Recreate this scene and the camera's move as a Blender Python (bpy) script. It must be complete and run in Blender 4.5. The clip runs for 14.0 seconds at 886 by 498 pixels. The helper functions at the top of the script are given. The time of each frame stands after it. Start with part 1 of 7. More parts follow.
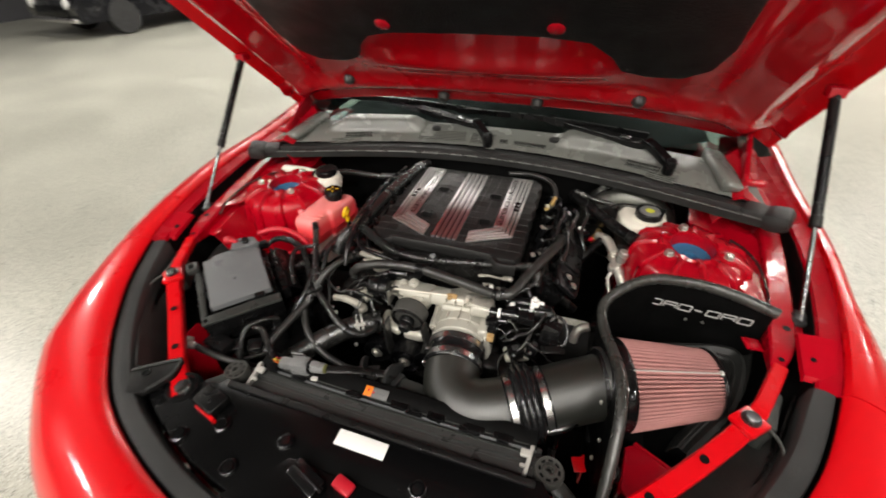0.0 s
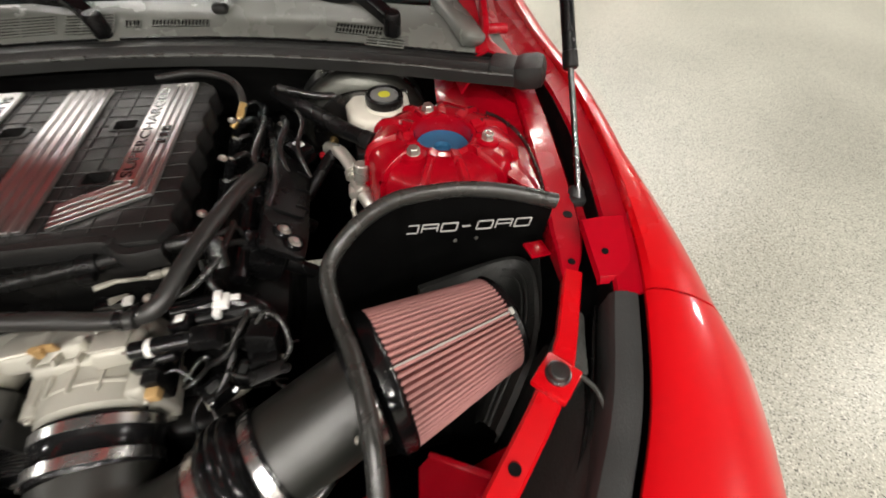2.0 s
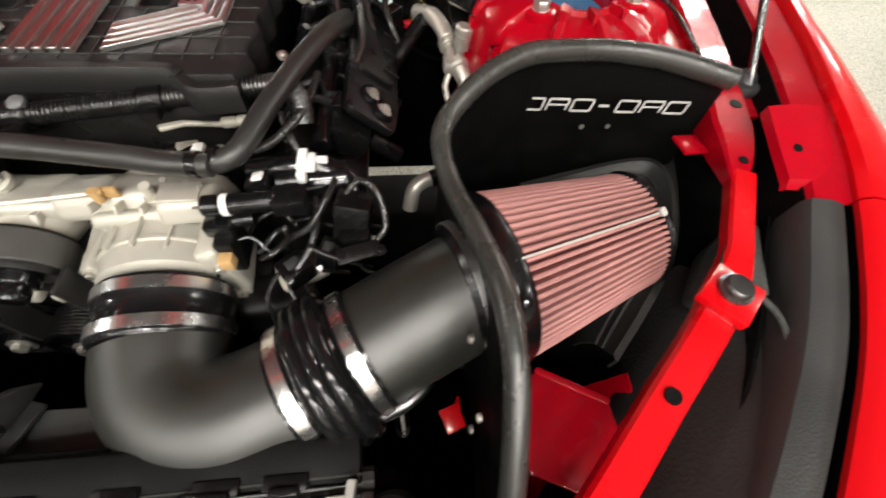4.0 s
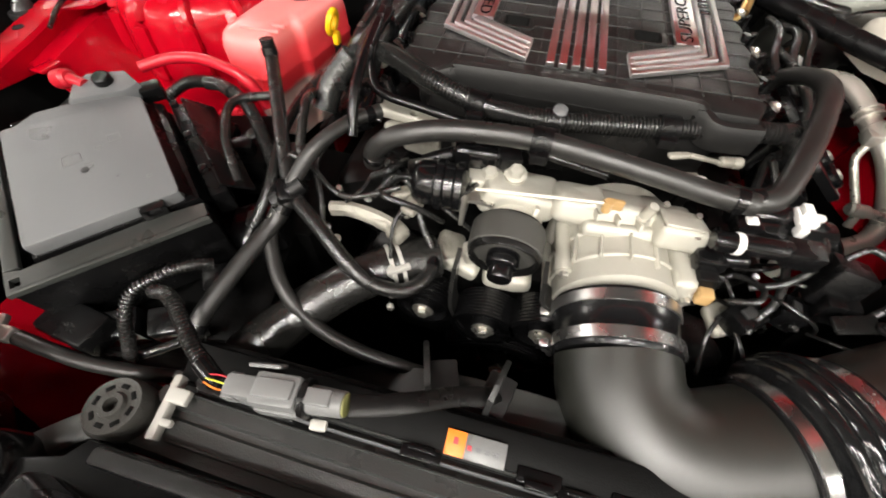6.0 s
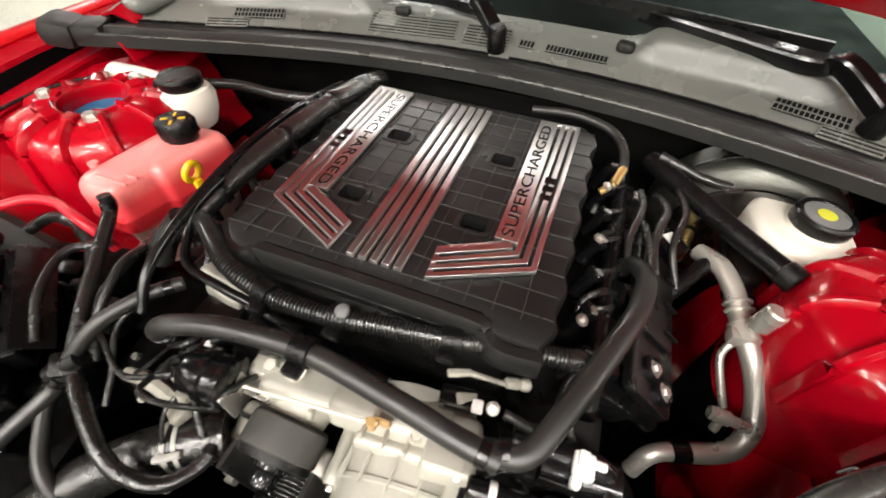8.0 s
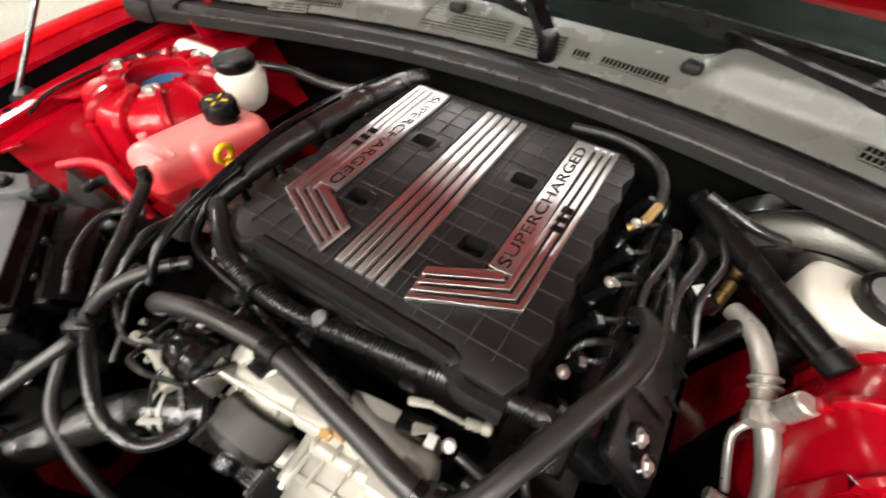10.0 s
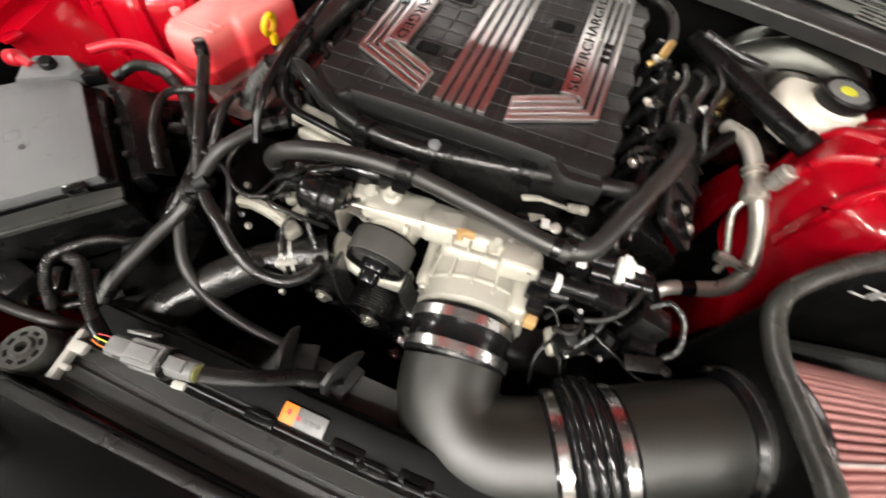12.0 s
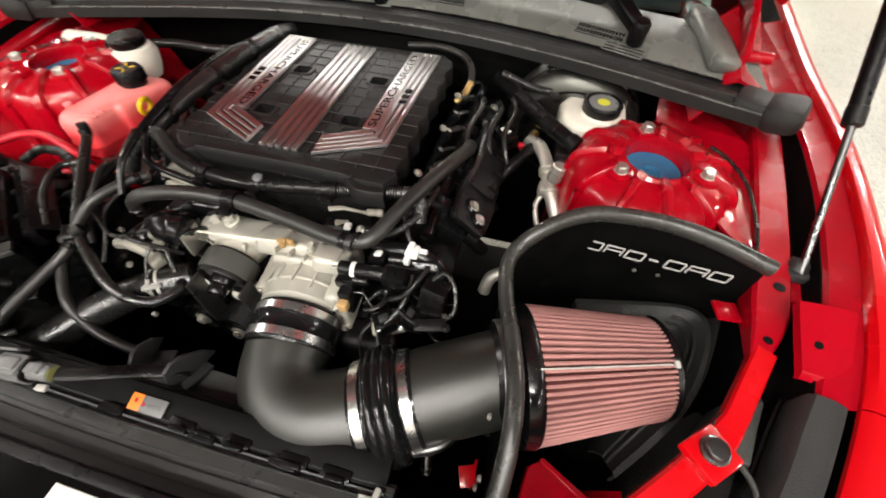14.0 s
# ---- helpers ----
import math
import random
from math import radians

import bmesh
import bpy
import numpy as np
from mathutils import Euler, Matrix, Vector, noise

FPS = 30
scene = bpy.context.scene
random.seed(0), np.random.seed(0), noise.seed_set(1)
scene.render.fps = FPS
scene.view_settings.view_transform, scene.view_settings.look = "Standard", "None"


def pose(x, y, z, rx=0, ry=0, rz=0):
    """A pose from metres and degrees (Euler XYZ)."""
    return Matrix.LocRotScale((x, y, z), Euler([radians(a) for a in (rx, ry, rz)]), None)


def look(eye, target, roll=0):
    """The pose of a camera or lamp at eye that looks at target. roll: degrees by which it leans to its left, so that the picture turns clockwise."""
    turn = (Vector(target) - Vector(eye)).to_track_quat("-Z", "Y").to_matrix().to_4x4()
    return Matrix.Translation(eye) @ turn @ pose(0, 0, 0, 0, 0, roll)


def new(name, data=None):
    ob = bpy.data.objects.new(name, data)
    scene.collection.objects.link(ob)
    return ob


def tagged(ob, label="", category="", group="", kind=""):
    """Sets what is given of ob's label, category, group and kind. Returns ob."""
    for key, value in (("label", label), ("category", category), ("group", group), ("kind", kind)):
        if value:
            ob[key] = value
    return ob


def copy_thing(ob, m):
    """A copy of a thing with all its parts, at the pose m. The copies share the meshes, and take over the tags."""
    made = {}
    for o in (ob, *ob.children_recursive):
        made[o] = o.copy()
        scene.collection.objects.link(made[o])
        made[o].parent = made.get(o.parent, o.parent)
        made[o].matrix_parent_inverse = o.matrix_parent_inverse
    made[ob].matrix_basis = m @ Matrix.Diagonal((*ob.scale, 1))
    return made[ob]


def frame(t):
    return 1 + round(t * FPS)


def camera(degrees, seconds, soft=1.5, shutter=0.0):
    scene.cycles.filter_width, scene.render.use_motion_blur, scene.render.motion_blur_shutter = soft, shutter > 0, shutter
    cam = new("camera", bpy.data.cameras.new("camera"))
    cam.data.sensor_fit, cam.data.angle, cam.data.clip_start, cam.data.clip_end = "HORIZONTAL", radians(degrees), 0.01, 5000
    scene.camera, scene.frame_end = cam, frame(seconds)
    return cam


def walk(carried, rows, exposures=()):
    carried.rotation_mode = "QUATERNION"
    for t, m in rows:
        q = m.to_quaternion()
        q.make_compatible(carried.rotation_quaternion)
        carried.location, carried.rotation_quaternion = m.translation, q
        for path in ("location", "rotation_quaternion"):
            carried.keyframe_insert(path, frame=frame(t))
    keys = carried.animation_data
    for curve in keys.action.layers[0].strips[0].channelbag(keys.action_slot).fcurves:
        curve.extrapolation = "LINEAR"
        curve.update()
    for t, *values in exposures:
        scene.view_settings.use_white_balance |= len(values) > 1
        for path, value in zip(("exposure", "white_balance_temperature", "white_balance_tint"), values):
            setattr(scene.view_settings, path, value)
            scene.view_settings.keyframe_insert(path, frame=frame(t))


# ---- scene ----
cam = camera(96.0, 14.0, 1.7, 0.4)
PATH = [
    (0, (0.249, -0.812, 1.482), (-0.292, 0.667, 0.25), -2.1),
    (0.5, (0.211, -0.78, 1.445), (0.079, 0.76, 0.175), 0.5),
    (1, (0.248, -0.727, 1.426), (0.456, 0.717, 0.058), 1.1),
    (1.5, (0.327, -0.625, 1.358), (0.67, 0.713, -0.088), 3.0),
    (2, (0.409, -0.507, 1.281), (0.727, 0.756, -0.237), 3.4),
    (2.2, (0.426, -0.475, 1.253), (0.721, 0.772, -0.283), 3.2),
    (4.5, (0.229, -0.501, 1.164), (0.32, 0.527, -0.549), 5.0),
    (5, (0.114, -0.525, 1.159), (0.052, 0.566, -0.516), 2.1),
    (5.5, (0.019, -0.528, 1.155), (-0.171, 0.573, -0.503), 1.7),
    (6, (-0.037, -0.521, 1.159), (-0.303, 0.602, -0.474), 1.7),
    (6.5, (-0.058, -0.509, 1.172), (-0.372, 0.642, -0.433), 1.8),
    (7, (-0.018, -0.461, 1.198), (-0.361, 0.753, -0.353), 3.1),
    (7.5, (0.071, -0.392, 1.223), (-0.314, 0.873, -0.278), 3.6),
    (7.7, (0.104, -0.367, 1.232), (-0.298, 0.902, -0.26), 3.2),
    (9.8, (0.201, -0.258, 1.249), (-0.443, 0.891, -0.255), 1.5),
    (10, (0.182, -0.276, 1.25), (-0.48, 0.821, -0.286), 1.7),
    (10.5, (0.135, -0.316, 1.253), (-0.507, 0.62, -0.393), 1.4),
    (11, (0.088, -0.362, 1.25), (-0.445, 0.539, -0.454), 4.2),
    (11.5, (0.06, -0.416, 1.247), (-0.352, 0.501, -0.483), 6.1),
    (12, (0.096, -0.472, 1.242), (-0.166, 0.507, -0.483), 7.7),
    (12.5, (0.193, -0.495, 1.252), (0.095, 0.54, -0.457), 7.8),
    (13, (0.265, -0.504, 1.269), (0.239, 0.598, -0.4), 5.8),
    (13.5, (0.32, -0.502, 1.281), (0.2, 0.649, -0.35), 2.9),
    (14, (0.344, -0.516, 1.302), (0.04, 0.685, -0.269), 1.0),
]
EXPOSURES = [(0, -0.3), (0.5, -0.35), (2.2, -0.35), (4.5, 0.25), (7.5, 0.38), (11, 0.38), (12.5, 0.3), (14, 0.02)]
walk(cam, [(t, look(eye, target, roll)) for t, eye, target, roll in PATH], EXPOSURES)

# ---- world and light ----
world = bpy.data.worlds.new("room_world")
scene.world = world
world.use_nodes = True
world.node_tree.nodes["Background"].inputs[0].default_value = (0.9, 0.92, 1.0, 1)
world.node_tree.nodes["Background"].inputs[1].default_value = 0.05

LAMP_WATTS = 118
CEILING = 4.6
LAMP_SPOTS = [(x, y) for x in (-7.0, -2.4, 2.4, 7.0) for y in (-6.6, -3.7)] + [(-8.4, 0.3), (8.4, 0.3), (0.0, -2.7), (0.0, -4.6), (0.0, -6.6), (0.0, -8.6)]
LAMP_SPOTS += [(x, y) for x in (-7.0, -4.7, -2.6, 2.6, 4.7, 7.0) for y in (4.2, 5.7, 7.2, 9.4)]
for lx, ly in LAMP_SPOTS:
    data = bpy.data.lights.new("ceiling_lamp", "AREA")
    data.shape, data.size, data.size_y = "RECTANGLE", 1.15, 0.28
    data.energy, data.color = LAMP_WATTS * (0.55 if ly > 3 else 2.2 if abs(lx) > 8 else 1.4 if abs(lx) > 5 else 1.0), (1.0, 0.95, 0.88)
    lamp = new("ceiling_lamp", data)
    lamp.matrix_world = pose(lx, ly, CEILING - 0.09)


# ---- materials ----
def nodes_of(name):
    m = bpy.data.materials.new(name)
    m.use_nodes = True
    t = m.node_tree
    return m, t, t.nodes["Principled BSDF"]


def link(t, a, b):
    t.links.new(a, b)


def mat(name, base, rough=0.5, metal=0.0, scale=60.0, vary=0.25, bump=0.15, fine=None, coat=0.0, rvary=0.12, spec=None, depth=0.002):
    """Colour varied at two scales, roughness varied, fine relief."""
    m, t, b = nodes_of(name)
    co = t.nodes.new("ShaderNodeTexCoord").outputs["Object"]
    n1, n2 = t.nodes.new("ShaderNodeTexNoise"), t.nodes.new("ShaderNodeTexNoise")
    n1.inputs["Scale"].default_value, n1.inputs["Detail"].default_value = scale * 0.12, 4
    n2.inputs["Scale"].default_value, n2.inputs["Detail"].default_value = (fine or scale * 6), 3
    link(t, co, n1.inputs["Vector"]), link(t, co, n2.inputs["Vector"])
    mix = t.nodes.new("ShaderNodeMix")
    mix.data_type = "RGBA"
    ramp = t.nodes.new("ShaderNodeMapRange")
    ramp.inputs["From Min"].default_value, ramp.inputs["From Max"].default_value = 0.3, 0.7
    link(t, n1.outputs["Fac"], ramp.inputs["Value"])
    link(t, ramp.outputs["Result"], mix.inputs["Factor"])
    mix.inputs["A"].default_value = (*[c * (1 - vary) for c in base], 1)
    mix.inputs["B"].default_value = (*[min(1, c * (1 + vary)) for c in base], 1)
    link(t, mix.outputs["Result"], b.inputs["Base Color"])
    rr = t.nodes.new("ShaderNodeMapRange")
    rr.inputs["From Min"].default_value, rr.inputs["From Max"].default_value = 0.3, 0.7
    rr.inputs["To Min"].default_value, rr.inputs["To Max"].default_value = max(0.02, rough - rvary), min(1, rough + rvary)
    n3 = t.nodes.new("ShaderNodeTexNoise")
    n3.inputs["Scale"].default_value, n3.inputs["Detail"].default_value = scale * 0.4, 5
    link(t, co, n3.inputs["Vector"])
    link(t, n3.outputs["Fac"], rr.inputs["Value"]), link(t, rr.outputs["Result"], b.inputs["Roughness"])
    b.inputs["Metallic"].default_value = metal
    b.inputs["Coat Weight"].default_value = coat
    b.inputs["Coat Roughness"].default_value = 0.04
    if spec is not None:
        b.inputs["Specular IOR Level"].default_value = spec
    if bump:
        bn = t.nodes.new("ShaderNodeBump")
        bn.inputs["Strength"].default_value, bn.inputs["Distance"].default_value = bump, depth
        link(t, n2.outputs["Fac"], bn.inputs["Height"]), link(t, bn.outputs["Normal"], b.inputs["Normal"])
        link(t, bn.outputs["Normal"], b.inputs["Coat Normal"])
    return m


RED = mat("red_paint", (0.56, 0.001, 0.005), 0.3, 0.0, 20, 0.06, 0.02, 900, coat=0.6, rvary=0.05, spec=0.3)
# The bay's weaker light is put into this darker copy of the red.
RED_IN = mat("red_paint_shaded", (0.36, 0.001, 0.009), 0.24, 0.0, 30, 0.18, 0.3, 34, coat=0.35, spec=0.3)
BLACK = mat("black_plastic", (0.0035, 0.0035, 0.0037), 0.28, 0, 60, 0.3, 0.2, 900, spec=0.27, rvary=0.07)
BLACK_G = mat("glossy_black", (0.0035, 0.0035, 0.0038), 0.19, 0, 60, 0.3, 0.06, 300)
BLACK_M = mat("moulded_black", (0.0055, 0.0054, 0.0053), 0.3, 0, 60, 0.25, 0.25, 1200, spec=0.27, rvary=0.06)
GREY_P = mat("grey_plastic", (0.022, 0.0225, 0.0225), 0.4, 0, 50, 0.15, 0.3, 1300)
LID_GREY = mat("fuse_lid_grey", (0.118, 0.122, 0.126), 0.38, 0, 40, 0.1, 0.3, 1300)
RUBBER = mat("hose_rubber", (0.0155, 0.0153, 0.0145), 0.37, 0, 60, 0.3, 0.15, 700, spec=0.6)
SEAL = mat("seal_rubber", (0.015, 0.0152, 0.0146), 0.5, 0, 60, 0.25, 0.3, 900, spec=0.35)
TRIM = mat("bulb_trim_rubber", (0.028, 0.0285, 0.026), 0.29, 0, 70, 0.25, 0.15, 600, spec=0.7)
TUBE = mat("satin_black_tube", (0.0125, 0.013, 0.0104), 0.4, 0, 80, 0.12, 0.14, 1500, rvary=0.03, spec=0.95)
RAD_HOSE = mat("dusty_radiator_hose", (0.013, 0.0128, 0.012), 0.25, 0, 50, 0.4, 0.35, 260, spec=0.8)
BELT_GREY = mat("dusty_belt_back", (0.05, 0.049, 0.045), 0.5, 0, 80, 0.15, 0.15, 900)
SILICONE = mat("silicone_coupler", (0.007, 0.007, 0.0075), 0.2, 0, 60, 0.2, 0.1, 200)
CAST = mat("cast_aluminium", (0.46, 0.445, 0.39), 0.46, 0.35, 60, 0.22, 0.3, 900)
ALU = mat("bare_aluminium", (0.6, 0.57, 0.53), 0.38, 0.85, 60, 0.25, 0.2, 500)
STEEL = mat("polished_clamp_steel", (0.8, 0.79, 0.78), 0.27, 1.0, 60, 0.08, 0.05, 600, rvary=0.08)
ZINC = mat("zinc_bolt", (0.62, 0.6, 0.55), 0.35, 0.9, 80, 0.2, 0.2, 600)
BADGE = mat("brushed_badge_metal", (0.8, 0.775, 0.77), 0.4, 1.0, 90, 0.05, 0.03, 1500, rvary=0.05)
LINER = mat("wheel_liner_felt", (0.022, 0.0225, 0.0212), 0.55, 0, 40, 0.35, 0.5, 300, spec=0.4)
INSUL = mat("hood_insulation", (0.003, 0.003, 0.0032), 0.5, 0, 40, 0.3, 0.6, 250, spec=0.25)
COWL = mat("cowl_plastic", (0.15, 0.156, 0.142), 0.26, 0, 40, 0.15, 0.2, 1100, rvary=0.05, spec=0.65)
WHITE_P = mat("white_plastic", (0.72, 0.69, 0.6), 0.45, 0, 40, 0.1, 0.15, 500)
LABEL = mat("white_label", (0.8, 0.79, 0.77), 0.5, 0, 40, 0.05, 0.05, 300)
ORANGE = mat("orange_label", (0.85, 0.2, 0.01), 0.5, 0, 40, 0.08, 0.05, 300)
YELLOW = mat("yellow_plastic", (0.8, 0.47, 0.01), 0.4, 0, 40, 0.1, 0.05, 300)
YGREEN = mat("yellow_cap_label", (0.6, 0.6, 0.05), 0.5, 0, 40, 0.05, 0.05, 300)
TANK = mat("top_tank_plastic", (0.04, 0.041, 0.04), 0.33, 0, 50, 0.25, 0.25, 900, spec=0.7)
SEAL_YELLOW = mat("dull_yellow_seal", (0.2, 0.2, 0.07), 0.5, 0, 40, 0.1, 0.05, 300)
BLUE = mat("blue_cap", (0.02, 0.11, 0.22), 0.5, 0, 50, 0.25, 0.2, 300)
BRASS = mat("brass_fitting", (0.55, 0.38, 0.15), 0.35, 0.9, 60, 0.2, 0.1, 500)
TAN = mat("tan_connector", (0.44, 0.28, 0.12), 0.45, 0, 60, 0.2, 0.1, 500)
PLEAT = mat("oiled_filter_cotton", (0.4, 0.185, 0.172), 0.8, 0, 60, 0.3, 0.6, 700)
LIDM = mat("lid_moulding", (0.0105, 0.0103, 0.0101), 0.38, 0, 60, 0.2, 0.2, 1300, spec=0.34, rvary=0.06)
GREY_C = mat("connector_grey", (0.15, 0.152, 0.152), 0.36, 0, 60, 0.15, 0.1, 600)
TAPE = mat("harness_tape", (0.0115, 0.0115, 0.0112), 0.21, 0, 60, 0.3, 0.55, 300, spec=0.85)
REDP = mat("red_plastic", (0.45, 0.008, 0.02), 0.4, 0, 60, 0.15, 0.1, 500)
# Near black: the shade of recesses, gaps and holes is put into the colour.
DARK = mat("recess_shade_black", (0.0015, 0.0015, 0.0015), 0.6, 0, 40, 0.3, 0.3, 100, spec=0.1)
BLUE_CAR = mat("blue_paint", (0.02, 0.05, 0.3), 0.3, 0, 20, 0.1, 0.0, coat=1.0)
BLACK_CAR = mat("black_paint", (0.012, 0.012, 0.013), 0.25, 0, 20, 0.1, 0.0, coat=1.0)
TYRE = mat("tyre_rubber", (0.02, 0.02, 0.02), 0.75, 0, 60, 0.2, 0.3, 400)
WALL = mat("wall_paint", (0.8, 0.78, 0.74), 0.7, 0, 3, 0.06, 0.15, 90)
WALL_D = mat("dark_wall_paint", (0.05, 0.05, 0.055), 0.6, 0, 3, 0.15, 0.15, 90)
DUSTY = mat("dusty_cast", (0.3, 0.285, 0.245), 0.55, 0.3, 160, 0.45, 0.6, 300)
GROMMET = mat("dusty_grommet_rubber", (0.028, 0.027, 0.024), 0.55, 0, 80, 0.3, 0.4, 500)
FRAME_GREY = mat("satin_frame_grey", (0.028, 0.03, 0.028), 0.38, 0, 50, 0.15, 0.2, 1300, spec=0.6)
CONDUIT = mat("conduit_plastic", (0.0125, 0.0125, 0.012), 0.24, 0, 60, 0.2, 0.05, 700, spec=0.9)
STRUT_ROD = mat("dull_strut_rod", (0.16, 0.16, 0.16), 0.3, 1.0, 60, 0.1, 0.05, 600)
FOAM = mat("grey_foam", (0.022, 0.024, 0.021), 0.6, 0, 60, 0.35, 0.7, 250)
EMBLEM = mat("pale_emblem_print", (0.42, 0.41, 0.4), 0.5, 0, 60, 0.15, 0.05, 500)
# Lid black made lighter, so the ribs' highlights are in the colour.
LID_RIB = mat("highlit_lid_rib", (0.019, 0.0187, 0.0183), 0.36, 0, 60, 0.2, 0.1, 900)
COVER = mat("cover_black", (0.0025, 0.0025, 0.0027), 0.24, 0, 30, 0.2, 0.02, 500, rvary=0.05, spec=0.2)
CLIP_PALE = mat("pale_clip", (0.42, 0.41, 0.38), 0.5, 0, 60, 0.15, 0.15, 500)
HOOD_IN = mat("hood_inner_paint", (0.35, 0.0008, 0.005), 0.22, 0.0, 12, 0.1, 0.12, 22, coat=0.8, spec=0.3)
PIPE = mat("dull_pipe_aluminium", (0.48, 0.46, 0.415), 0.34, 0.7, 50, 0.35, 0.3, 420)
BOOSTER = mat("plated_booster_steel", (0.13, 0.132, 0.118), 0.36, 0.9, 40, 0.3, 0.25, 300)
SHIELD_B = mat("powder_coated_black", (0.002, 0.002, 0.002), 0.55, 0, 60, 0.3, 0.2, 900, spec=0.1)
BAY_SEAL = mat("weathered_strip_rubber", (0.03, 0.031, 0.0305), 0.42, 0, 40, 0.2, 0.3, 600, spec=0.4)
CEIL = mat("ceiling_paint", (0.07, 0.07, 0.068), 0.8, 0, 3, 0.06, 0.2, 60)


def brush_along_y(m):
    """Brushed grain lengthwise, which spreads reflections across it."""
    t = m.node_tree
    b, across = t.nodes["Principled BSDF"], t.nodes.new("ShaderNodeCombineXYZ")
    across.inputs["X"].default_value = 1.0
    b.inputs["Anisotropic"].default_value = 0.85
    link(t, across.outputs[0], b.inputs["Tangent"])


brush_along_y(BADGE)


def glass_mat(name, tint, rough=0.0):
    m, t, b = nodes_of(name)
    b.inputs["Base Color"].default_value = (*tint, 1)
    b.inputs["Transmission Weight"].default_value = 1.0
    b.inputs["Roughness"].default_value = rough
    b.inputs["IOR"].default_value = 1.45
    return m


GLASS = glass_mat("windscreen_glass", (0.25, 0.34, 0.32))


def bottle_mat():
    """Milky plastic with pink coolant standing in it."""
    m = mat("coolant_bottle_plastic", (0.85, 0.3, 0.27), 0.38, 0, 30, 0.12, 0.15, 200)
    t = m.node_tree
    b = t.nodes["Principled BSDF"]
    geo, sep, ramp, lev = t.nodes.new("ShaderNodeNewGeometry"), t.nodes.new("ShaderNodeSeparateXYZ"), t.nodes.new("ShaderNodeValToRGB"), t.nodes.new("ShaderNodeMapRange")
    lev.inputs["From Min"].default_value, lev.inputs["From Max"].default_value = 0.83, 0.93
    e = ramp.color_ramp.elements
    e[0].position, e[0].color = 0.14, (0.62, 0.4, 0.36, 1)
    e[1].position, e[1].color = 0.26, (0.72, 0.022, 0.035, 1)
    for p, c in ((0.62, (0.8, 0.06, 0.07, 1)), (0.84, (0.86, 0.24, 0.23, 1))):
        k = e.new(p)
        k.color = c
    link(t, geo.outputs["Position"], sep.inputs[0]), link(t, sep.outputs["Z"], lev.inputs["Value"])
    link(t, lev.outputs["Result"], ramp.inputs["Fac"]), link(t, ramp.outputs["Color"], b.inputs["Base Color"])
    b.inputs["Subsurface Weight"].default_value = 0.2
    b.inputs["Subsurface Radius"].default_value = (0.03, 0.006, 0.005)
    b.inputs["Subsurface Scale"].default_value = 0.6
    return m


BOTTLE = bottle_mat()


def floor_mat():
    """Grey epoxy strewn with pale and dark flakes, worn and dull in patches."""
    m, t, b = nodes_of("flake_epoxy_floor")
    co = t.nodes.new("ShaderNodeTexCoord").outputs["Object"]
    v = t.nodes.new("ShaderNodeTexVoronoi")
    v.inputs["Scale"].default_value = 225
    link(t, co, v.inputs["Vector"])
    r = t.nodes.new("ShaderNodeValToRGB")
    e = r.color_ramp.elements
    e[0].position, e[0].color = 0.0, (0.075, 0.074, 0.066, 1)
    e[1].position, e[1].color = 0.17, (0.345, 0.34, 0.287, 1)
    for p, c in ((0.5, (0.392, 0.388, 0.33, 1)), (0.85, (0.45, 0.446, 0.385, 1)), (1.0, (0.63, 0.625, 0.555, 1))):
        k = e.new(p)
        k.color = c
    sep = t.nodes.new("ShaderNodeSeparateColor")
    link(t, v.outputs["Color"], sep.inputs[0]), link(t, sep.outputs[0], r.inputs["Fac"])
    n = t.nodes.new("ShaderNodeTexNoise")
    n.inputs["Scale"].default_value, n.inputs["Detail"].default_value = 1.1, 1.5
    link(t, co, n.inputs["Vector"])
    mr = t.nodes.new("ShaderNodeMapRange")
    mr.inputs["From Min"].default_value, mr.inputs["From Max"].default_value = 0.35, 0.7
    mr.inputs["To Min"].default_value, mr.inputs["To Max"].default_value = 0.92, 1.06
    mr.interpolation_type = "SMOOTHSTEP"
    link(t, n.outputs["Fac"], mr.inputs["Value"])
    mul = t.nodes.new("ShaderNodeMix")
    mul.data_type, mul.blend_type = "RGBA", "MULTIPLY"
    mul.inputs["Factor"].default_value = 1
    link(t, r.outputs["Color"], mul.inputs["A"]), link(t, mr.outputs["Result"], mul.inputs["B"])
    link(t, mul.outputs["Result"], b.inputs["Base Color"])
    rr = t.nodes.new("ShaderNodeMapRange")
    rr.inputs["From Min"].default_value, rr.inputs["From Max"].default_value = 0.3, 0.7
    rr.inputs["To Min"].default_value, rr.inputs["To Max"].default_value = 0.29, 0.36
    rr.interpolation_type = "SMOOTHSTEP"
    link(t, n.outputs["Fac"], rr.inputs["Value"]), link(t, rr.outputs["Result"], b.inputs["Roughness"])
    bn = t.nodes.new("ShaderNodeBump")
    bn.inputs["Strength"].default_value, bn.inputs["Distance"].default_value = 0.06, 0.002
    n2 = t.nodes.new("ShaderNodeTexNoise")
    n2.inputs["Scale"].default_value = 320
    link(t, co, n2.inputs["Vector"]), link(t, n2.outputs["Fac"], bn.inputs["Height"]), link(t, bn.outputs["Normal"], b.inputs["Normal"])
    return m


FLOOR = floor_mat()


def glow_mat(name, colour, strength):
    m, t, b = nodes_of(name)
    b.inputs["Emission Color"].default_value = (*colour, 1)
    b.inputs["Emission Strength"].default_value = strength
    b.inputs["Base Color"].default_value = (0.9, 0.9, 0.9, 1)
    return m


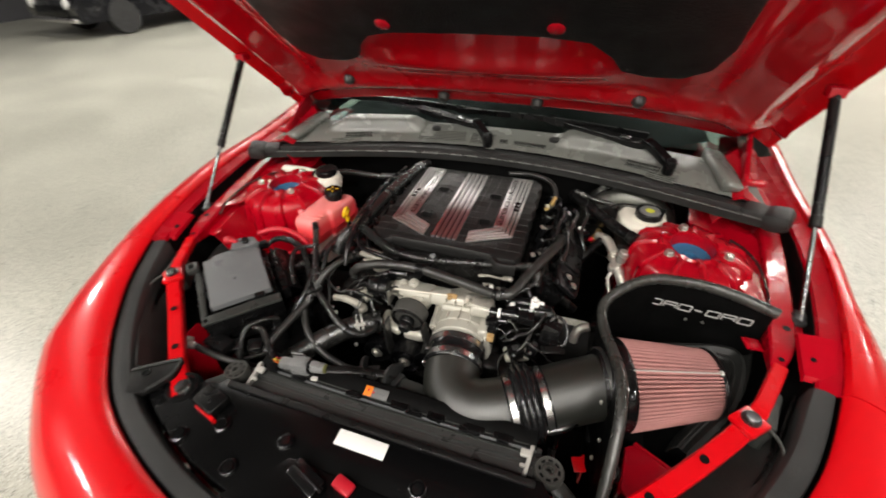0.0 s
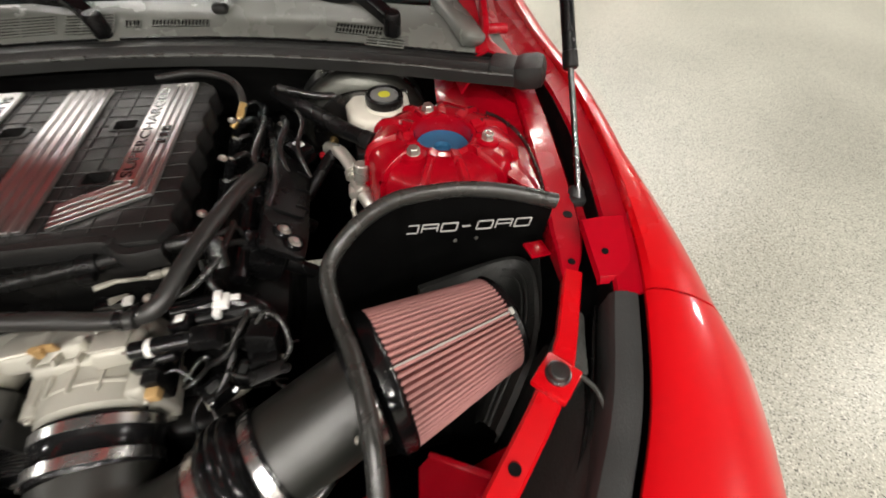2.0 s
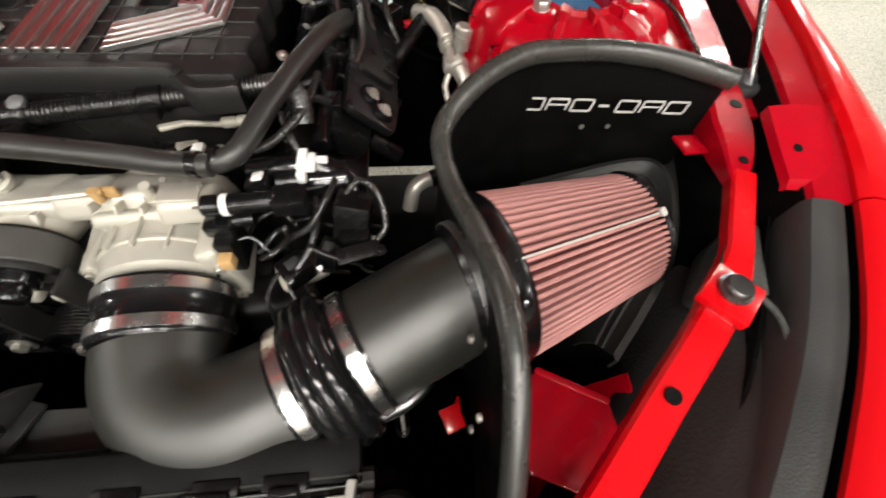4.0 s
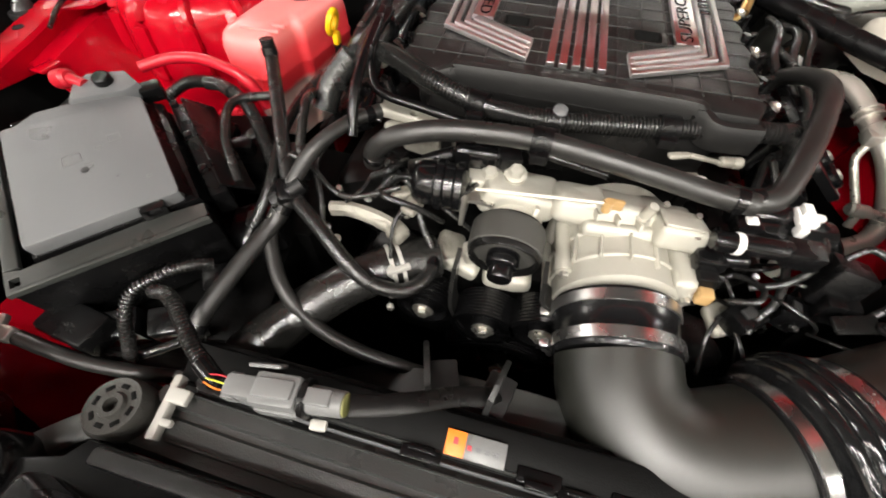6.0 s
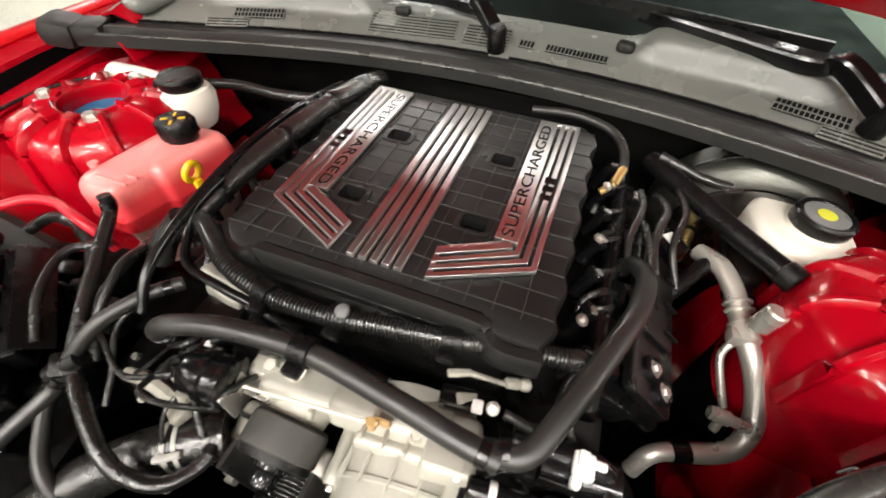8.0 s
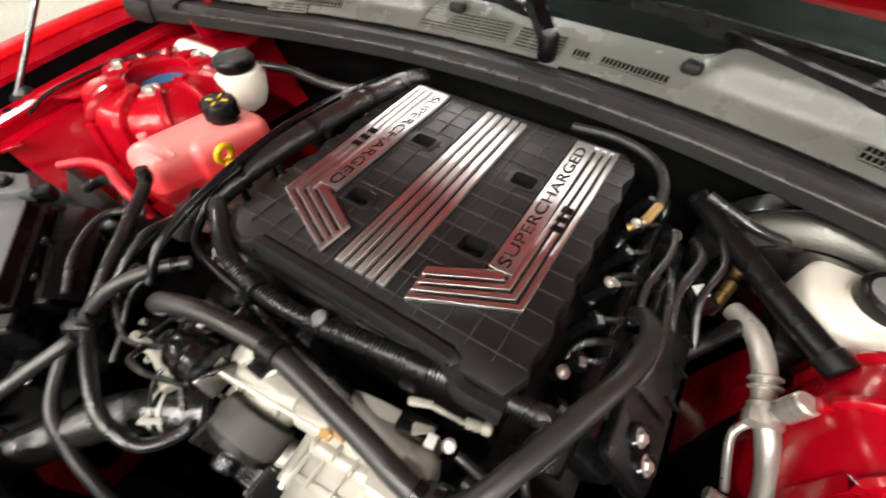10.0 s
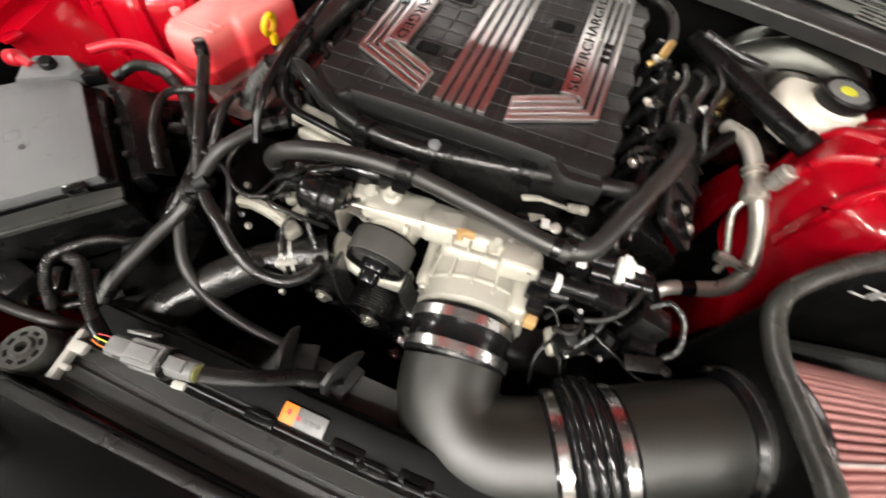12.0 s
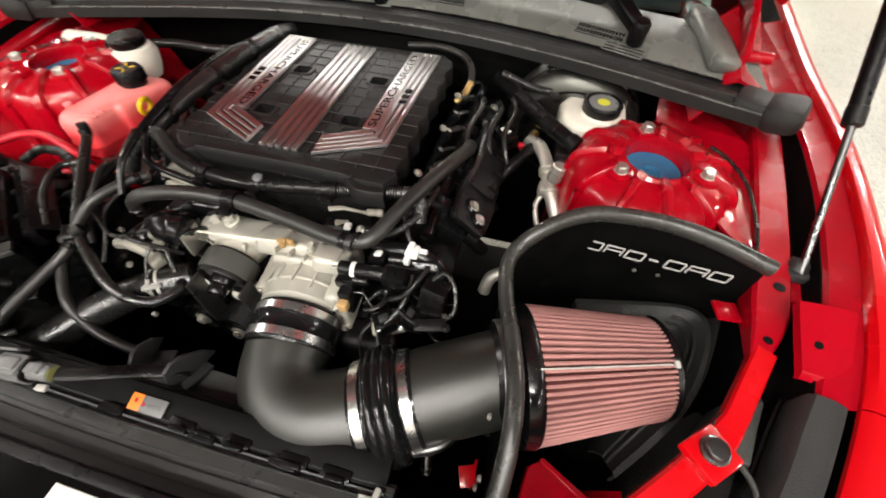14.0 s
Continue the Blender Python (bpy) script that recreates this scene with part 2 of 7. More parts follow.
GLOW = glow_mat("lamp_diffuser", (1.0, 0.96, 0.9), 10)


# ---- mesh helpers ----
def thing(name, label, category, at=(0, 0, 0), group="", kind=""):
    ob = new(name)
    ob.location = at
    ob.empty_display_size = 0.05
    return tagged(ob, label, category, group, kind)


def finish(bm, name, angle=38):
    lim = radians(angle)
    bm.normal_update()
    for f in bm.faces:
        f.smooth = True
    for e in bm.edges:
        e.smooth = len(e.link_faces) == 2 and e.calc_face_angle(0) < lim
    me = bpy.data.meshes.new(name)
    bm.to_mesh(me)
    bm.free()
    return me


def part(name, bm, material, parent=None, label="", angle=38):
    """One mesh object under a thing or a part; the mesh is given in world places."""
    me = finish(bm, name, angle)
    me.materials.append(material)
    ob = new(name, me)
    if parent is not None:
        ob.parent = parent
        if parent.type == "EMPTY":
            ob.location = -parent.location
    if label:
        ob["label"] = label
    return ob


def solo(name, bm, material, label, category, group="", kind="", angle=38):
    """A thing of one mesh, with its origin at its base."""
    xs = np.array([v.co[:] for v in bm.verts])
    at = Vector(((xs[:, 0].min() + xs[:, 0].max()) / 2, (xs[:, 1].min() + xs[:, 1].max()) / 2, xs[:, 2].min()))
    bmesh.ops.translate(bm, verts=bm.verts, vec=-at)
    ob = part(name, bm, material, None, "", angle)
    ob.location = at
    return tagged(ob, label, category, group, kind)


def join(*bms):
    out = bmesh.new()
    for b in bms:
        me = bpy.data.meshes.new("tmp")
        b.to_mesh(me)
        b.free()
        out.from_mesh(me)
        bpy.data.meshes.remove(me)
    return out


def moved(bm, m):
    bmesh.ops.transform(bm, matrix=m, verts=bm.verts)
    return bm


def box(c, s, bev=0.003, m=None, seg=2):
    """A bevelled box round c, of size s, turned by m about c."""
    bm = bmesh.new()
    bmesh.ops.create_cube(bm, size=1)
    bmesh.ops.scale(bm, vec=s, verts=bm.verts)
    if bev:
        bmesh.ops.bevel(bm, geom=bm.edges[:], offset=min(bev, min(s) * 0.45), segments=seg, affect="EDGES", profile=0.5)
    if m is not None:
        moved(bm, m)
    bmesh.ops.translate(bm, verts=bm.verts, vec=c)
    return bm


def axis_matrix(p, d):
    d = Vector(d).normalized()
    return Matrix.Translation(p) @ d.to_track_quat("Z", "Y").to_matrix().to_4x4()


def lathe(profile, p=(0, 0, 0), d=(0, 0, 1), seg=28, wave=None):
    """A turned solid: rows of (radius, height) along d from p. wave(angle, i): a factor on the radius."""
    bm = bmesh.new()
    rings = []
    for i, (r, h) in enumerate(profile):
        if r < 1e-6:
            rings.append([bm.verts.new((0, 0, h))])
        else:
            rings.append([bm.verts.new((r * math.cos(a) * (wave(a, i) if wave else 1), r * math.sin(a) * (wave(a, i) if wave else 1), h)) for a in [2 * math.pi * k / seg for k in range(seg)]])
    for a, b in zip(rings, rings[1:]):
        for k in range(seg):
            n = (k + 1) % seg
            if len(a) == 1 and len(b) == 1:
                continue
            if len(a) == 1:
                bm.faces.new((a[0], b[n], b[k])) if False else bm.faces.new((a[0], b[k], b[n]))
            elif len(b) == 1:
                bm.faces.new((a[k], a[n], b[0]))
            else:
                bm.faces.new((a[k], a[n], b[n], b[k]))
    if len(rings[0]) > 1:
        bm.faces.new(rings[0][::-1])
    if len(rings[-1]) > 1:
        bm.faces.new(rings[-1])
    bmesh.ops.recalc_face_normals(bm, faces=bm.faces)
    return moved(bm, axis_matrix(p, d))


def rod(p0, p1, r, r2=None, seg=20, bev=0.0):
    p0, p1 = Vector(p0), Vector(p1)
    h = (p1 - p0).length
    r2 = r if r2 is None else r2
    prof = [(r, 0), (r2, h)] if not bev else [(r - bev, 0), (r, bev), (r2, h - bev), (r2 - bev, h)]
    return lathe(prof, p0, p1 - p0, seg)


def smooth_path(pts, per=8):
    """A curve through the points."""
    p = [Vector(q) for q in pts]
    p = [2 * p[0] - p[1]] + p + [2 * p[-1] - p[-2]]
    out = []
    for a, b, c, d in zip(p, p[1:], p[2:], p[3:]):
        for k in range(per):
            t = k / per
            out.append(0.5 * (2 * b + (c - a) * t + (2 * a - 5 * b + 4 * c - d) * t * t + (3 * b - a - 3 * c + d) * t**3))
    out.append(p[-2])
    return out


def even_path(pts, step):
    q = smooth_path(pts, 16)
    out, left = [q[0]], step
    for a, b in zip(q, q[1:]):
        l = (b - a).length
        while l > left:
            a = a + (b - a) * (left / l)
            out.append(a)
            l -= left
            left = step
        left -= l
    return out


def sweep(path, section, closed=True, cap=True, scale=None, up=None):
    """Sweeps a section (rows of x, y) along a path with little twist; up keeps the section's y near that way."""
    bm = bmesh.new()
    rings = []
    n = Vector((0, 0, 1)) if up is None else Vector(up)
    last = None
    for i, p in enumerate(path):
        d = (path[min(i + 1, len(path) - 1)] - path[max(i - 1, 0)]).normalized()
        if up is not None or last is None:
            ref = n if abs(d.dot(n)) < 0.95 else Vector((1, 0, 0))
        else:
            ref = last
        s = d.cross(ref).normalized()
        u = s.cross(d).normalized()
        last = u
        k = scale(i) if scale else 1.0
        rings.append([bm.verts.new(p + s * (x * k) + u * (y * k)) for x, y in section])
    m = len(section)
    for a, b in zip(rings, rings[1:]):
        for j in range(m if closed else m - 1):
            bm.faces.new((a[j], a[(j + 1) % m], b[(j + 1) % m], b[j]))
    if closed and cap:
        bm.faces.new(rings[0][::-1]), bm.faces.new(rings[-1])
    bmesh.ops.recalc_face_normals(bm, faces=bm.faces)
    return bm


def circle(r, seg=14):
    return [(r * math.cos(2 * math.pi * k / seg), r * math.sin(2 * math.pi * k / seg)) for k in range(seg)]


def hose(pts, r, seg=14, per=8):
    return sweep(smooth_path(pts, per), circle(r, seg))


def loom(pts, r, pitch=0.0036, seg=12):
    """Corrugated conduit: square ribs with deep grooves."""
    path = even_path(pts, pitch / 4)
    return sweep(path, circle(r, seg), scale=lambda i: 1.0 if i % 4 < 2 else 0.74)


def prism(poly, z0, z1, bev=0.0, m=None, seg=2):
    bm = bmesh.new()
    a = [bm.verts.new((x, y, z0)) for x, y in poly]
    f = bm.faces.new(a)
    r = bmesh.ops.extrude_face_region(bm, geom=[f])
    vs = [v for v in r["geom"] if isinstance(v, bmesh.types.BMVert)]
    bmesh.ops.translate(bm, verts=vs, vec=(0, 0, z1 - z0))
    bmesh.ops.recalc_face_normals(bm, faces=bm.faces)
    if bev:
        top = [e for e in bm.edges if all(abs(v.co.z - z1) < 1e-7 for v in e.verts)]
        bmesh.ops.bevel(bm, geom=top, offset=bev, segments=seg, affect="EDGES", profile=0.5)
    if m is not None:
        moved(bm, m)
    return bm


def sheet(rows, thick=0.0):
    """A sheet from a grid of points; thick: given depth along its normals."""
    bm = bmesh.new()
    vs = [[bm.verts.new(p) for p in row] for row in rows]
    for a, b in zip(vs, vs[1:]):
        for j in range(len(a) - 1):
            bm.faces.new((a[j], a[j + 1], b[j + 1], b[j]))
    bm.normal_update()
    if thick:
        bmesh.ops.solidify(bm, geom=bm.faces[:], thickness=thick)
        bmesh.ops.recalc_face_normals(bm, faces=bm.faces)
    return bm


def hollow(bm, cutter):
    """Takes the cutter's solid out of a solid."""
    obs = []
    for k, b in enumerate((bm, cutter)):
        me = bpy.data.meshes.new("tmp")
        b.to_mesh(me)
        b.free()
        obs.append(new("tmp", me))
    mod = obs[0].modifiers.new("cut", "BOOLEAN")
    mod.operation, mod.object, mod.solver = "DIFFERENCE", obs[1], "EXACT"
    bpy.context.view_layer.update()
    out = bmesh.new()
    out.from_object(obs[0], bpy.context.evaluated_depsgraph_get())
    for ob in obs:
        me = ob.data
        bpy.data.objects.remove(ob)
        bpy.data.meshes.remove(me)
    return out


def lump(c, s, bev=0.006, m=None, seed=0, rough=0.0012):
    """A cast lump: a rounded box with an uneven skin."""
    bm = box((0, 0, 0), s, bev, None, 3)
    bmesh.ops.subdivide_edges(bm, edges=[e for e in bm.edges if e.calc_length() > 0.012], cuts=2, use_grid_fill=True)
    for v in bm.verts:
        q = v.co * 60 + Vector((seed * 3.7, seed * 1.3, 0))
        v.co += v.co.normalized() * rough * (math.sin(q.x * 1.7 + q.y) + math.sin(q.y * 2.1 - q.z * 1.3) + math.sin(q.z * 2.4 + q.x * 0.7)) * 0.6
    if m is not None:
        moved(bm, m)
    bmesh.ops.translate(bm, verts=bm.verts, vec=c)
    return bm


def rounded(poly, r, n=4):
    """A polygon with its corners rounded off."""
    out = []
    for i, p in enumerate(poly):
        a, b, c = Vector((*poly[i - 1], 0)), Vector((*p, 0)), Vector((*poly[(i + 1) % len(poly)], 0))
        u, v = (a - b), (c - b)
        k = min(r, u.length * 0.45, v.length * 0.45)
        s, e = b + u.normalized() * k, b + v.normalized() * k
        for j in range(n + 1):
            t = j / n
            q = s * (1 - t) ** 2 + b * 2 * t * (1 - t) + e * t * t
            out.append((q.x, q.y))
    return out


def hexbolt(p, d=(0, 0, 1), r=0.007, h=0.006, washer=True):
    prof = [(r, 0), (r, h * 0.8), (r * 0.8, h)]
    b = lathe(prof, p, d, 6)
    return join(b, lathe([(r * 1.5, -0.0005), (r * 1.5, 0.0018), (r * 1.1, 0.0025)], p, d, 16)) if washer else b


def lettering(text, size, m, depth=0.0006):
    """Words in the built-in font as a mesh in the plane of m, centred."""
    cu = bpy.data.curves.new("words", "FONT")
    cu.body, cu.size, cu.extrude, cu.align_x, cu.align_y = text, size, depth, "CENTER", "CENTER"
    ob = new("words", cu)
    me = ob.to_mesh()
    bm = bmesh.new()
    bm.from_mesh(me)
    ob.to_mesh_clear()
    bpy.data.objects.remove(ob)
    bpy.data.curves.remove(cu)
    return moved(bm, m)


# ---- setting: floor, walls, ceiling, lamps ----
tagged(solo("floor", box((0, 2, -0.05), (30, 26, 0.1), 0), FLOOR, "speckled grey flake epoxy showroom floor, glossy in patches", "floor", kind="structure"))
for nm, c, s, mm in (
    ("wall_north", (0, 15.1, 2.4), (30, 0.2, 5.0), WALL),
    ("wall_south", (0, -11.1, 2.4), (30, 0.2, 5.0), WALL),
    ("wall_east", (15.1, 2, 2.4), (0.2, 26, 5.0), WALL),
    ("wall_west", (-15.1, 2, 2.4), (0.2, 26, 5.0), WALL_D),
):
    solo(nm, box(c, s, 0), mm, "plain painted showroom wall", "wall", kind="structure")
solo("ceiling", box((0, 2, CEILING + 0.11), (30, 26, 0.1), 0), CEIL, "dark painted showroom ceiling", "ceiling", kind="structure")


def ceiling_light():
    t = thing("ceiling_light", "slim white panel light fixed under the ceiling", "lamp", (0, 0, 0), "ceiling lights")
    part("frame", join(box((0, 0, 0.02), (1.24, 0.36, 0.06), 0.006)), LABEL, t)
    part("diffuser", box((0, 0, -0.012), (1.18, 0.3, 0.012), 0.002), GLOW, t, "glowing white diffuser")
    return t


first_light = ceiling_light()
first_light.location = (*LAMP_SPOTS[0], CEILING + 0.01)
for lx, ly in LAMP_SPOTS[1:]:
    copy_thing(first_light, pose(lx, ly, CEILING + 0.01))


# ---- the car's body round the engine bay ----
EDGE = [(0.78, 0.95, 1.0), (0.778, 0.6, 0.99), (0.775, 0.42, 0.975), (0.772, 0.28, 0.965), (0.768, 0.08, 0.96), (0.752, -0.08, 0.95), (0.728, -0.2, 0.94), (0.703, -0.29, 0.93),
        (0.66, -0.4, 0.908), (0.615, -0.475, 0.893), (0.55, -0.555, 0.88), (0.45, -0.64, 0.87), (0.32, -0.70, 0.862), (0.17, -0.74, 0.857), (0.0, -0.755, 0.855)]
EDGE_R = smooth_path(EDGE, 6)
EDGE_ALL = EDGE_R[:-1] + [Vector((-p.x, p.y, p.z)) for p in reversed(EDGE_R)]


def outward(path, i):
    d = path[min(i + 1, len(path) - 1)] - path[max(i - 1, 0)]
    return Vector((-d.y, d.x, 0)).normalized()


def skin(path, prof, thick, grow=0.0):
    """A body panel that follows the edge of the bay: rows of (outward, up) from it."""
    rows = []
    for i in range(len(path)):
        n = outward(path, i)
        k = 1 + grow * min(1.0, max(0.0, (-0.29 - path[i].y) / 0.2)) * (1.0 if path[i].y > -0.5 else max(0.1, 1 + (path[i].y + 0.5) / 0.2))
        if path[i].x > 0.3:
            k *= 0.4 + 0.6 * min(1.0, max(0.0, (-0.08 - path[i].y) / 0.26))
        rows.append([path[i] + n * o * k + Vector((0, 0, u)) for o, u in prof])
    return sheet(rows, thick)


SKIN = [(0.0, -0.009), (0.0, -0.005), (0.005, -0.001), (0.02, 0.0), (0.05, -0.006), (0.08, -0.02), (0.105, -0.043), (0.128, -0.085), (0.147, -0.16), (0.16, -0.28), (0.165, -0.45), (0.15, -0.6), (0.12, -0.72)]
car = thing("car", "glossy bright red sports coupe standing with its hood raised", "car", (0, 0.3, 0))
cut = next(i for i, p in enumerate(EDGE_R) if p.y < -0.29)
right_edge, nose_edge = EDGE_R[:cut], EDGE_ALL[cut:len(EDGE_ALL) - cut]
right_edge.append(EDGE_R[cut - 1].lerp(EDGE_R[cut], 0.88))
left_edge = [Vector((-p.x, p.y, p.z)) for p in reversed(right_edge)]
for nm, pth in (("fender", right_edge), ("fender", left_edge), ("front_fascia", nose_edge)):
    part(nm, skin(pth, SKIN, 0.003, 0.35), RED, car, "glossy red painted panel")

# black strip that paints the shade below the panel edge
part("edge_shade_strip", skin(EDGE_ALL, [(-0.001, -0.012), (-0.002, -0.04), (-0.012, -0.09)], 0.002), DARK, car, "black strip painted as the shade under the panel edge")

# rubber strip and black deflector inside the nose and fenders
part("bay_seal", skin(nose_edge, [(-0.005, -0.035), (-0.006, -0.018), (-0.009, -0.011), (-0.022, -0.009), (-0.036, -0.012), (-0.041, -0.019), (-0.043, -0.05)], 0.004), BAY_SEAL, car, "matt dark grey rubber sealing strip")
part("deflector", skin(nose_edge, [(-0.05, -0.045), (-0.05, -0.07), (-0.056, -0.16), (-0.075, -0.3)], 0.003), BLACK, car, "black plastic air deflector")


def side(sx):
    """Inner wing, rail, tower and braces of one side; sx is 1 or -1."""
    def X(p):
        return Vector((sx * p[0], p[1], p[2]))

    rows = []
    for y in (-0.1, -0.04, 0.05, 0.15, 0.3):
        sec = [(0.66 + 0.03 * max(0, min(1, (y + 0.1) / 0.2)), 0.892), (0.63, 0.89), (0.6, 0.84), (0.57, 0.78), (0.55, 0.745)]
        rows.append([X((x, y, z)) for x, z in sec])
    if sx < 0:
        rows = [[X(p) for p in ((0.64, -0.2, 0.888), (0.612, -0.205, 0.882), (0.59, -0.2, 0.835), (0.562, -0.18, 0.777), (0.55, -0.165, 0.745))]] + rows
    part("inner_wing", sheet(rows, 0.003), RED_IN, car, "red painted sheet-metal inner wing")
    # added black sheet: the deep shade below the inner wing as colour
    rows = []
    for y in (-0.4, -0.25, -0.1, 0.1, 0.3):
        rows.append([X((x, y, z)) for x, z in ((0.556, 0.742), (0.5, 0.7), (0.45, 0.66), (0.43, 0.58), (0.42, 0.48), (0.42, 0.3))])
    part("bay_shade_sheet", sheet(rows, 0.003), DARK, car, "black sheet that paints the deep shade low in the bay")
    rows = []
    for y in (-0.125, -0.06, 0.05, 0.2):
        rows.append([X((x, y, z)) for x, z in ((0.48, 0.775), (0.45, 0.745), (0.43, 0.69), (0.418, 0.62), (0.414, 0.56))])
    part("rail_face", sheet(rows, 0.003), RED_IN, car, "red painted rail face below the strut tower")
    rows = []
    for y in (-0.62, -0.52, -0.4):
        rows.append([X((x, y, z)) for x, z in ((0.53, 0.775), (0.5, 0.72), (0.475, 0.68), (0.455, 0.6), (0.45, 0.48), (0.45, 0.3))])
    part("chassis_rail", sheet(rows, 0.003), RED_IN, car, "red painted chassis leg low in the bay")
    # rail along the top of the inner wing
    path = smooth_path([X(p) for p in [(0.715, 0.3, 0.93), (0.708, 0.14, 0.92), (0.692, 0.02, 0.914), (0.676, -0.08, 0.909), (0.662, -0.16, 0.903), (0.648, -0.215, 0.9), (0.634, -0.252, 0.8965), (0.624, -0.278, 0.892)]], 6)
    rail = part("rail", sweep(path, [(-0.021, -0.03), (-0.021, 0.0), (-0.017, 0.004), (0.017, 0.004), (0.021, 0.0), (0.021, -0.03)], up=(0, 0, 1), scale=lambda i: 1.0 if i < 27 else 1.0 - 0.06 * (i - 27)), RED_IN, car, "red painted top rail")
    for hx, hy, hz, hr in ((0.667, -0.163, 0.9078, 0.007), (0.642, -0.238, 0.9028, 0.005), (0.66, -0.2, 0.905, 0.003)):
        part("rail_hole", lathe([(hr, 0), (hr * 0.9, 0.0008), (0.0, 0.0006)], X((hx, hy, hz - 0.0012)), (0, 0, 1), 16), DARK, rail)
    path = smooth_path([X(p) for p in [(0.64, -0.25, 0.897), (0.612, -0.305, 0.894), (0.592, -0.342, 0.892), (0.56, -0.385, 0.882), (0.5, -0.447, 0.863), (0.43, -0.515, 0.853), (0.35, -0.585, 0.845)]], 6)
    brace = part("front_brace", sweep(path, [(-0.0145, -0.016), (-0.0145, 0.0), (-0.0115, 0.0035), (0.0115, 0.0035), (0.0145, 0.0), (0.0145, -0.016)], up=(0, 0, 1), scale=lambda i: 0.78 if i < 11 else min(1.0, 0.78 + 0.06 * (i - 11))), RED, car, "red painted diagonal brace with bolt holes")
    part("bolt_plate", box(X((0.57, -0.372, 0.891)), (0.042, 0.04, 0.011), 0.003, pose(0, 0, 0, 0, 0, sx * 42)), RED, brace)
    part("bolt", lathe([(0.0135, 0), (0.0135, 0.003), (0.011, 0.004), (0.0105, 0.008), (0.009, 0.0095), (0.0, 0.0085)], X((0.571, -0.37, 0.8965)), (0, 0, 1), 24), STRUT_ROD, brace, "dull grey flange bolt")
    for hx, hy, hz in ((0.507, -0.44, 0.8705), (0.432, -0.513, 0.8595)):
        part("bolt_hole", lathe([(0.0065, 0), (0.0062, 0.0012), (0.0, 0.0004)], X((hx, hy, hz - 0.0001)), (-0.05, -0.1, 1), 14), DARK, brace)
    # flange plate between rail and fender
    plate = sheet([[X(p) for p in row] for row in (
        [(0.663, -0.2, 0.924), (0.664, -0.2, 0.932), (0.69, -0.2, 0.934), (0.719, -0.2, 0.931)],
        [(0.661, -0.24, 0.913), (0.662, -0.24, 0.921), (0.688, -0.242, 0.924), (0.706, -0.244, 0.924)],
        [(0.66, -0.272, 0.904), (0.661, -0.272, 0.912), (0.682, -0.276, 0.914), (0.697, -0.28, 0.914)],
        [(0.66, -0.276, 0.9), (0.661, -0.277, 0.904), (0.682, -0.281, 0.906), (0.694, -0.284, 0.906)])], 0.002)
    pl = part("flange_plate", plate, RED_IN, car, "red flange plate with a bolt hole")
    part("bolt_hole", lathe([(0.006, 0), (0.0, 0.0008)], X((0.675, -0.246, 0.923)), (-0.15 * sx, -0.3, 1), 14), DARK, pl)
    # gutter wall inside the fender edge
    rows = []
    for p in right_edge[::2] + [right_edge[-1]]:
        if p.y > 0.5:
            continue
        rows.append([X((p.x - d, p.y, p.z + u)) for d, u in ((0.001, -0.008), (0.012, -0.013), (0.03, -0.017), (0.034, -0.024))])
    part("fender_flange", sheet(rows, 0.002), RED_IN, car, "folded red fender flange")
    # black sheet below the flange that paints the shade in the gap
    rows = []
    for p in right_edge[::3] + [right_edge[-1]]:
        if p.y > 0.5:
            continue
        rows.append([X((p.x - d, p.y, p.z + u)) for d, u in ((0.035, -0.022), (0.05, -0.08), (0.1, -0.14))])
    part("gap_shade", sheet(rows, 0.002), DARK, car, "black sheet painted as the shade in the fender gap")
    # black wheel-arch liner in front of the rail
    rows = []
    for y, w in ((-0.3, 0.66), (-0.36, 0.635), (-0.43, 0.59), (-0.5, 0.535), (-0.57, 0.46)):
        s = 1.0 if sx > 0 else 0.45
        rows.append([X((w + 0.01, y, 0.86)), X((w - 0.02 * s, y, 0.83)), X((w - 0.05 * s, y + 0.005, 0.8)), X((w - 0.075 * s, y + 0.01, 0.76)), X((w - 0.085 * s, y + 0.015, 0.7))])
    if sx < 0:
        rows = [r[:3] for r in rows]
    part("arch_liner", sheet(rows, 0.003), LINER, car, "dark grey felt-like arch liner")
    # strut tower
    cx, cy, cz = 0.528, 0.008, 0.93
    ribs = 10

    def ripple(a, i):
        r = abs(((a * ribs / (2 * math.pi)) % 1) - 0.5) * 2
        return 1 + (0.035 if r > 0.86 else 0.0) * (1 if 5 <= i <= 10 else 0)

    prof = [(0.044, -0.034), (0.044, 0.002), (0.0455, 0.0065), (0.05, 0.007), (0.054, 0.003), (0.07, 0.003), (0.084, 0.0), (0.094, -0.004), (0.105, -0.01), (0.113, -0.024), (0.119, -0.07), (0.121, -0.13), (0.122, -0.19)]
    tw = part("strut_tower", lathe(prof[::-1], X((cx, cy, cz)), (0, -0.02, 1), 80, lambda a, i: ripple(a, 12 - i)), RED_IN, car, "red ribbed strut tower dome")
    part("tower_cap", lathe([(0.0, -0.004), (0.012, -0.004), (0.014, 0.002), (0.03, 0.0), (0.042, 0.004), (0.0435, -0.004), (0.0435, -0.012)][::-1], X((cx, cy, cz - 0.021)), (0, -0.02, 1), 28), BLUE, tw, "dull blue strut bearing cap")
    for k in range(3):
        a = radians(100 + 120 * k)
        part("tower_nut", hexbolt(X((cx + 0.068 * math.cos(a), cy + 0.068 * math.sin(a), cz + 0.004)), (0, 0, 1), 0.0095, 0.012), ZINC, tw, "zinc flange nut")
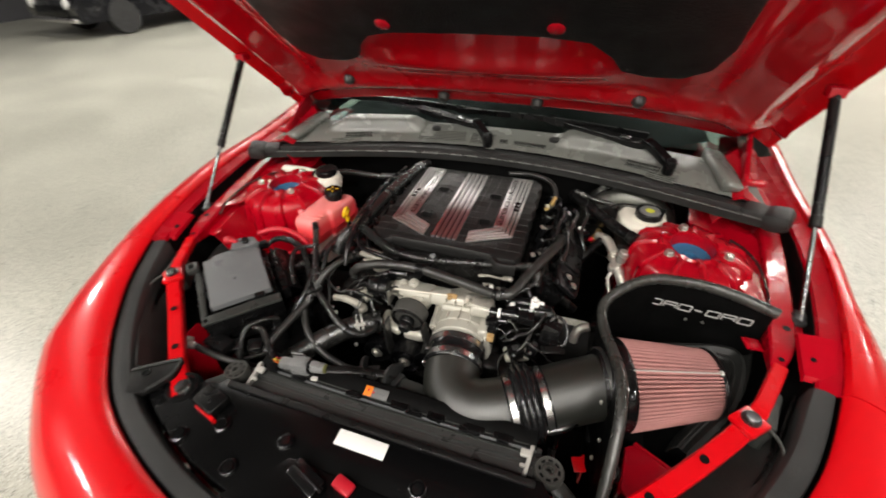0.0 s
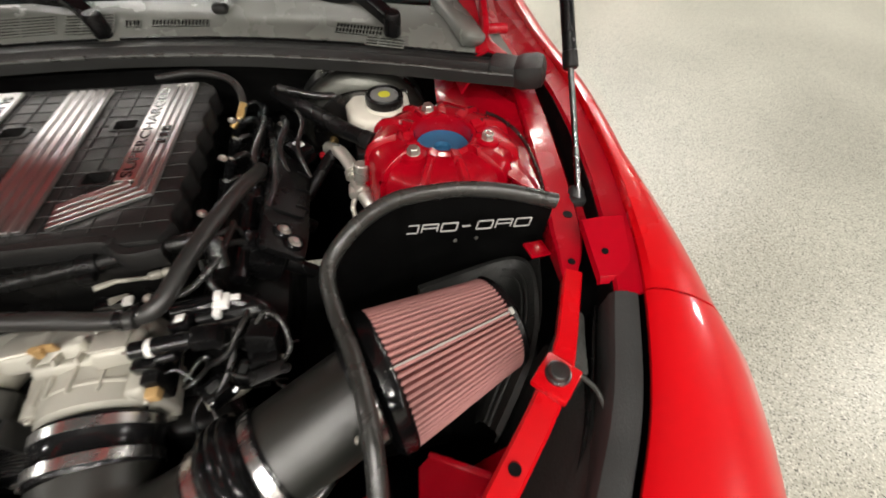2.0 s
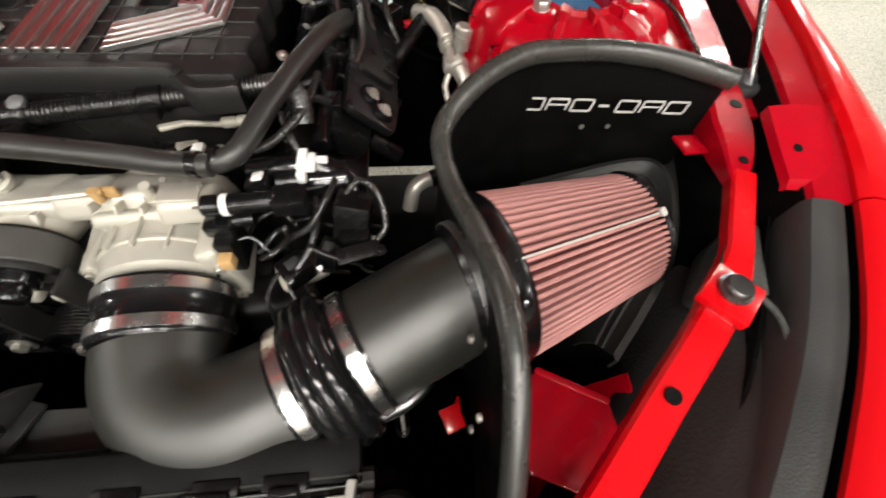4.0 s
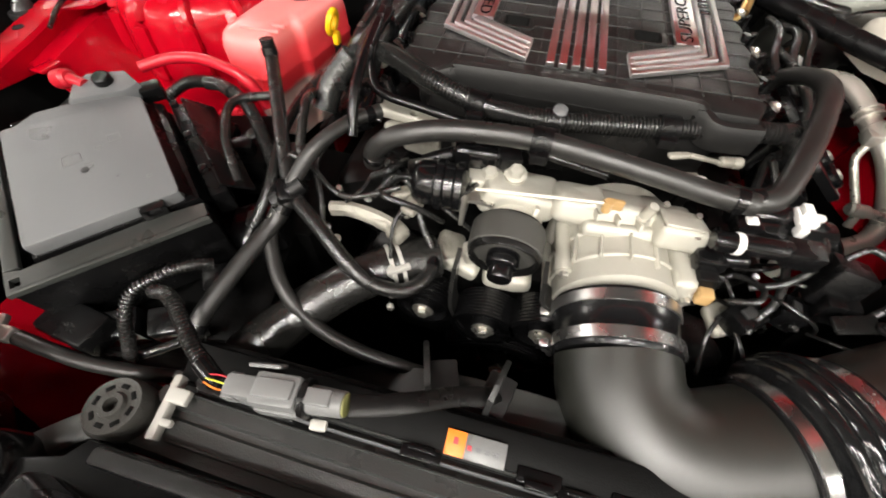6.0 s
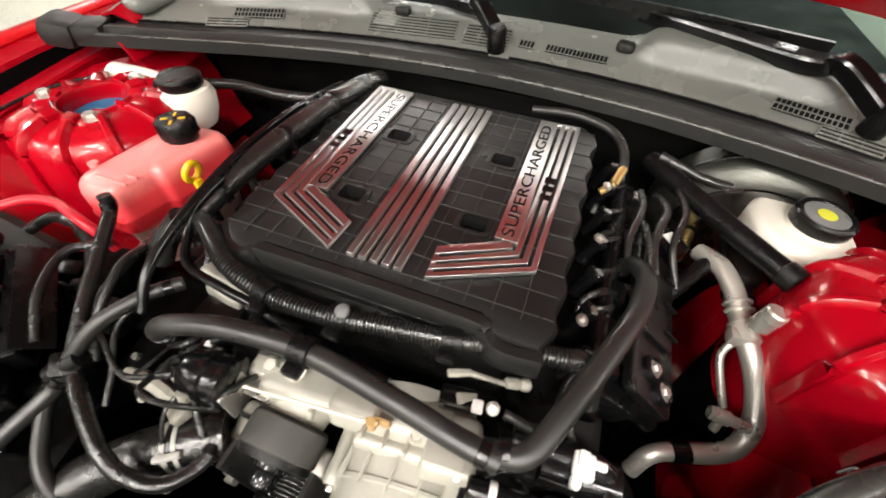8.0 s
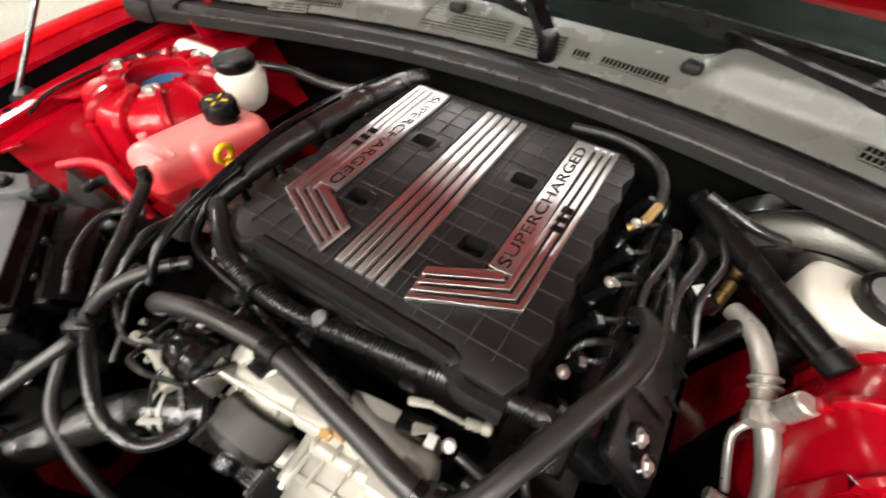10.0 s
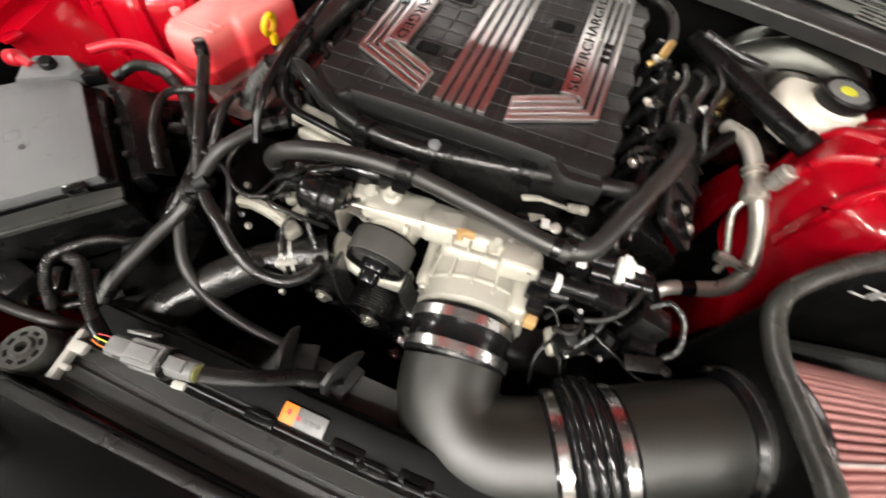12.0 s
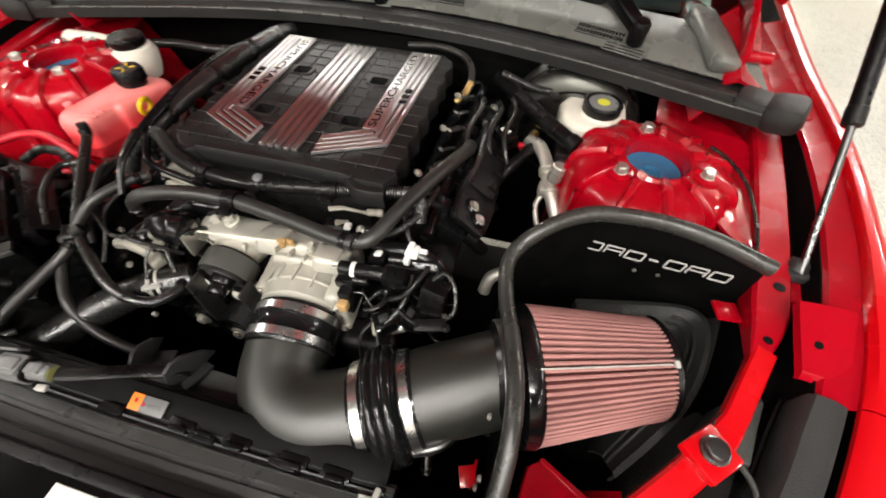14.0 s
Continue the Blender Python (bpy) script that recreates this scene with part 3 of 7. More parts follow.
        part("nut_pad", lathe([(0.019, -0.004), (0.0185, 0.003), (0.0165, 0.0045), (0.0, 0.0045)], X((cx + 0.068 * math.cos(a), cy + 0.068 * math.sin(a), cz + 0.002)), (0, 0, 1), 20), RED_IN, tw)
    for k in range(11):
        a = radians(15 + 360 * k / 11)
        pts = [X((cx + r * math.cos(a), cy + r * math.sin(a), cz + h)) for r, h in ((0.05, 0.005), (0.072, 0.005), (0.094, -0.002), (0.106, -0.009), (0.1145, -0.024), (0.119, -0.06), (0.121, -0.1))]
        part("rib", sweep(smooth_path(pts, 4), [(-0.0075, -0.006), (-0.0042, 0.0052), (-0.003, 0.0062), (0.003, 0.0062), (0.0042, 0.0052), (0.0075, -0.006)], up=tuple(X((math.cos(a), math.sin(a), 1.2)))), RED_IN, tw)
    # lower tower in black, with the bay's shade put into its colour
    part("tower_foot_shade", lathe([(0.123, -0.6), (0.1225, -0.188)], X((cx, cy, cz)), (0, -0.02, 1), 40), DARK, tw, "tower foot painted black for the shade round it")
    # shoulder sheet from tower to rail
    rows = []
    for a in range(-40, 90, 10):
        c, s = math.cos(radians(a)), math.sin(radians(a))
        rows.append([X((cx + r * c, cy + r * s * (1.35 if s > 0 else 1.15), z)) for r, z in ((0.107, 0.908), (0.13, 0.902), (0.155, 0.905), (0.178, 0.908))])
    part("tower_shoulder", sheet(rows, 0.003), RED_IN, car, "red shoulder between tower and rail")
    rows = []
    for y in (0.13, 0.2, 0.3, 0.42, 0.55):
        rows.append([X((x, y, z)) for x, z in ((0.585, 0.93), (0.6, 0.955), (0.635, 0.962), (0.67, 0.948), (0.71, 0.944), (0.745, 0.962))])
    part("hinge_well", sheet(rows, 0.003), RED_IN, car, "red sheet-metal well under the hood hinge")
    # hinge post at the rear corner
    part("hinge_post", join(
        sheet([[X(p) for p in r] for r in ([(0.6, 0.2, 0.95), (0.64, 0.17, 0.985), (0.7, 0.16, 0.965)], [(0.6, 0.3, 0.99), (0.645, 0.29, 1.01), (0.7, 0.3, 0.975)], [(0.62, 0.44, 1.02), (0.66, 0.44, 1.03), (0.72, 0.44, 0.99)])], 0.004),
        box(X((0.655, 0.3, 1.02)), (0.012, 0.2, 0.05), 0.004, pose(0, 0, 0, 18, 0, sx * -8)),
        rod(X((0.64, 0.22, 1.0)), X((0.685, 0.22, 1.0)), 0.009, seg=12)), RED_IN, car, "red hinge post and hinge arm")


side(1)
side(-1)
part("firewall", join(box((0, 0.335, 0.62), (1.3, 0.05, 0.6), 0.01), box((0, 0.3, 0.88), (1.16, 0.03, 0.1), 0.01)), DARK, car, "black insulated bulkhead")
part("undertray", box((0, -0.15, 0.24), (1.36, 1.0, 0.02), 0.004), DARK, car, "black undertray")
part("windscreen", sheet([[(x, 0.4 - 0.1 * abs(x / 0.66) ** 2.2 + k * 0.85, 0.985 + k * 0.45) for x in np.linspace(-0.68, 0.68, 15)] for k in (0, 0.33, 0.66, 1.0)], 0.005), GLASS, car, "tinted green windscreen glass")
part("dash_top", box((0, 0.95, 0.93), (1.3, 0.9, 0.05), 0.02), DARK, car, "black dashboard top")
for sx in (-1, 1):
    wh = part("wheel", lathe([(0.2, -0.13), (0.32, -0.13), (0.345, -0.1), (0.345, 0.1), (0.32, 0.13), (0.2, 0.13)], (sx * 0.79, 0.02, 0.345), (1, 0, 0), 40), TYRE, car, "black tyre on a dark rim")
    part("rim", lathe([(0.02, 0.1), (0.19, 0.11), (0.2, 0.06), (0.0, 0.05)], (sx * 0.79, 0.02, 0.345), (sx, 0, 0), 28), BLACK_G, wh)

# ---- raised hood ----
HS, HA = Vector((0, 0.36, 1.07)), radians(43.1)
HD, HN = Vector((0, -math.cos(HA), math.sin(HA))), Vector((0, math.sin(HA), math.cos(HA)))


def on_hood(x, s, h=0.0):
    """A place on the hood: across, up its slope from the rear edge, and above its under face."""
    return Vector((x, 0, 0)) + HS + HD * s + HN * h


hood = thing("hood", "raised bright red car hood seen from below, with black insulation", "hood", tuple(HS))


def hood_rear(x):
    """Where the bowed rear edge lies, along the slope; x from -1 to 1 across."""
    return -0.03 + 0.085 * (1 - abs(x) ** 2.4) - 0.05 * abs(x) ** 3


def hood_width(s):
    return 0.735 - 0.02 * s - 0.24 * max(0, s - 0.55) ** 1.6


rows = []
for u in np.linspace(0, 1, 14):
    row = []
    for x in np.linspace(-1, 1, 21):
        s = hood_rear(x) * (1 - u) + 1.12 * u
        row.append(on_hood(x * hood_width(s), s, 0.045 + 0.05 * (1 - x * x) - 0.05 * abs(x) ** 6))
    rows.append(row)
part("outer_skin", sheet(rows, 0.003), RED, hood)


def hood_under(x, s, d):
    """Relief of the inner panel: raised rear box section, side gutters and a middle bulge; d: from the rear edge."""
    h = 0.016 * math.exp(-((d - 0.035) / 0.016) ** 2) - 0.02 * math.exp(-((d - 0.1) / 0.035) ** 2)
    h -= 0.024 * math.exp(-((abs(x) - 0.62) / 0.03) ** 2) * min(1, max(0, s / 0.1))
    h += 0.022 * math.exp(-((abs(x) - 0.69) / 0.03) ** 2)
    h += 0.012 * math.exp(-((abs(x) - 0.545) / 0.025) ** 2) * min(1, max(0, (s - 0.1) / 0.1))
    h -= 0.018 * math.exp(-((s - 0.25) / 0.04) ** 2) * max(0, 1 - (abs(x) / 0.34) ** 4)
    return h


rows = []
for u in np.linspace(0, 1, 90):
    row = []
    for x in np.linspace(-1, 1, 81):
        s = hood_rear(x) * (1 - u) + 1.1 * u
        w = hood_width(s) - 0.005
        row.append(on_hood(x * w, s, hood_under(x * w, s, s - hood_rear(x))))
    rows.append(row)
part("inner_panel", sheet(rows, 0.002), HOOD_IN, hood, "red pressed inner panel")
liner = [(-0.27, 0.36), (-0.18, 0.378), (0.0, 0.382), (0.15, 0.38), (0.24, 0.365), (0.285, 0.32), (0.31, 0.272), (0.36, 0.255), (0.43, 0.255), (0.475, 0.29), (0.49, 0.36), (0.48, 0.5), (0.46, 0.75), (0.38, 0.95), (0.0, 1.0)]
poly = [(x, s) for x, s in liner] + [(-x, s) for x, s in reversed(liner[4:-1])]
hm = Matrix((( 1, 0, 0, HS.x), (0, HD.y, -HN.y, HS.y), (0, HD.z, -HN.z, HS.z), (0, 0, 0, 1)))
ins = part("insulation", prism(poly, -0.012, 0.014, 0.006, hm), INSUL, hood, "black quilted insulation mat")
for lx in (-0.185, 0.175):
    part("stud_cap", lathe([(0.017, -0.002), (0.017, 0.003), (0.013, 0.006), (0, 0.0065)], on_hood(lx, 0.41, -0.012), -HN, 20), RED_IN, ins, "round red stud cap")
for lx, s in ((-0.4, 0.16), (-0.13, 0.1), (0.13, 0.1), (0.37, 0.15)):
    part("rubber_bumper", lathe([(0.016, -0.004), (0.016, 0.006), (0.01, 0.014), (0, 0.015)], on_hood(lx, s, -0.012), -HN, 16), RUBBER, hood, "small black rubber bumper")

for sx in (1, -1):
    t = thing("gas_strut", "black gas strut with a bright rod holding the hood up", "gas strut", (sx * 0.695, -0.138, 0.9), "hood gas struts")
    lo, hi = Vector((sx * 0.695, -0.137, 0.908)), Vector((sx * 0.7, 0.165, 1.222))
    k = lo.lerp(hi, 0.43)
    part("piston_rod", rod(lo, k, 0.0042, seg=14), STRUT_ROD, t, "dull steel rod")
    part("cylinder", rod(k.lerp(lo, 0.02), hi, 0.0095, seg=20, bev=0.002), BLACK, t)
    part("cylinder_end", rod(k.lerp(lo, 0.06), k.lerp(hi, 0.05), 0.0105, seg=20, bev=0.002), BLACK_M, t)
    part("ball_socket", join(lathe([(0.009, 0), (0.012, 0.006), (0.012, 0.02), (0.007, 0.028)], lo - Vector((0, 0, 0.012)), hi - lo, 16), box(lo - Vector((0, 0, 0.004)), (0.03, 0.018, 0.014), 0.005)), GREY_P, t, "grey plastic ball socket")
    part("lower_bracket", box(lo + Vector((sx * 0.012, -0.012, -0.012)), (0.05, 0.05, 0.006), 0.002), RED_IN, t, "red bracket")
    part("upper_bracket", box(hi + Vector((0, 0.006, 0.006)), (0.03, 0.03, 0.02), 0.004), RED_IN, t, "red bracket")

# ---- cowl ----
cowl = thing("cowl_panel", "dark grey plastic windscreen cowl with vent grilles", "cowl", (0, 0.38, 0.94))
front = [(-0.69, 0.105, 0.962), (-0.6, 0.135, 0.962), (-0.5, 0.165, 0.962), (-0.36, 0.205, 0.962), (-0.2, 0.238, 0.962), (0, 0.252, 0.962), (0.2, 0.238, 0.962), (0.36, 0.205, 0.962), (0.5, 0.165, 0.962), (0.6, 0.13, 0.962), (0.69, 0.1, 0.962)]
fpath = smooth_path(front, 12)
sec = [(-0.034, -0.012), (-0.036, 0.002), (-0.028, 0.007), (-0.012, 0.006), (-0.006, 0.011), (0.016, 0.014), (0.024, 0.008), (0.036, 0.006), (0.036, -0.012)]
shifted = [p + Vector((0, 0.034, 0)) for p in fpath]
part("front_seal", sweep(shifted, sec, up=(0, 0, 1)), SEAL, cowl, "black rubber seal along the front edge")
for sx in (1, -1):
    flap = lump((sx * 0.605, 0.27, 1.0), (0.05, 0.16, 0.03), 0.012, pose(0, 0, 0, 8, sx * 10, sx * 14), 5, 0.004)
    part("end_flap", flap, COWL, cowl, "crumpled pale grey end flap")
    part("end_cap", join(box((sx * 0.7, 0.12, 0.968), (0.055, 0.07, 0.045), 0.016, pose(0, 0, 0, 0, sx * -12, sx * -25)), box((sx * 0.665, 0.14, 0.966), (0.06, 0.06, 0.03), 0.01, pose(0, 0, 0, 0, 0, sx * -25))), SEAL, cowl, "moulded rubber end cap")


def cowl_at(x, k):
    """A place on the cowl: x across, k from the front seal (0) to the glass (1)."""
    j = min(range(len(fpath)), key=lambda i: abs(fpath[i].x - x))
    y = fpath[j].y
    e = abs(x) / 0.69
    q = Vector((x, y + 0.06, 0.968)).lerp(Vector((x * 0.95, 0.41 - 0.1 * e**2.2, 1.0)), k)
    b = 1 / ((1 + math.exp((0.215 - x) / 0.007)) * (1 + math.exp((x - 0.47) / 0.012))) + 1 / ((1 + math.exp((0.25 + x) / 0.007)) * (1 + math.exp((-x - 0.53) / 0.012)))
    q.z += 0.032 * b * (1 / (1 + math.exp(-(k - 0.45) * 42))) * (1 - 0.6 * max(0, k - 0.8) / 0.2) + 0.006 * math.sin(math.pi * k)
    return q


rows = [[cowl_at(p.x, k) for p in fpath] for k in np.linspace(0, 1, 40)]
part("panel", sheet(rows, 0.004), COWL, cowl)


def grille(x, k, w, d, turn, louvred=False):
    """A vent of small dark holes between thin bars, or of long louvres, lying in the cowl."""
    q, r = cowl_at(x, k), cowl_at(x, k + 0.05)
    m = pose(q.x, q.y, q.z + 0.0036, math.degrees(math.atan2(r.z - q.z, r.y - q.y)), 0, turn)
    g = part("vent_grille", moved(box((0, 0, -0.001), (w, d, 0.002), 0), m), DARK, cowl, "louvred vent grille" if louvred else "square-meshed vent grille")
    n = 3 if louvred else int(w / 0.006)
    for i in range(n + 1):
        part("mesh_bar", moved(box((-w / 2 + w * i / n, 0, 0.0004), (0.0014, d, 0.0012), 0.0), m), COWL, g)
    rows_across = round(d / 0.0065) if louvred else max(1, round(d / 0.012))
    for j in range(rows_across + 1):
        part("cross_bar", moved(box((0, -d / 2 + d * j / rows_across, 0.0006), (w, 0.003 if louvred else 0.0013, 0.0012), 0.0), m), COWL, g)


grille(0.118, 0.3, 0.096, 0.014, -5)
grille(0.038, 0.3, 0.024, 0.014, -2)
grille(-0.03, 0.32, 0.075, 0.04, 2, True)
grille(-0.16, 0.32, 0.15, 0.04, 8, True)
for sx in (1, -1):
    grille(sx * 0.432, 0.27, 0.086, 0.022, -19 * sx)
    grille(sx * 0.47, 0.07, 0.07, 0.02, -21 * sx, True)
    part("washer_nozzle", lump(tuple(cowl_at(sx * 0.19, 0.55) + Vector((0, 0, 0.008))), (0.026, 0.02, 0.016), 0.006, pose(0, 0, 0, 0, 0, -8 * sx), 8, 0.0008), SEAL, cowl, "dark washer nozzle")
for k in range(9):
    a, b = cowl_at(-0.23, 0.28 + 0.06 * k), cowl_at(-0.19, 0.28 + 0.06 * k)
    part("panel_rib", rod(a + Vector((0, 0, 0.004)), b + Vector((0, 0, 0.004)), 0.0014, seg=8), COWL, cowl)
for sx in (1, -1):
    part("seal_lip", sweep([p + Vector((0, 0.064, 0.0085)) for p in fpath if p.x * sx > 0], [(-0.002, -0.004), (-0.002, 0.002), (0.002, 0.002), (0.002, -0.004)], up=(0, 0, 1)), BLACK, cowl, "thin black lip behind the seal")
    part("seal_bead", sweep([p + Vector((0, 0.0005, 0.0055)) for p in fpath if p.x * sx > 0], [(0.0035 * math.cos(2 * math.pi * q / 8), 0.0035 * math.sin(2 * math.pi * q / 8)) for q in range(8)], up=(0, 0, 1)), TRIM, cowl, "paler front bead of the seal")


def wiper(pivot, elbow, tip, blade_a, blade_b):
    t = thing("windscreen_wiper", "black windscreen wiper lying at the foot of the glass", "wiper", pivot, "wipers")
    part("pivot_cap", lathe([(0.015, -0.03), (0.015, 0.004), (0.012, 0.009), (0, 0.01)], pivot, (0, -0.2, 1), 20), BLACK, t)
    pth = smooth_path([pivot, Vector(pivot).lerp(Vector(elbow), 0.6) + Vector((0, 0, 0.02)), elbow, tip], 8)
    part("arm", sweep(pth, [(-0.011, -0.016), (-0.0115, 0.002), (-0.009, 0.005), (0.009, 0.005), (0.0115, 0.002), (0.011, -0.016)], up=(0, -0.3, 1)), BLACK_G, t)
    part("tip_clip", box(Vector(elbow).lerp(Vector(tip), 0.08) + Vector((0, 0, 0.004)), (0.026, 0.018, 0.005), 0.0015, pose(0, 0, 0, 0, 0, -22)), STRUT_ROD, t, "bright hinge plate on the arm")
    part("blade", sweep(smooth_path([blade_a, Vector(blade_a).lerp(Vector(blade_b), 0.5) + Vector((0, 0.004, 0.008)), blade_b], 8), [(-0.008, -0.006), (-0.005, 0.006), (0.004, 0.009), (0.008, -0.006)], up=(0, -0.3, 1)), BLACK, t)


wiper((-0.009, 0.322, 1.004), (-0.083, 0.375, 1.026), (-0.39, 0.462, 1.046), (-0.62, 0.425, 1.052), (-0.06, 0.452, 1.032))
wiper((0.484, 0.25, 1.014), (0.39, 0.32, 1.036), (0.16, 0.417, 1.044), (-0.14, 0.442, 1.034), (0.43, 0.355, 1.04))


# ---- radiator and front cover ----
rad = thing("radiator", "black radiator and fan pack with a ribbed plastic top", "radiator", (0, -0.49, 0.3))
part("core", box((0, -0.49, 0.55), (0.6, 0.05, 0.46), 0.004), DARK, rad)
sec = [(-0.034, -0.03), (-0.034, -0.006), (-0.03, -0.001), (-0.024, 0.0), (-0.022, -0.004), (-0.018, -0.004), (-0.016, 0.001), (-0.004, 0.003), (-0.002, -0.002), (0.003, -0.002), (0.005, 0.002), (0.03, 0.0), (0.034, -0.006), (0.034, -0.03)]
part("top_tank", sweep([Vector((x, -0.503 + 0.006 * (x / 0.3) ** 2, 0.812)) for x in np.linspace(-0.285, 0.285, 12)], sec, up=(0, 0, 1)), TANK, rad, "ribbed black top tank")
for sx in (1, -1):
    e = part("end_clip", join(box((sx * 0.266, -0.497, 0.82), (0.007, 0.05, 0.012), 0.002, pose(0, 0, 0, 0, 0, sx * -8)), box((sx * 0.26, -0.488, 0.823), (0.018, 0.012, 0.008), 0.002), box((sx * 0.26, -0.508, 0.822), (0.014, 0.006, 0.007), 0.002)), CLIP_PALE, rad, "pale plastic end clip")
    g = part("mount_grommet", lathe([(0.023, -0.03), (0.0235, -0.003), (0.021, 0.001), (0.019, 0.0), (0.0105, 0.0), (0.009, 0.003), (0.0055, 0.003), (0.0045, -0.006), (0, -0.006)], (sx * 0.298, -0.508, 0.834), (0, 0, 1), 28), GROMMET, rad, "round rubber mounting grommet with slots")
    for k in range(8):
        a = 2 * math.pi * k / 8
        part("slot", box((sx * 0.298 + 0.0148 * math.cos(a), -0.508 + 0.0148 * math.sin(a), 0.833), (0.0075, 0.0042, 0.003), 0.001, pose(0, 0, 0, 0, 0, math.degrees(a) + 90)), DARK, g)
    part("mount_arm", sweep(smooth_path([(sx * 0.285, -0.505, 0.815), (sx * 0.32, -0.525, 0.812), (sx * 0.36, -0.56, 0.81), (sx * 0.4, -0.6, 0.808)], 5), [(-0.012, -0.008), (-0.012, 0.006), (-0.008, 0.009), (0.008, 0.009), (0.012, 0.006), (0.012, -0.008)], up=(0, 0, 1)), FRAME_GREY, rad)
    part("mount_cup", rod((sx * 0.298, -0.508, 0.79), (sx * 0.298, -0.508, 0.812), 0.027, bev=0.003), BLACK, rad)

# thin lips in paler greys that paint the highlight lines along the tank
for y, z, w, m in ((-0.4725, 0.8165, 0.0025, FRAME_GREY), (-0.4795, 0.8165, 0.002, LID_GREY), (-0.4865, 0.8155, 0.002, FRAME_GREY), (-0.5215, 0.8155, 0.0025, FRAME_GREY)):
    part("tank_lip", sweep([Vector((x, y + 0.004 * (x / 0.3) ** 2, z)) for x in np.linspace(-0.255, 0.275, 12)], [(-w / 2, -0.006), (-w / 2, 0.0), (-w / 4, 0.0012), (w / 4, 0.0012), (w / 2, 0.0), (w / 2, -0.006)], up=(0, 0, 1)), m, rad, "lip of the tank, its edge highlight painted in paler grey")
for x in (-0.18, -0.06, 0.06, 0.16):
    part("lip_catch", join(box((x, -0.478, 0.8185), (0.032, 0.009, 0.004), 0.001), box((x, -0.4745, 0.8205), (0.022, 0.003, 0.004), 0.0008)), BLACK, rad, "small black catch over the lip")
shroud = thing("fan_shroud", "black plastic fan shroud with square clips along its top", "fan shroud", (0, -0.44, 0.4))
part("top", join(box((0.0, -0.457, 0.812), (0.55, 0.034, 0.016), 0.003, pose(0, 0, 0, 14, 0, 0)), box((0, -0.439, 0.775), (0.55, 0.006, 0.08), 0.002)), SHIELD_B, shroud)
for x in (-0.24, 0.03, 0.1, 0.17, 0.22):
    part("clip", join(box((x, -0.471, 0.815), (0.034, 0.012, 0.01), 0.002), box((x, -0.477, 0.818), (0.022, 0.006, 0.012), 0.001)), BLACK, shroud)
# greyer than the black shroud: light on the buttresses is put into the colour
for x, h, turn in ((-0.066, 0.04, 108), (-0.018, 0.046, 76)):
    part("buttress", prism([(0, 0), (0.06, 0.0), (0.05, h * 0.45), (0.03, h * 0.92), (0.018, h), (0.006, h * 0.9), (0, h * 0.5)], -0.0025, 0.0025, 0.001, pose(x, -0.436, 0.795, 90, 0, turn)), GREY_P, shroud, "moulded buttress, the light on it painted in grey")
    part("buttress_foot", box((x + 0.008, -0.412, 0.796), (0.026, 0.04, 0.005), 0.0015, pose(0, 0, 0, -10, 0, turn - 90)), GREY_P, shroud)
# ring's lit top likewise painted in as a lighter grey
part("ring", join(*[lathe([(0.215, -0.02), (0.23, -0.02), (0.23, 0.02), (0.215, 0.02)], (0, -0.42, 0.56), (0, 1, 0), 48)]), FRAME_GREY, shroud)
tag = thing("warning_tag", "orange and silver warning label on the shroud", "label", (-0.02, -0.46, 0.818))
part("orange_end", box((-0.036, -0.4635, 0.8212), (0.0155, 0.0185, 0.002), 0.0005, pose(0, 0, 0, 14, 0, 0)), ORANGE, tag, "orange end")
part("silver_end", box((-0.0125, -0.4635, 0.8212), (0.0315, 0.0185, 0.002), 0.0005, pose(0, 0, 0, 14, 0, 0)), GREY_C, tag, "silver end with unreadable print")
for k, (bx, w) in enumerate(((-0.025, 0.0035), (-0.018, 0.0045), (-0.011, 0.004), (-0.0045, 0.0045))):
    part("print_bar", box((bx, -0.4645, 0.8224), (w, 0.0035, 0.0006), 0, pose(0, 0, 0, 14, 0, 0)), REDP if k == 0 else LID_GREY, tag)
part("print_bar", box((-0.036, -0.462, 0.8226), (0.0035, 0.005, 0.0006), 0, pose(0, 0, 0, 14, 0, 0)), REDP, tag)

inset = [p + outward(EDGE_ALL, i) * -0.052 for i, p in enumerate(EDGE_ALL)]
nose = [(p.x, p.y) for p in inset if p.y < -0.585]
cover = thing("radiator_cover", "glossy black plastic panel over the radiator with push pins", "panel", (0, -0.62, 0.82))
flat = [(p[0], p[1]) for p in nose] + [(-0.3, -0.545), (-0.29, -0.532), (0.29, -0.532), (0.3, -0.545)]
part("panel", prism(flat, 0.822, 0.834, 0.003), COVER, cover)
part("raised_step", prism([(-0.16, -0.70), (0.16, -0.70), (0.15, -0.625), (-0.09, -0.62), (-0.1, -0.635)], 0.8335, 0.838, 0.002), COVER, cover)
part("rear_ridge", box((0, -0.54, 0.834), (0.56, 0.012, 0.008), 0.003), BLACK_M, cover)
for x, y in ((-0.232, -0.609), (-0.112, -0.6), (0.118, -0.6), (-0.173, -0.662), (-0.29, -0.645), (0.235, -0.61), (0.175, -0.66)):
    part("push_pin", lathe([(0.0135, 0), (0.0135, 0.003), (0.011, 0.0045), (0.009, 0.002), (0.008, 0.005), (0, 0.0055)], (x, y, 0.834), (0, 0, 1), 20), BLACK_G, cover, "round black push pin")
lab = solo("paper_label", box((0.004, -0.5605, 0.835), (0.088, 0.026, 0.0012), 0.0003), LABEL, "blank white paper label stuck on the black cover", "label")
latch = thing("hood_latch", "black hood latch with a small red lever", "latch", (-0.03, -0.645, 0.835))
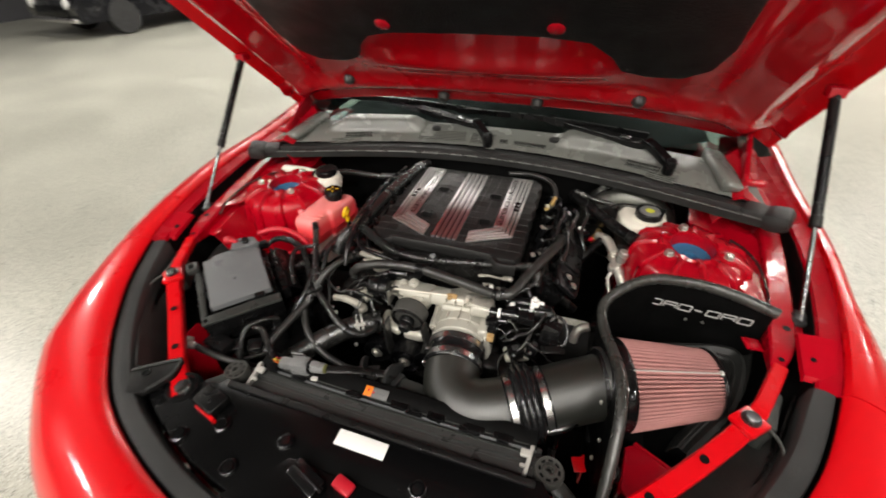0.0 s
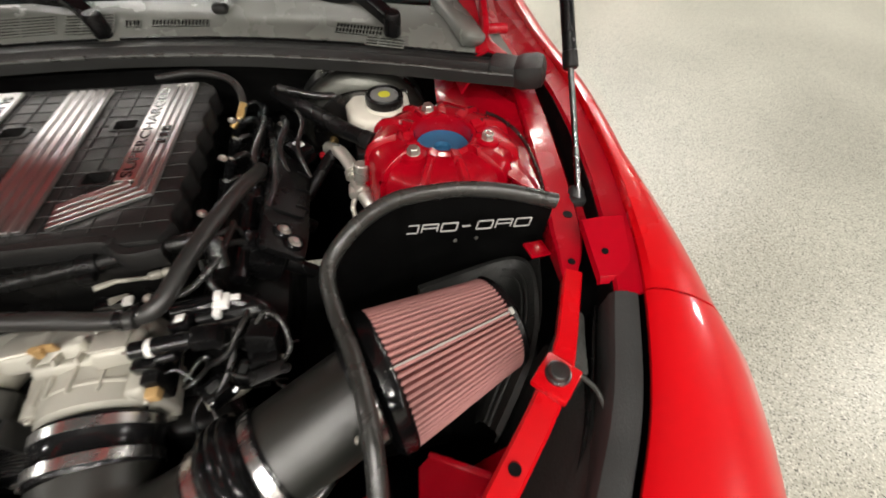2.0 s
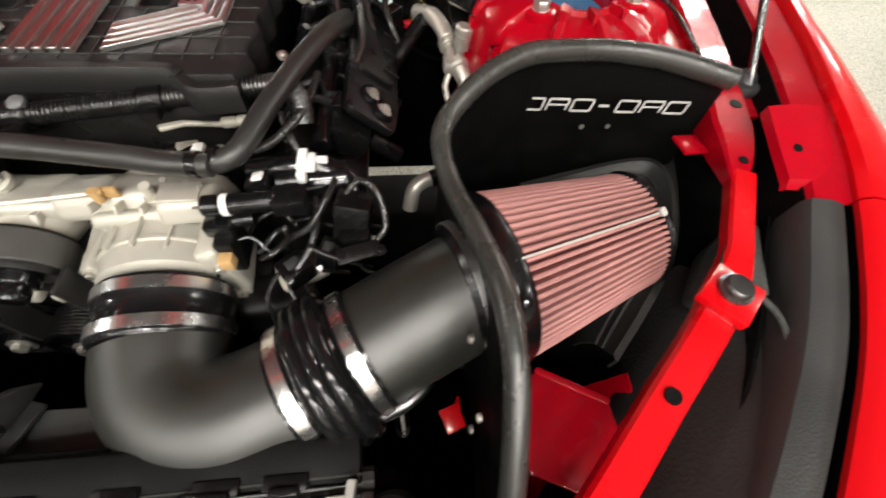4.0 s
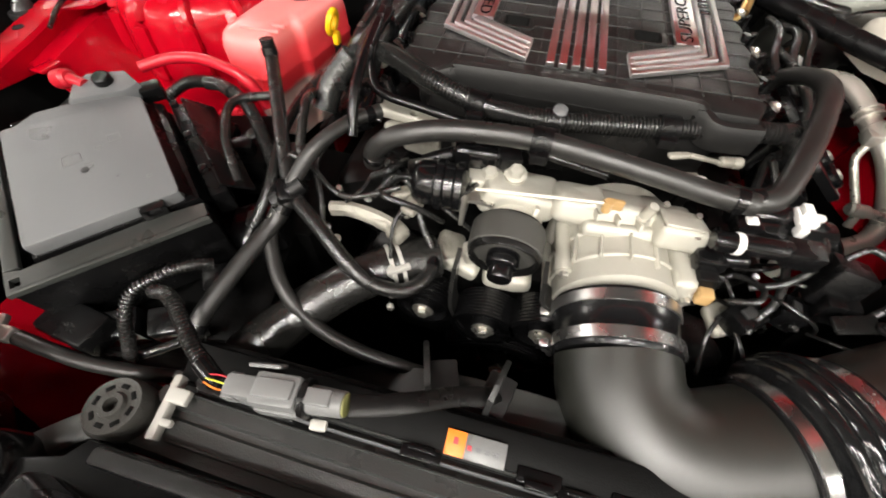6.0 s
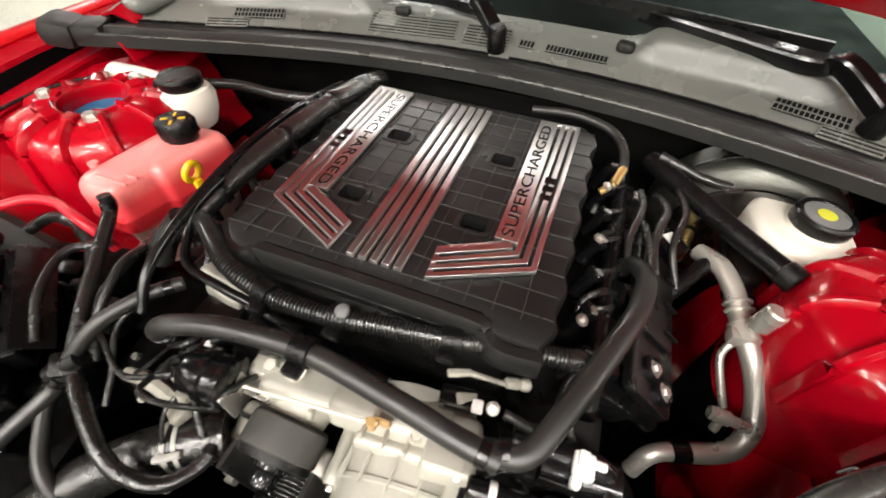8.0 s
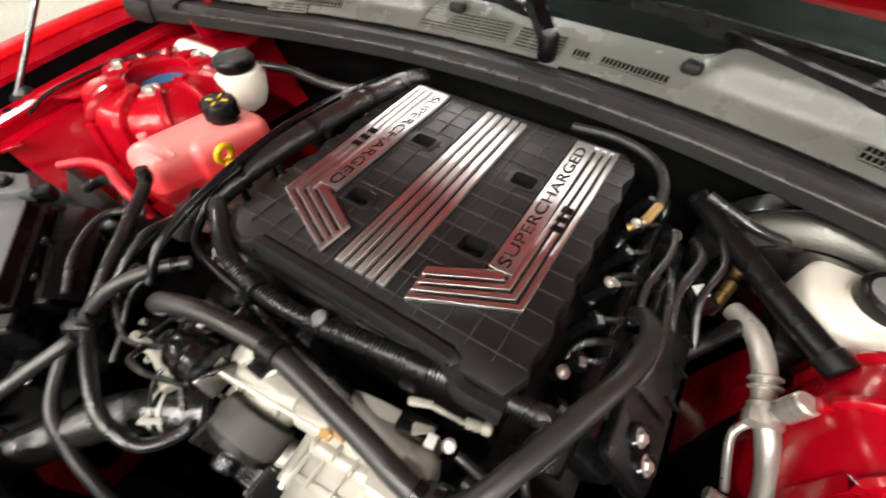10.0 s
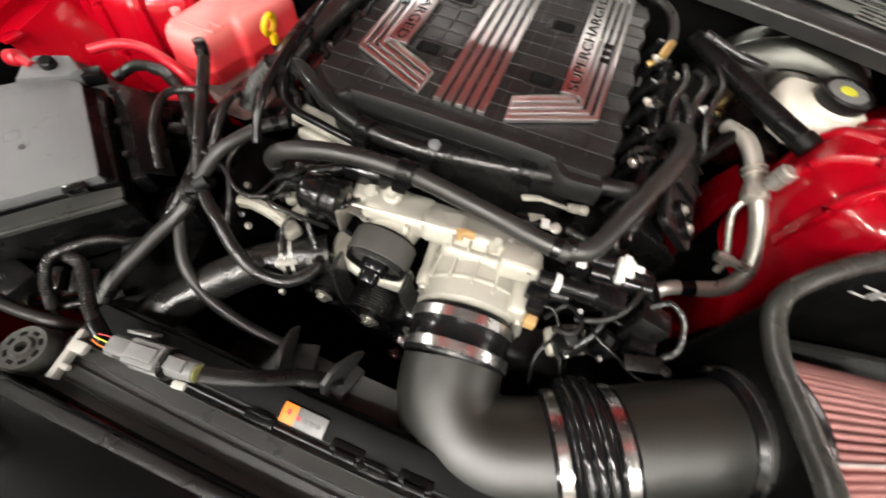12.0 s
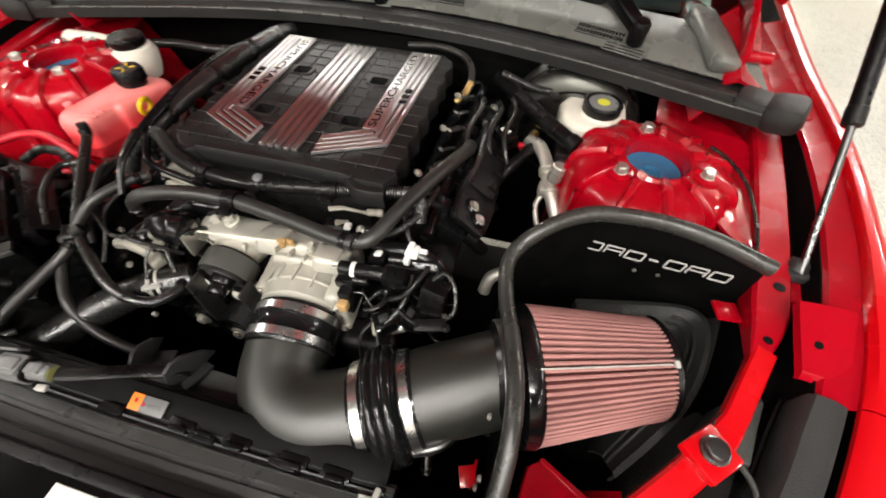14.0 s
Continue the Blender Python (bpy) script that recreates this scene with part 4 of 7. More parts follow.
part("body", join(box((-0.045, -0.64, 0.842), (0.06, 0.03, 0.014), 0.004, pose(0, 0, 0, 0, 0, -20)), rod((-0.07, -0.63, 0.845), (-0.01, -0.65, 0.845), 0.005)), BLACK_G, latch)
part("lever", box((0.015, -0.632, 0.845), (0.034, 0.02, 0.01), 0.004, pose(0, 0, 0, 0, 0, -15)), REDP, latch, "red plastic lever")
for raised in (cover, latch, lab):
    raised.location.z += 0.01
lab.location.x, lab.location.y = 0.007, -0.566
cm = thing("corner_module", "small black module with a red front edge beside the cover", "module", (-0.275, -0.585, 0.835))
part("body", lump((-0.278, -0.582, 0.853), (0.056, 0.04, 0.022), 0.005, pose(0, 0, 0, 6, 0, -14), 3, 0.0006), BLACK, cm)
part("front_edge", box((-0.272, -0.604, 0.848), (0.052, 0.006, 0.016), 0.002, pose(0, 0, 0, 0, 0, -14)), RED, cm, "red front edge")
part("foot", box((-0.278, -0.582, 0.838), (0.04, 0.026, 0.014), 0.002, pose(0, 0, 0, 0, 0, -14)), DARK, cm)
# headlamp backs and corner pieces
for sx in (1, -1):
    t = thing("headlamp_housing", "black headlamp housing with a flat top tab", "headlamp", (sx * 0.43, -0.6, 0.78), "headlamp housings")
    part("body", box((sx * 0.43, -0.59, 0.79), (0.12, 0.09, 0.06), 0.012, pose(0, 0, 0, 8, 0, sx * 38)), BLACK, t)
    part("tab", box((sx * 0.375, -0.575, 0.83), (0.07, 0.03, 0.01), 0.003, pose(0, 0, 0, 0, 0, sx * -25)), LID_GREY, t, "grey tab")
    plate = part("corner_plate", prism(rounded([(sx * x, y) for x, y in ((0.39, -0.53), (0.41, -0.538), (0.468, -0.58), (0.45, -0.625), (0.4, -0.61), (0.378, -0.565))], 0.006), 0.852, 0.86, 0.002), BLACK_M, t, "flat black corner plate")
    part("plate_rib", sweep(smooth_path([(sx * x, y, 0.861) for x, y in ((0.391, -0.535), (0.384, -0.565), (0.401, -0.605))], 4), circle(0.003, 8)), BAY_SEAL, plate, "paler edge")
    part("plate_rib", sweep(smooth_path([(sx * x, y, 0.861) for x, y in ((0.394, -0.533), (0.43, -0.556), (0.463, -0.58))], 4), circle(0.003, 8)), BAY_SEAL, plate, "paler edge")
    part("plate_bolt", join(lathe([(0.008, 0), (0.008, 0.002), (0.006, 0.003), (0.005, 0.001), (0, 0.001)], (sx * 0.432, -0.577, 0.86), (0, 0, 1), 18)), BLACK_G, plate)
    part("plate_web", box((sx * 0.425, -0.582, 0.842), (0.05, 0.05, 0.02), 0.004, pose(0, 0, 0, 0, 0, sx * -35)), BLACK, t)
    cup = part("pivot_cup", lathe([(0.031, -0.03), (0.032, 0.0), (0.029, 0.006), (0.024, 0.007), (0.021, 0.003), (0, 0.003)], (sx * 0.355, -0.574, 0.842), (0, -0.1, 1), 30), BLACK_G, t, "black round cup")
    part("pivot_bolt", lathe([(0.014, 0), (0.0145, 0.004), (0.012, 0.008), (0.006, 0.009), (0, 0.0085)], (sx * 0.355, -0.574, 0.8445), (0, -0.1, 1), 24), STRUT_ROD, cup, "dull silver bolt head")
    part("tab_edge", box((sx * 0.335, -0.567, 0.832), (0.05, 0.012, 0.012), 0.003, pose(0, 0, 0, 0, 0, sx * -25)), BLACK_M, t)

# ---- engine ----
engine = thing("engine_block", "black engine block with belt pulleys", "engine", (0, 0.0, 0.3))
part("block", box((0, 0.02, 0.56), (0.42, 0.5, 0.4), 0.03), DARK, engine)
for sx in (-1, 1):
    part("valve_cover", box((sx * 0.2, 0.03, 0.745), (0.12, 0.46, 0.12), 0.03, pose(0, 0, 0, 0, sx * 25, 0)), BLACK_M, engine)
part("front_cover", box((0.0, -0.25, 0.66), (0.34, 0.04, 0.22), 0.02), DARK, engine)


def pulley(name, p, r, w, label, bolt=True, grooves=True):
    """A pulley that looks forward, with its rim grooves, dish and bolt."""
    prof = [(r * 0.3, 0.0), (r, 0.0)]
    n = 8
    for k in range(n):
        if grooves:
            prof += [(r, w * (k + 0.25) / n), (r * 0.988, w * (k + 0.5) / n), (r, w * (k + 0.75) / n)]
    prof += [(r, w), (r * 0.86, w), (r * 0.82, w - 0.006), (r * 0.45, w - 0.008), (r * 0.4, w), (0, w)]
    ob = part(name, lathe(prof, p, (0, -1, 0), 32), BLACK_G, engine, label)
    if bolt:
        part("bolt", hexbolt(Vector(p) + Vector((0, -w, 0)), (0, -1, 0), 0.009, 0.008), ZINC, ob, "zinc centre bolt")
    return ob


pulley("pulley", (-0.034, -0.285, 0.722), 0.038, 0.035, "black ribbed idler pulley")
pulley("pulley", (0.03, -0.285, 0.742), 0.036, 0.035, "black ribbed idler pulley")
pulley("pulley", (-0.11, -0.275, 0.715), 0.034, 0.035, "black ribbed idler pulley")
pulley("pulley", (0.0, -0.28, 0.6), 0.085, 0.04, "black crank pulley")
part("belt", sweep(smooth_path([(-0.074, -0.302, 0.83), (-0.076, -0.302, 0.78), (-0.073, -0.302, 0.735), (-0.05, -0.302, 0.68), (-0.02, -0.302, 0.6), (0.03, -0.302, 0.6), (0.06, -0.302, 0.66), (0.068, -0.302, 0.74), (0.055, -0.302, 0.775), (0.02, -0.302, 0.8), (0.012, -0.302, 0.84)], 8), [(-0.0022, -0.013), (-0.0022, 0.013), (0.0022, 0.013), (0.0022, -0.013)], up=(0, -1, 0)), RUBBER, engine, "black ribbed drive belt")

# supercharger with lid, badges and pulley
LX, LY0, LY1, LZ = 0.178, -0.158, 0.214, 0.943
sc = thing("supercharger", "black ribbed supercharger lid with brushed metal badge strips", "supercharger", (0, 0.02, 0.76))
part("case", join(box((0, 0.02, 0.84), (0.3, 0.37, 0.15), 0.02), box((0, 0.04, 0.895), (0.33, 0.35, 0.05), 0.012)), BLACK_M, sc)
out = [(-LX + 0.02, LY1), (LX - 0.02, LY1)]
out += [(LX + 0.003 * math.cos(2 * math.pi * (y - 0.02) / 0.052), y) for y in np.linspace(LY1 - 0.02, LY0 + 0.03, 40)]
out += [(LX - 0.01, LY0 + 0.004), (0.125, LY0 + 0.004), (0.112, LY0 + 0.02), (-0.118, LY0 + 0.02), (-0.13, LY0 + 0.004), (-0.152, LY0 + 0.008), (-LX + 0.004, LY0 + 0.026)]
out += [(-LX - 0.003 * math.cos(2 * math.pi * (y - 0.02) / 0.052), y) for y in np.linspace(LY0 + 0.03, LY1 - 0.02, 40)]
HOLES = [(-0.072, 0.088), (-0.072, -0.04), (0.072, 0.088), (0.072, -0.034)]
wells = join(*[prism(rounded([(hx - 0.0145, hy - 0.0115), (hx + 0.0145, hy - 0.0115), (hx + 0.0145, hy + 0.0115), (hx - 0.0145, hy + 0.0115)], 0.005), 0.915, 0.96) for hx, hy in HOLES])
lid = part("lid", hollow(prism(out, 0.905, LZ - 0.005, 0.006), wells), LIDM, sc, "black moulded lid")
part("front_lip", sweep(smooth_path([(-0.174, -0.128, 0.931), (-0.15, -0.15, 0.93), (-0.135, -0.155, 0.93), (-0.118, -0.15, 0.934), (-0.1, -0.148, 0.936), (0.095, -0.148, 0.936), (0.118, -0.152, 0.932), (0.135, -0.162, 0.926), (0.172, -0.16, 0.926)], 6), [(-0.006, -0.02), (-0.01, 0.0), (-0.006, 0.006), (0.004, 0.007), (0.008, 0.0), (0.006, -0.02)], up=(0, 0, 1)), LIDM, lid)
part("front_apron", box((0, -0.142, 0.903), (0.29, 0.02, 0.045), 0.007, pose(0, 0, 0, 14, 0, 0)), BLACK_M, sc)
N = 0.0265
def rib_spans(c, lo, hi, across):
    """The stretches of a rib at c that keep clear of the bolt wells."""
    spans, at = [], lo
    for hx, hy in sorted(HOLES, key=lambda h: h[1] if across == "x" else h[0]):
        u, v = (hx, hy) if across == "x" else (hy, hx)
        w, d = (0.021, 0.015) if across == "x" else (0.015, 0.021)
        if abs(c - u) < w:
            spans.append((at, v - d))
            at = v + d
    return spans + [(at, hi)]


for k in range(1, 13):
    x = -0.172 + N * k
    for y0, y1 in rib_spans(x, LY0 + 0.026, LY1 - 0.006, "x"):
        part("rib", prism([(x - 0.0007, y0), (x + 0.0007, y0), (x + 0.0007, y1), (x - 0.0007, y1)], LZ - 0.006, LZ - 0.0034, 0.0004), LID_RIB, lid)
for k in range(13):
    y = LY0 + 0.034 + N * k
    for x0, x1 in rib_spans(y, -LX + 0.004, LX - 0.004, "y"):
        part("rib", prism([(x0, y - 0.0007), (x1, y - 0.0007), (x1, y + 0.0007), (x0, y + 0.0007)], LZ - 0.006, LZ - 0.0036, 0.0004), LID_RIB, lid)
for hx, hy in HOLES:
    well = part("bolt_well", hollow(prism(rounded([(hx - 0.021, hy - 0.015), (hx + 0.021, hy - 0.015), (hx + 0.021, hy + 0.015), (hx - 0.021, hy + 0.015)], 0.009), LZ - 0.0055, LZ - 0.003, 0.0012), prism(rounded([(hx - 0.0145, hy - 0.0115), (hx + 0.0145, hy - 0.0115), (hx + 0.0145, hy + 0.0115), (hx - 0.0145, hy + 0.0115)], 0.005), 0.92, 0.96)), LIDM, lid, "raised rim round a deep bolt recess")
    part("well_floor", lathe([(0.0195, 0), (0.0, 0.0003)], (hx, hy, 0.9208), (0, 0, 1), 20), DARK, well)
    part("well_bolt", hexbolt((hx, hy, 0.9212), (0, 0, 1), 0.005, 0.004), BLACK, well)
BZ0, BZ1 = LZ - 0.003, LZ + 0.002
for k in range(5):
    x0 = -0.031 + 0.0127 * k
    part("stripe", prism([(x0, -0.125), (x0 + 0.0078, -0.125), (x0 + 0.0078, 0.19), (x0, 0.19)], BZ0, BZ1, 0.0006), BADGE, sc, "brushed metal stripe")


def bent(o0, o1, sx):
    """One bar of a side badge: along the foot, round the corner and back; o: how far in from the outer edge."""
    def edge(o):
        tip = (0.052 - o * 0.05, -0.125 + o * 1.0)
        xo = 0.1535 - o
        cx = 0.1475 - o
        cy = -0.0795 + o * (1 - 0.3)
        return tip, (cx, cy), (xo, 0.196)
    a, b = edge(o0), edge(o1)
    pts = [a[0], a[1], a[2], b[2], b[1], b[0]]
    return [(sx * x, y) for x, y in pts]


for sx in (1, -1):
    b = thing("side_badge", "brushed metal chevron badge with cut lettering on the supercharger lid", "badge", (sx * 0.12, 0.05, BZ0), "side badges")
    for k, (o0, o1) in enumerate(((0.0, 0.0058), (0.0098, 0.0156), (0.0196, 0.0254))):
        part("bar", prism(bent(o0, o1, sx), BZ0, BZ1, 0.0005), BADGE, b)
    part("foot_bar", prism([(sx * x, y) for x, y in ((0.0505, -0.0945), (0.1195, -0.0585), (0.1155, -0.0505), (0.1105, -0.0505), (0.0495, -0.084))], BZ0, BZ1, 0.0005), BADGE, b)
    part("back_plate", prism([(sx * x, y) for x, y in ((0.0985, -0.05), (0.1225, -0.05), (0.1225, 0.196), (0.0985, 0.196))], BZ0, BZ1 - 0.0004, 0.0004), BADGE, b)
    part("cross_bar", prism([(sx * x, y) for x, y in ((0.1225, 0.189), (0.1535, 0.189), (0.1535, 0.196), (0.1225, 0.196))], BZ0, BZ1 - 0.0006, 0.0003), BADGE, b)
    part("tip_bar", prism([(sx * x, y) for x, y in ((0.0485, -0.084), (0.0525, -0.082), (0.0565, -0.121), (0.0515, -0.125))], BZ0, BZ1 - 0.0006, 0.0003), BADGE, b)
    part("lettering", lettering("SUPERCHARGED", 0.0215, pose(sx * 0.1105, 0.068, BZ1 - 0.0001, 0, 0, 90 * sx) @ Matrix.Diagonal((1.42, 0.86, 1, 1))), BLACK_G, b, "dark cut lettering")
    for k, (dy, ln) in enumerate(((0.0, 0.012), (0.016, 0.012), (0.032, 0.014))):
        part("emblem_bar", box((sx * 0.135, 0.03 + dy, BZ1 + 0.0004), (0.012, ln * 0.8, 0.0012), 0.0003), BLACK_G, b, "dark plain emblem block")

# coil covers and fuel rail beside the lid
for sx in (1, -1):
    t = thing("coil_rail", "row of black ignition coils with wiring", "ignition coils", (sx * 0.225, 0.03, 0.82), "coil rails")
    part("rail", sweep(smooth_path([(sx * 0.228, -0.16, 0.855), (sx * 0.232, 0.0, 0.868), (sx * 0.232, 0.23, 0.872)], 8), circle(0.011, 12)), BLACK_G, t)
    for k in range(4):
        y = -0.11 + 0.095 * k
        cpart = part("coil", join(box((sx * 0.252, y, 0.835), (0.05, 0.055, 0.04), 0.008, pose(0, 0, 0, 0, sx * 28, 0)), rod((sx * 0.275, y, 0.82), (sx * 0.31, y, 0.79), 0.011)), BLACK, t)
        part("connector", box((sx * 0.24, y + 0.005, 0.866), (0.024, 0.028, 0.02), 0.004), BLACK_G, cpart)
        part("bolt", hexbolt((sx * 0.262, y + 0.03, 0.85), (sx * 0.4, 0, 1), 0.006, 0.006), ZINC, cpart)
        part("lead", hose([(sx * 0.24, y, 0.872), (sx * 0.222, y - 0.02, 0.893), (sx * 0.205, y - 0.035, 0.888), (sx * 0.2, y - 0.06, 0.87)], 0.0042, 8, 6), TAPE, cpart)

# throttle snout
TB0, TB1 = Vector((0.075, -0.2, 0.806)), Vector((0.087, -0.3, 0.801))
td = (TB1 - TB0).normalized()
tb = thing("throttle_body", "pale cast aluminium throttle body with ribs and bolts", "throttle body", (0.08, -0.25, 0.73))
barrel = [(0.06, -0.012), (0.0605, 0.012), (0.0595, 0.02), (0.0592, 0.042), (0.0612, 0.0435), (0.0612, 0.0465), (0.0592, 0.048), (0.0592, 0.07), (0.0612, 0.0715), (0.0612, 0.0745), (0.0592, 0.076), (0.0592, 0.096), (0.054, 0.1)]
part("barrel", lathe(barrel, TB0, td, 48), CAST, tb, "ribbed cast barrel")
for k in range(7):
    a = radians(18 + 24 * k)
    o = Vector((math.cos(a), 0, math.sin(a))) * 0.0595
    part("rib", box(TB0 + td * 0.05 + o, (0.0026, 0.07, 0.0055), 0.0012, pose(0, 0, 0, 0, 90 - math.degrees(a), 0) @ pose(0, 0, 0, -3, 0, 0)), CAST, tb)
for a in (28, 152, -25, 205):
    o = Vector((math.cos(radians(a)), 0, math.sin(radians(a)))) * 0.0635
    boss = part("bolt_boss", lathe([(0.006, 0.006), (0.0072, 0.03), (0.0076, 0.07), (0.0088, 0.076), (0.0088, 0.09), (0.0076, 0.092)], TB0 + o, td, 16), CAST, tb)
    part("bolt", hexbolt(TB0 + o + td * 0.092, td, 0.0045, 0.005, False), ZINC, boss)
    part("web", box(TB0 + td * 0.088 + o * 0.9, (0.02, 0.009, 0.014), 0.003, pose(0, 0, 0, 0, -a, 0)), CAST, boss)
part("rear_flange", prism(rounded([(-0.064, -0.03), (0.062, -0.03), (0.066, 0.036), (0.05, 0.048), (-0.04, 0.048), (-0.062, 0.036)], 0.012), 0, 0.012, 0.002, pose(0.076, -0.204, 0.806, 90, 0, 4)), CAST, tb, "bolted rear flange")
part("rear_block", lump((0.079, -0.218, 0.828), (0.132, 0.034, 0.07), 0.012, pose(0, 0, 0, 0, 0, 4), 12, 0.0012), CAST, tb)
part("top_casting", lump((0.06, -0.222, 0.8580), (0.11, 0.05, 0.03), 0.009, pose(0, 0, 0, -24, 3, 4), 1, 0.002), CAST, tb)
part("front_step", lump((0.077, -0.247, 0.858), (0.085, 0.022, 0.016), 0.006, pose(0, 0, 0, -30, 0, 5), 2, 0.0012), CAST, tb)
part("motor_housing", join(lump((0.122, -0.243, 0.8680), (0.046, 0.036, 0.026), 0.007, pose(0, 0, 0, -14, 6, 6), 4, 0.001), rod((0.138, -0.252, 0.856), (0.151, -0.254, 0.856), 0.008, 0.0065)), CAST, tb, "boxy motor housing")
part("motor_cover", box((0.118, -0.242, 0.8825), (0.034, 0.027, 0.003), 0.0012, pose(0, 0, 0, -14, 6, 6)), CAST, tb)
for sx, sy in ((0.104, -0.231), (0.134, -0.234), (0.104, -0.252), (0.133, -0.256)):
    part("cover_screw", lathe([(0.0028, 0), (0.0028, 0.002), (0, 0.0024)], (sx, sy, 0.8825 - (sy + 0.242) * -0.25 - (sx - 0.118) * 0.1), (0, -0.25, 1), 10), ZINC, tb)
for k in range(3):
    part("top_rib", box((0.045 + 0.02 * k, -0.243, 0.872 - 0.002 * k), (0.003, 0.03, 0.008), 0.001, pose(0, 0, 0, -26, 0, 4)), CAST, tb)
part("nipple", join(rod((0.088, -0.236, 0.864), (0.092, -0.24, 0.89), 0.0055, 0.0045), rod((0.0885, -0.2365, 0.868), (0.0893, -0.237, 0.873), 0.0075)), CAST, tb, "short cast nipple")
part("side_leg", lump((0.138, -0.262, 0.8160), (0.022, 0.06, 0.075), 0.007, pose(0, 0, 0, 0, -8, 4), 5, 0.001), CAST, tb)
part("link_lug", lump((0.03, -0.228, 0.866), (0.05, 0.034, 0.022), 0.007, pose(0, 0, 0, -10, -8, 8), 6, 0.0012), CAST, tb)
part("lower_web", lump((-0.02, -0.272, 0.775), (0.055, 0.03, 0.024), 0.007, pose(0, 0, 0, 12, 0, 6), 35, 0.002), CAST, tb, "lower cast web")
arm = part("bypass_arm", lump((-0.03, -0.228, 0.858), (0.085, 0.046, 0.036), 0.011, pose(0, 0, 0, -8, 12, 12), 7, 0.0018), CAST, tb)
part("pulley_neck", lathe([(0.034, 0), (0.03, 0.02), (0.028, 0.032), (0.03, 0.035)], (-0.03, -0.228, 0.838), (0, -1, 0), 28), CAST, arm)
part("web", box((-0.012, -0.246, 0.852), (0.006, 0.026, 0.03), 0.002, pose(0, 0, 0, -20, 10, 8)), CAST, arm)
part("foot", lump((-0.055, -0.226, 0.87), (0.055, 0.026, 0.016), 0.005, pose(0, 0, 0, 0, 0, 8), 8, 0.001), CAST, arm)
for p in ((-0.06, -0.229, 0.878), (-0.036, -0.226, 0.884)):
    part("bolt", join(lathe([(0.011, -0.004), (0.011, 0.001), (0.0085, 0.002)], p, (0, -0.25, 1), 18), lathe([(0.0078, 0), (0.0078, 0.007), (0.006, 0.0095), (0, 0.01)], p, (0, -0.25, 1), 6)), CAST, arm, "pale flanged bolt head")
part("connector", box((0.152, -0.268, 0.835), (0.018, 0.034, 0.046), 0.003), BLACK, tb, "black electrical connector")
part("plug", join(box((0.15, -0.262, 0.862), (0.026, 0.024, 0.016), 0.003), rod((0.16, -0.262, 0.864), (0.18, -0.26, 0.866), 0.007)), BLACK_G, tb, "black plug")
part("tan_tab", box((0.153, -0.291, 0.842), (0.013, 0.012, 0.015), 0.002), TAN, tb, "tan connector tab")
act = thing("bypass_actuator", "black vacuum actuator canister with a thin pull rod", "actuator", (-0.1, -0.258, 0.86))
part("canister", lathe([(0.012, -0.028), (0.018, -0.026), (0.022, -0.02), (0.0225, -0.006), (0.0255, -0.004), (0.0255, 0.002), (0.0225, 0.004), (0.022, 0.012), (0.024, 0.014), (0.024, 0.02), (0.017, 0.024), (0.006, 0.026)], (-0.102, -0.258, 0.883), (1, 0.06, 0.0), 30), BLACK_G, act)
part("bracket", join(box((-0.078, -0.262, 0.87), (0.004, 0.03, 0.04), 0.001), box((-0.065, -0.25, 0.866), (0.03, 0.016, 0.004), 0.001)), ZINC, act, "bent steel bracket")
part("vacuum_nozzle", hose([(-0.128, -0.258, 0.883), (-0.142, -0.258, 0.883), (-0.152, -0.262, 0.875), (-0.156, -0.27, 0.86)], 0.0038, 10), BLACK, act)
part("pull_rod", rod((-0.075, -0.257, 0.884), (0.052, -0.245, 0.888), 0.0016, seg=10), WHITE_P, act, "thin pale pull rod")
part("rod_end", join(rod((0.052, -0.245, 0.878), (0.052, -0.245, 0.891), 0.0042), rod((0.047, -0.245, 0.888), (0.058, -0.243, 0.888), 0.0028), box((0.06, -0.24, 0.883), (0.014, 0.004, 0.012), 0.001)), TAN, act, "brass rod end")
blower = thing("supercharger_pulley", "black supercharger drive pulley with a stepped hub", "pulley", (-0.03, -0.29, 0.79))
PD = (0, -1, -0.16)
part("rim", lathe([(0.02, 0), (0.035, 0.002), (0.0362, 0.004), (0.0362, 0.038), (0.035, 0.041), (0.032, 0.04), (0.031, 0.034), (0.022, 0.03), (0.0165, 0.031)], (-0.03, -0.254, 0.838), PD, 36), BLACK_M, blower)
part("hub", lathe([(0.0165, 0.02), (0.0165, 0.046), (0.015, 0.048), (0.0125, 0.049), (0.0125, 0.06), (0.011, 0.062), (0.0, 0.0625)], (-0.03, -0.254, 0.838), PD, 28), BLACK_G, blower, "stepped glossy hub")
part("belt_wrap", lathe([(0.0365, 0.005), (0.0376, 0.006), (0.0378, 0.01), (0.0378, 0.028), (0.0376, 0.033), (0.0365, 0.034)], (-0.03, -0.254, 0.838), PD, 36), BELT_GREY, blower, "smooth grey drive belt round the pulley")

# intake tube with couplers and clamps
tube = thing("intake_tube", "satin black intake tube with silicone couplers and steel clamps", "intake tube", (0.2, -0.38, 0.7))
TP = [(0.092, -0.348, 0.795), (0.1, -0.383, 0.787), (0.124, -0.41, 0.782), (0.16, -0.416, 0.782), (0.2, -0.404, 0.787), (0.235, -0.39, 0.792)]
part("elbow", hose(TP, 0.056, 36, 10), TUBE, tube, "smooth satin black elbow")


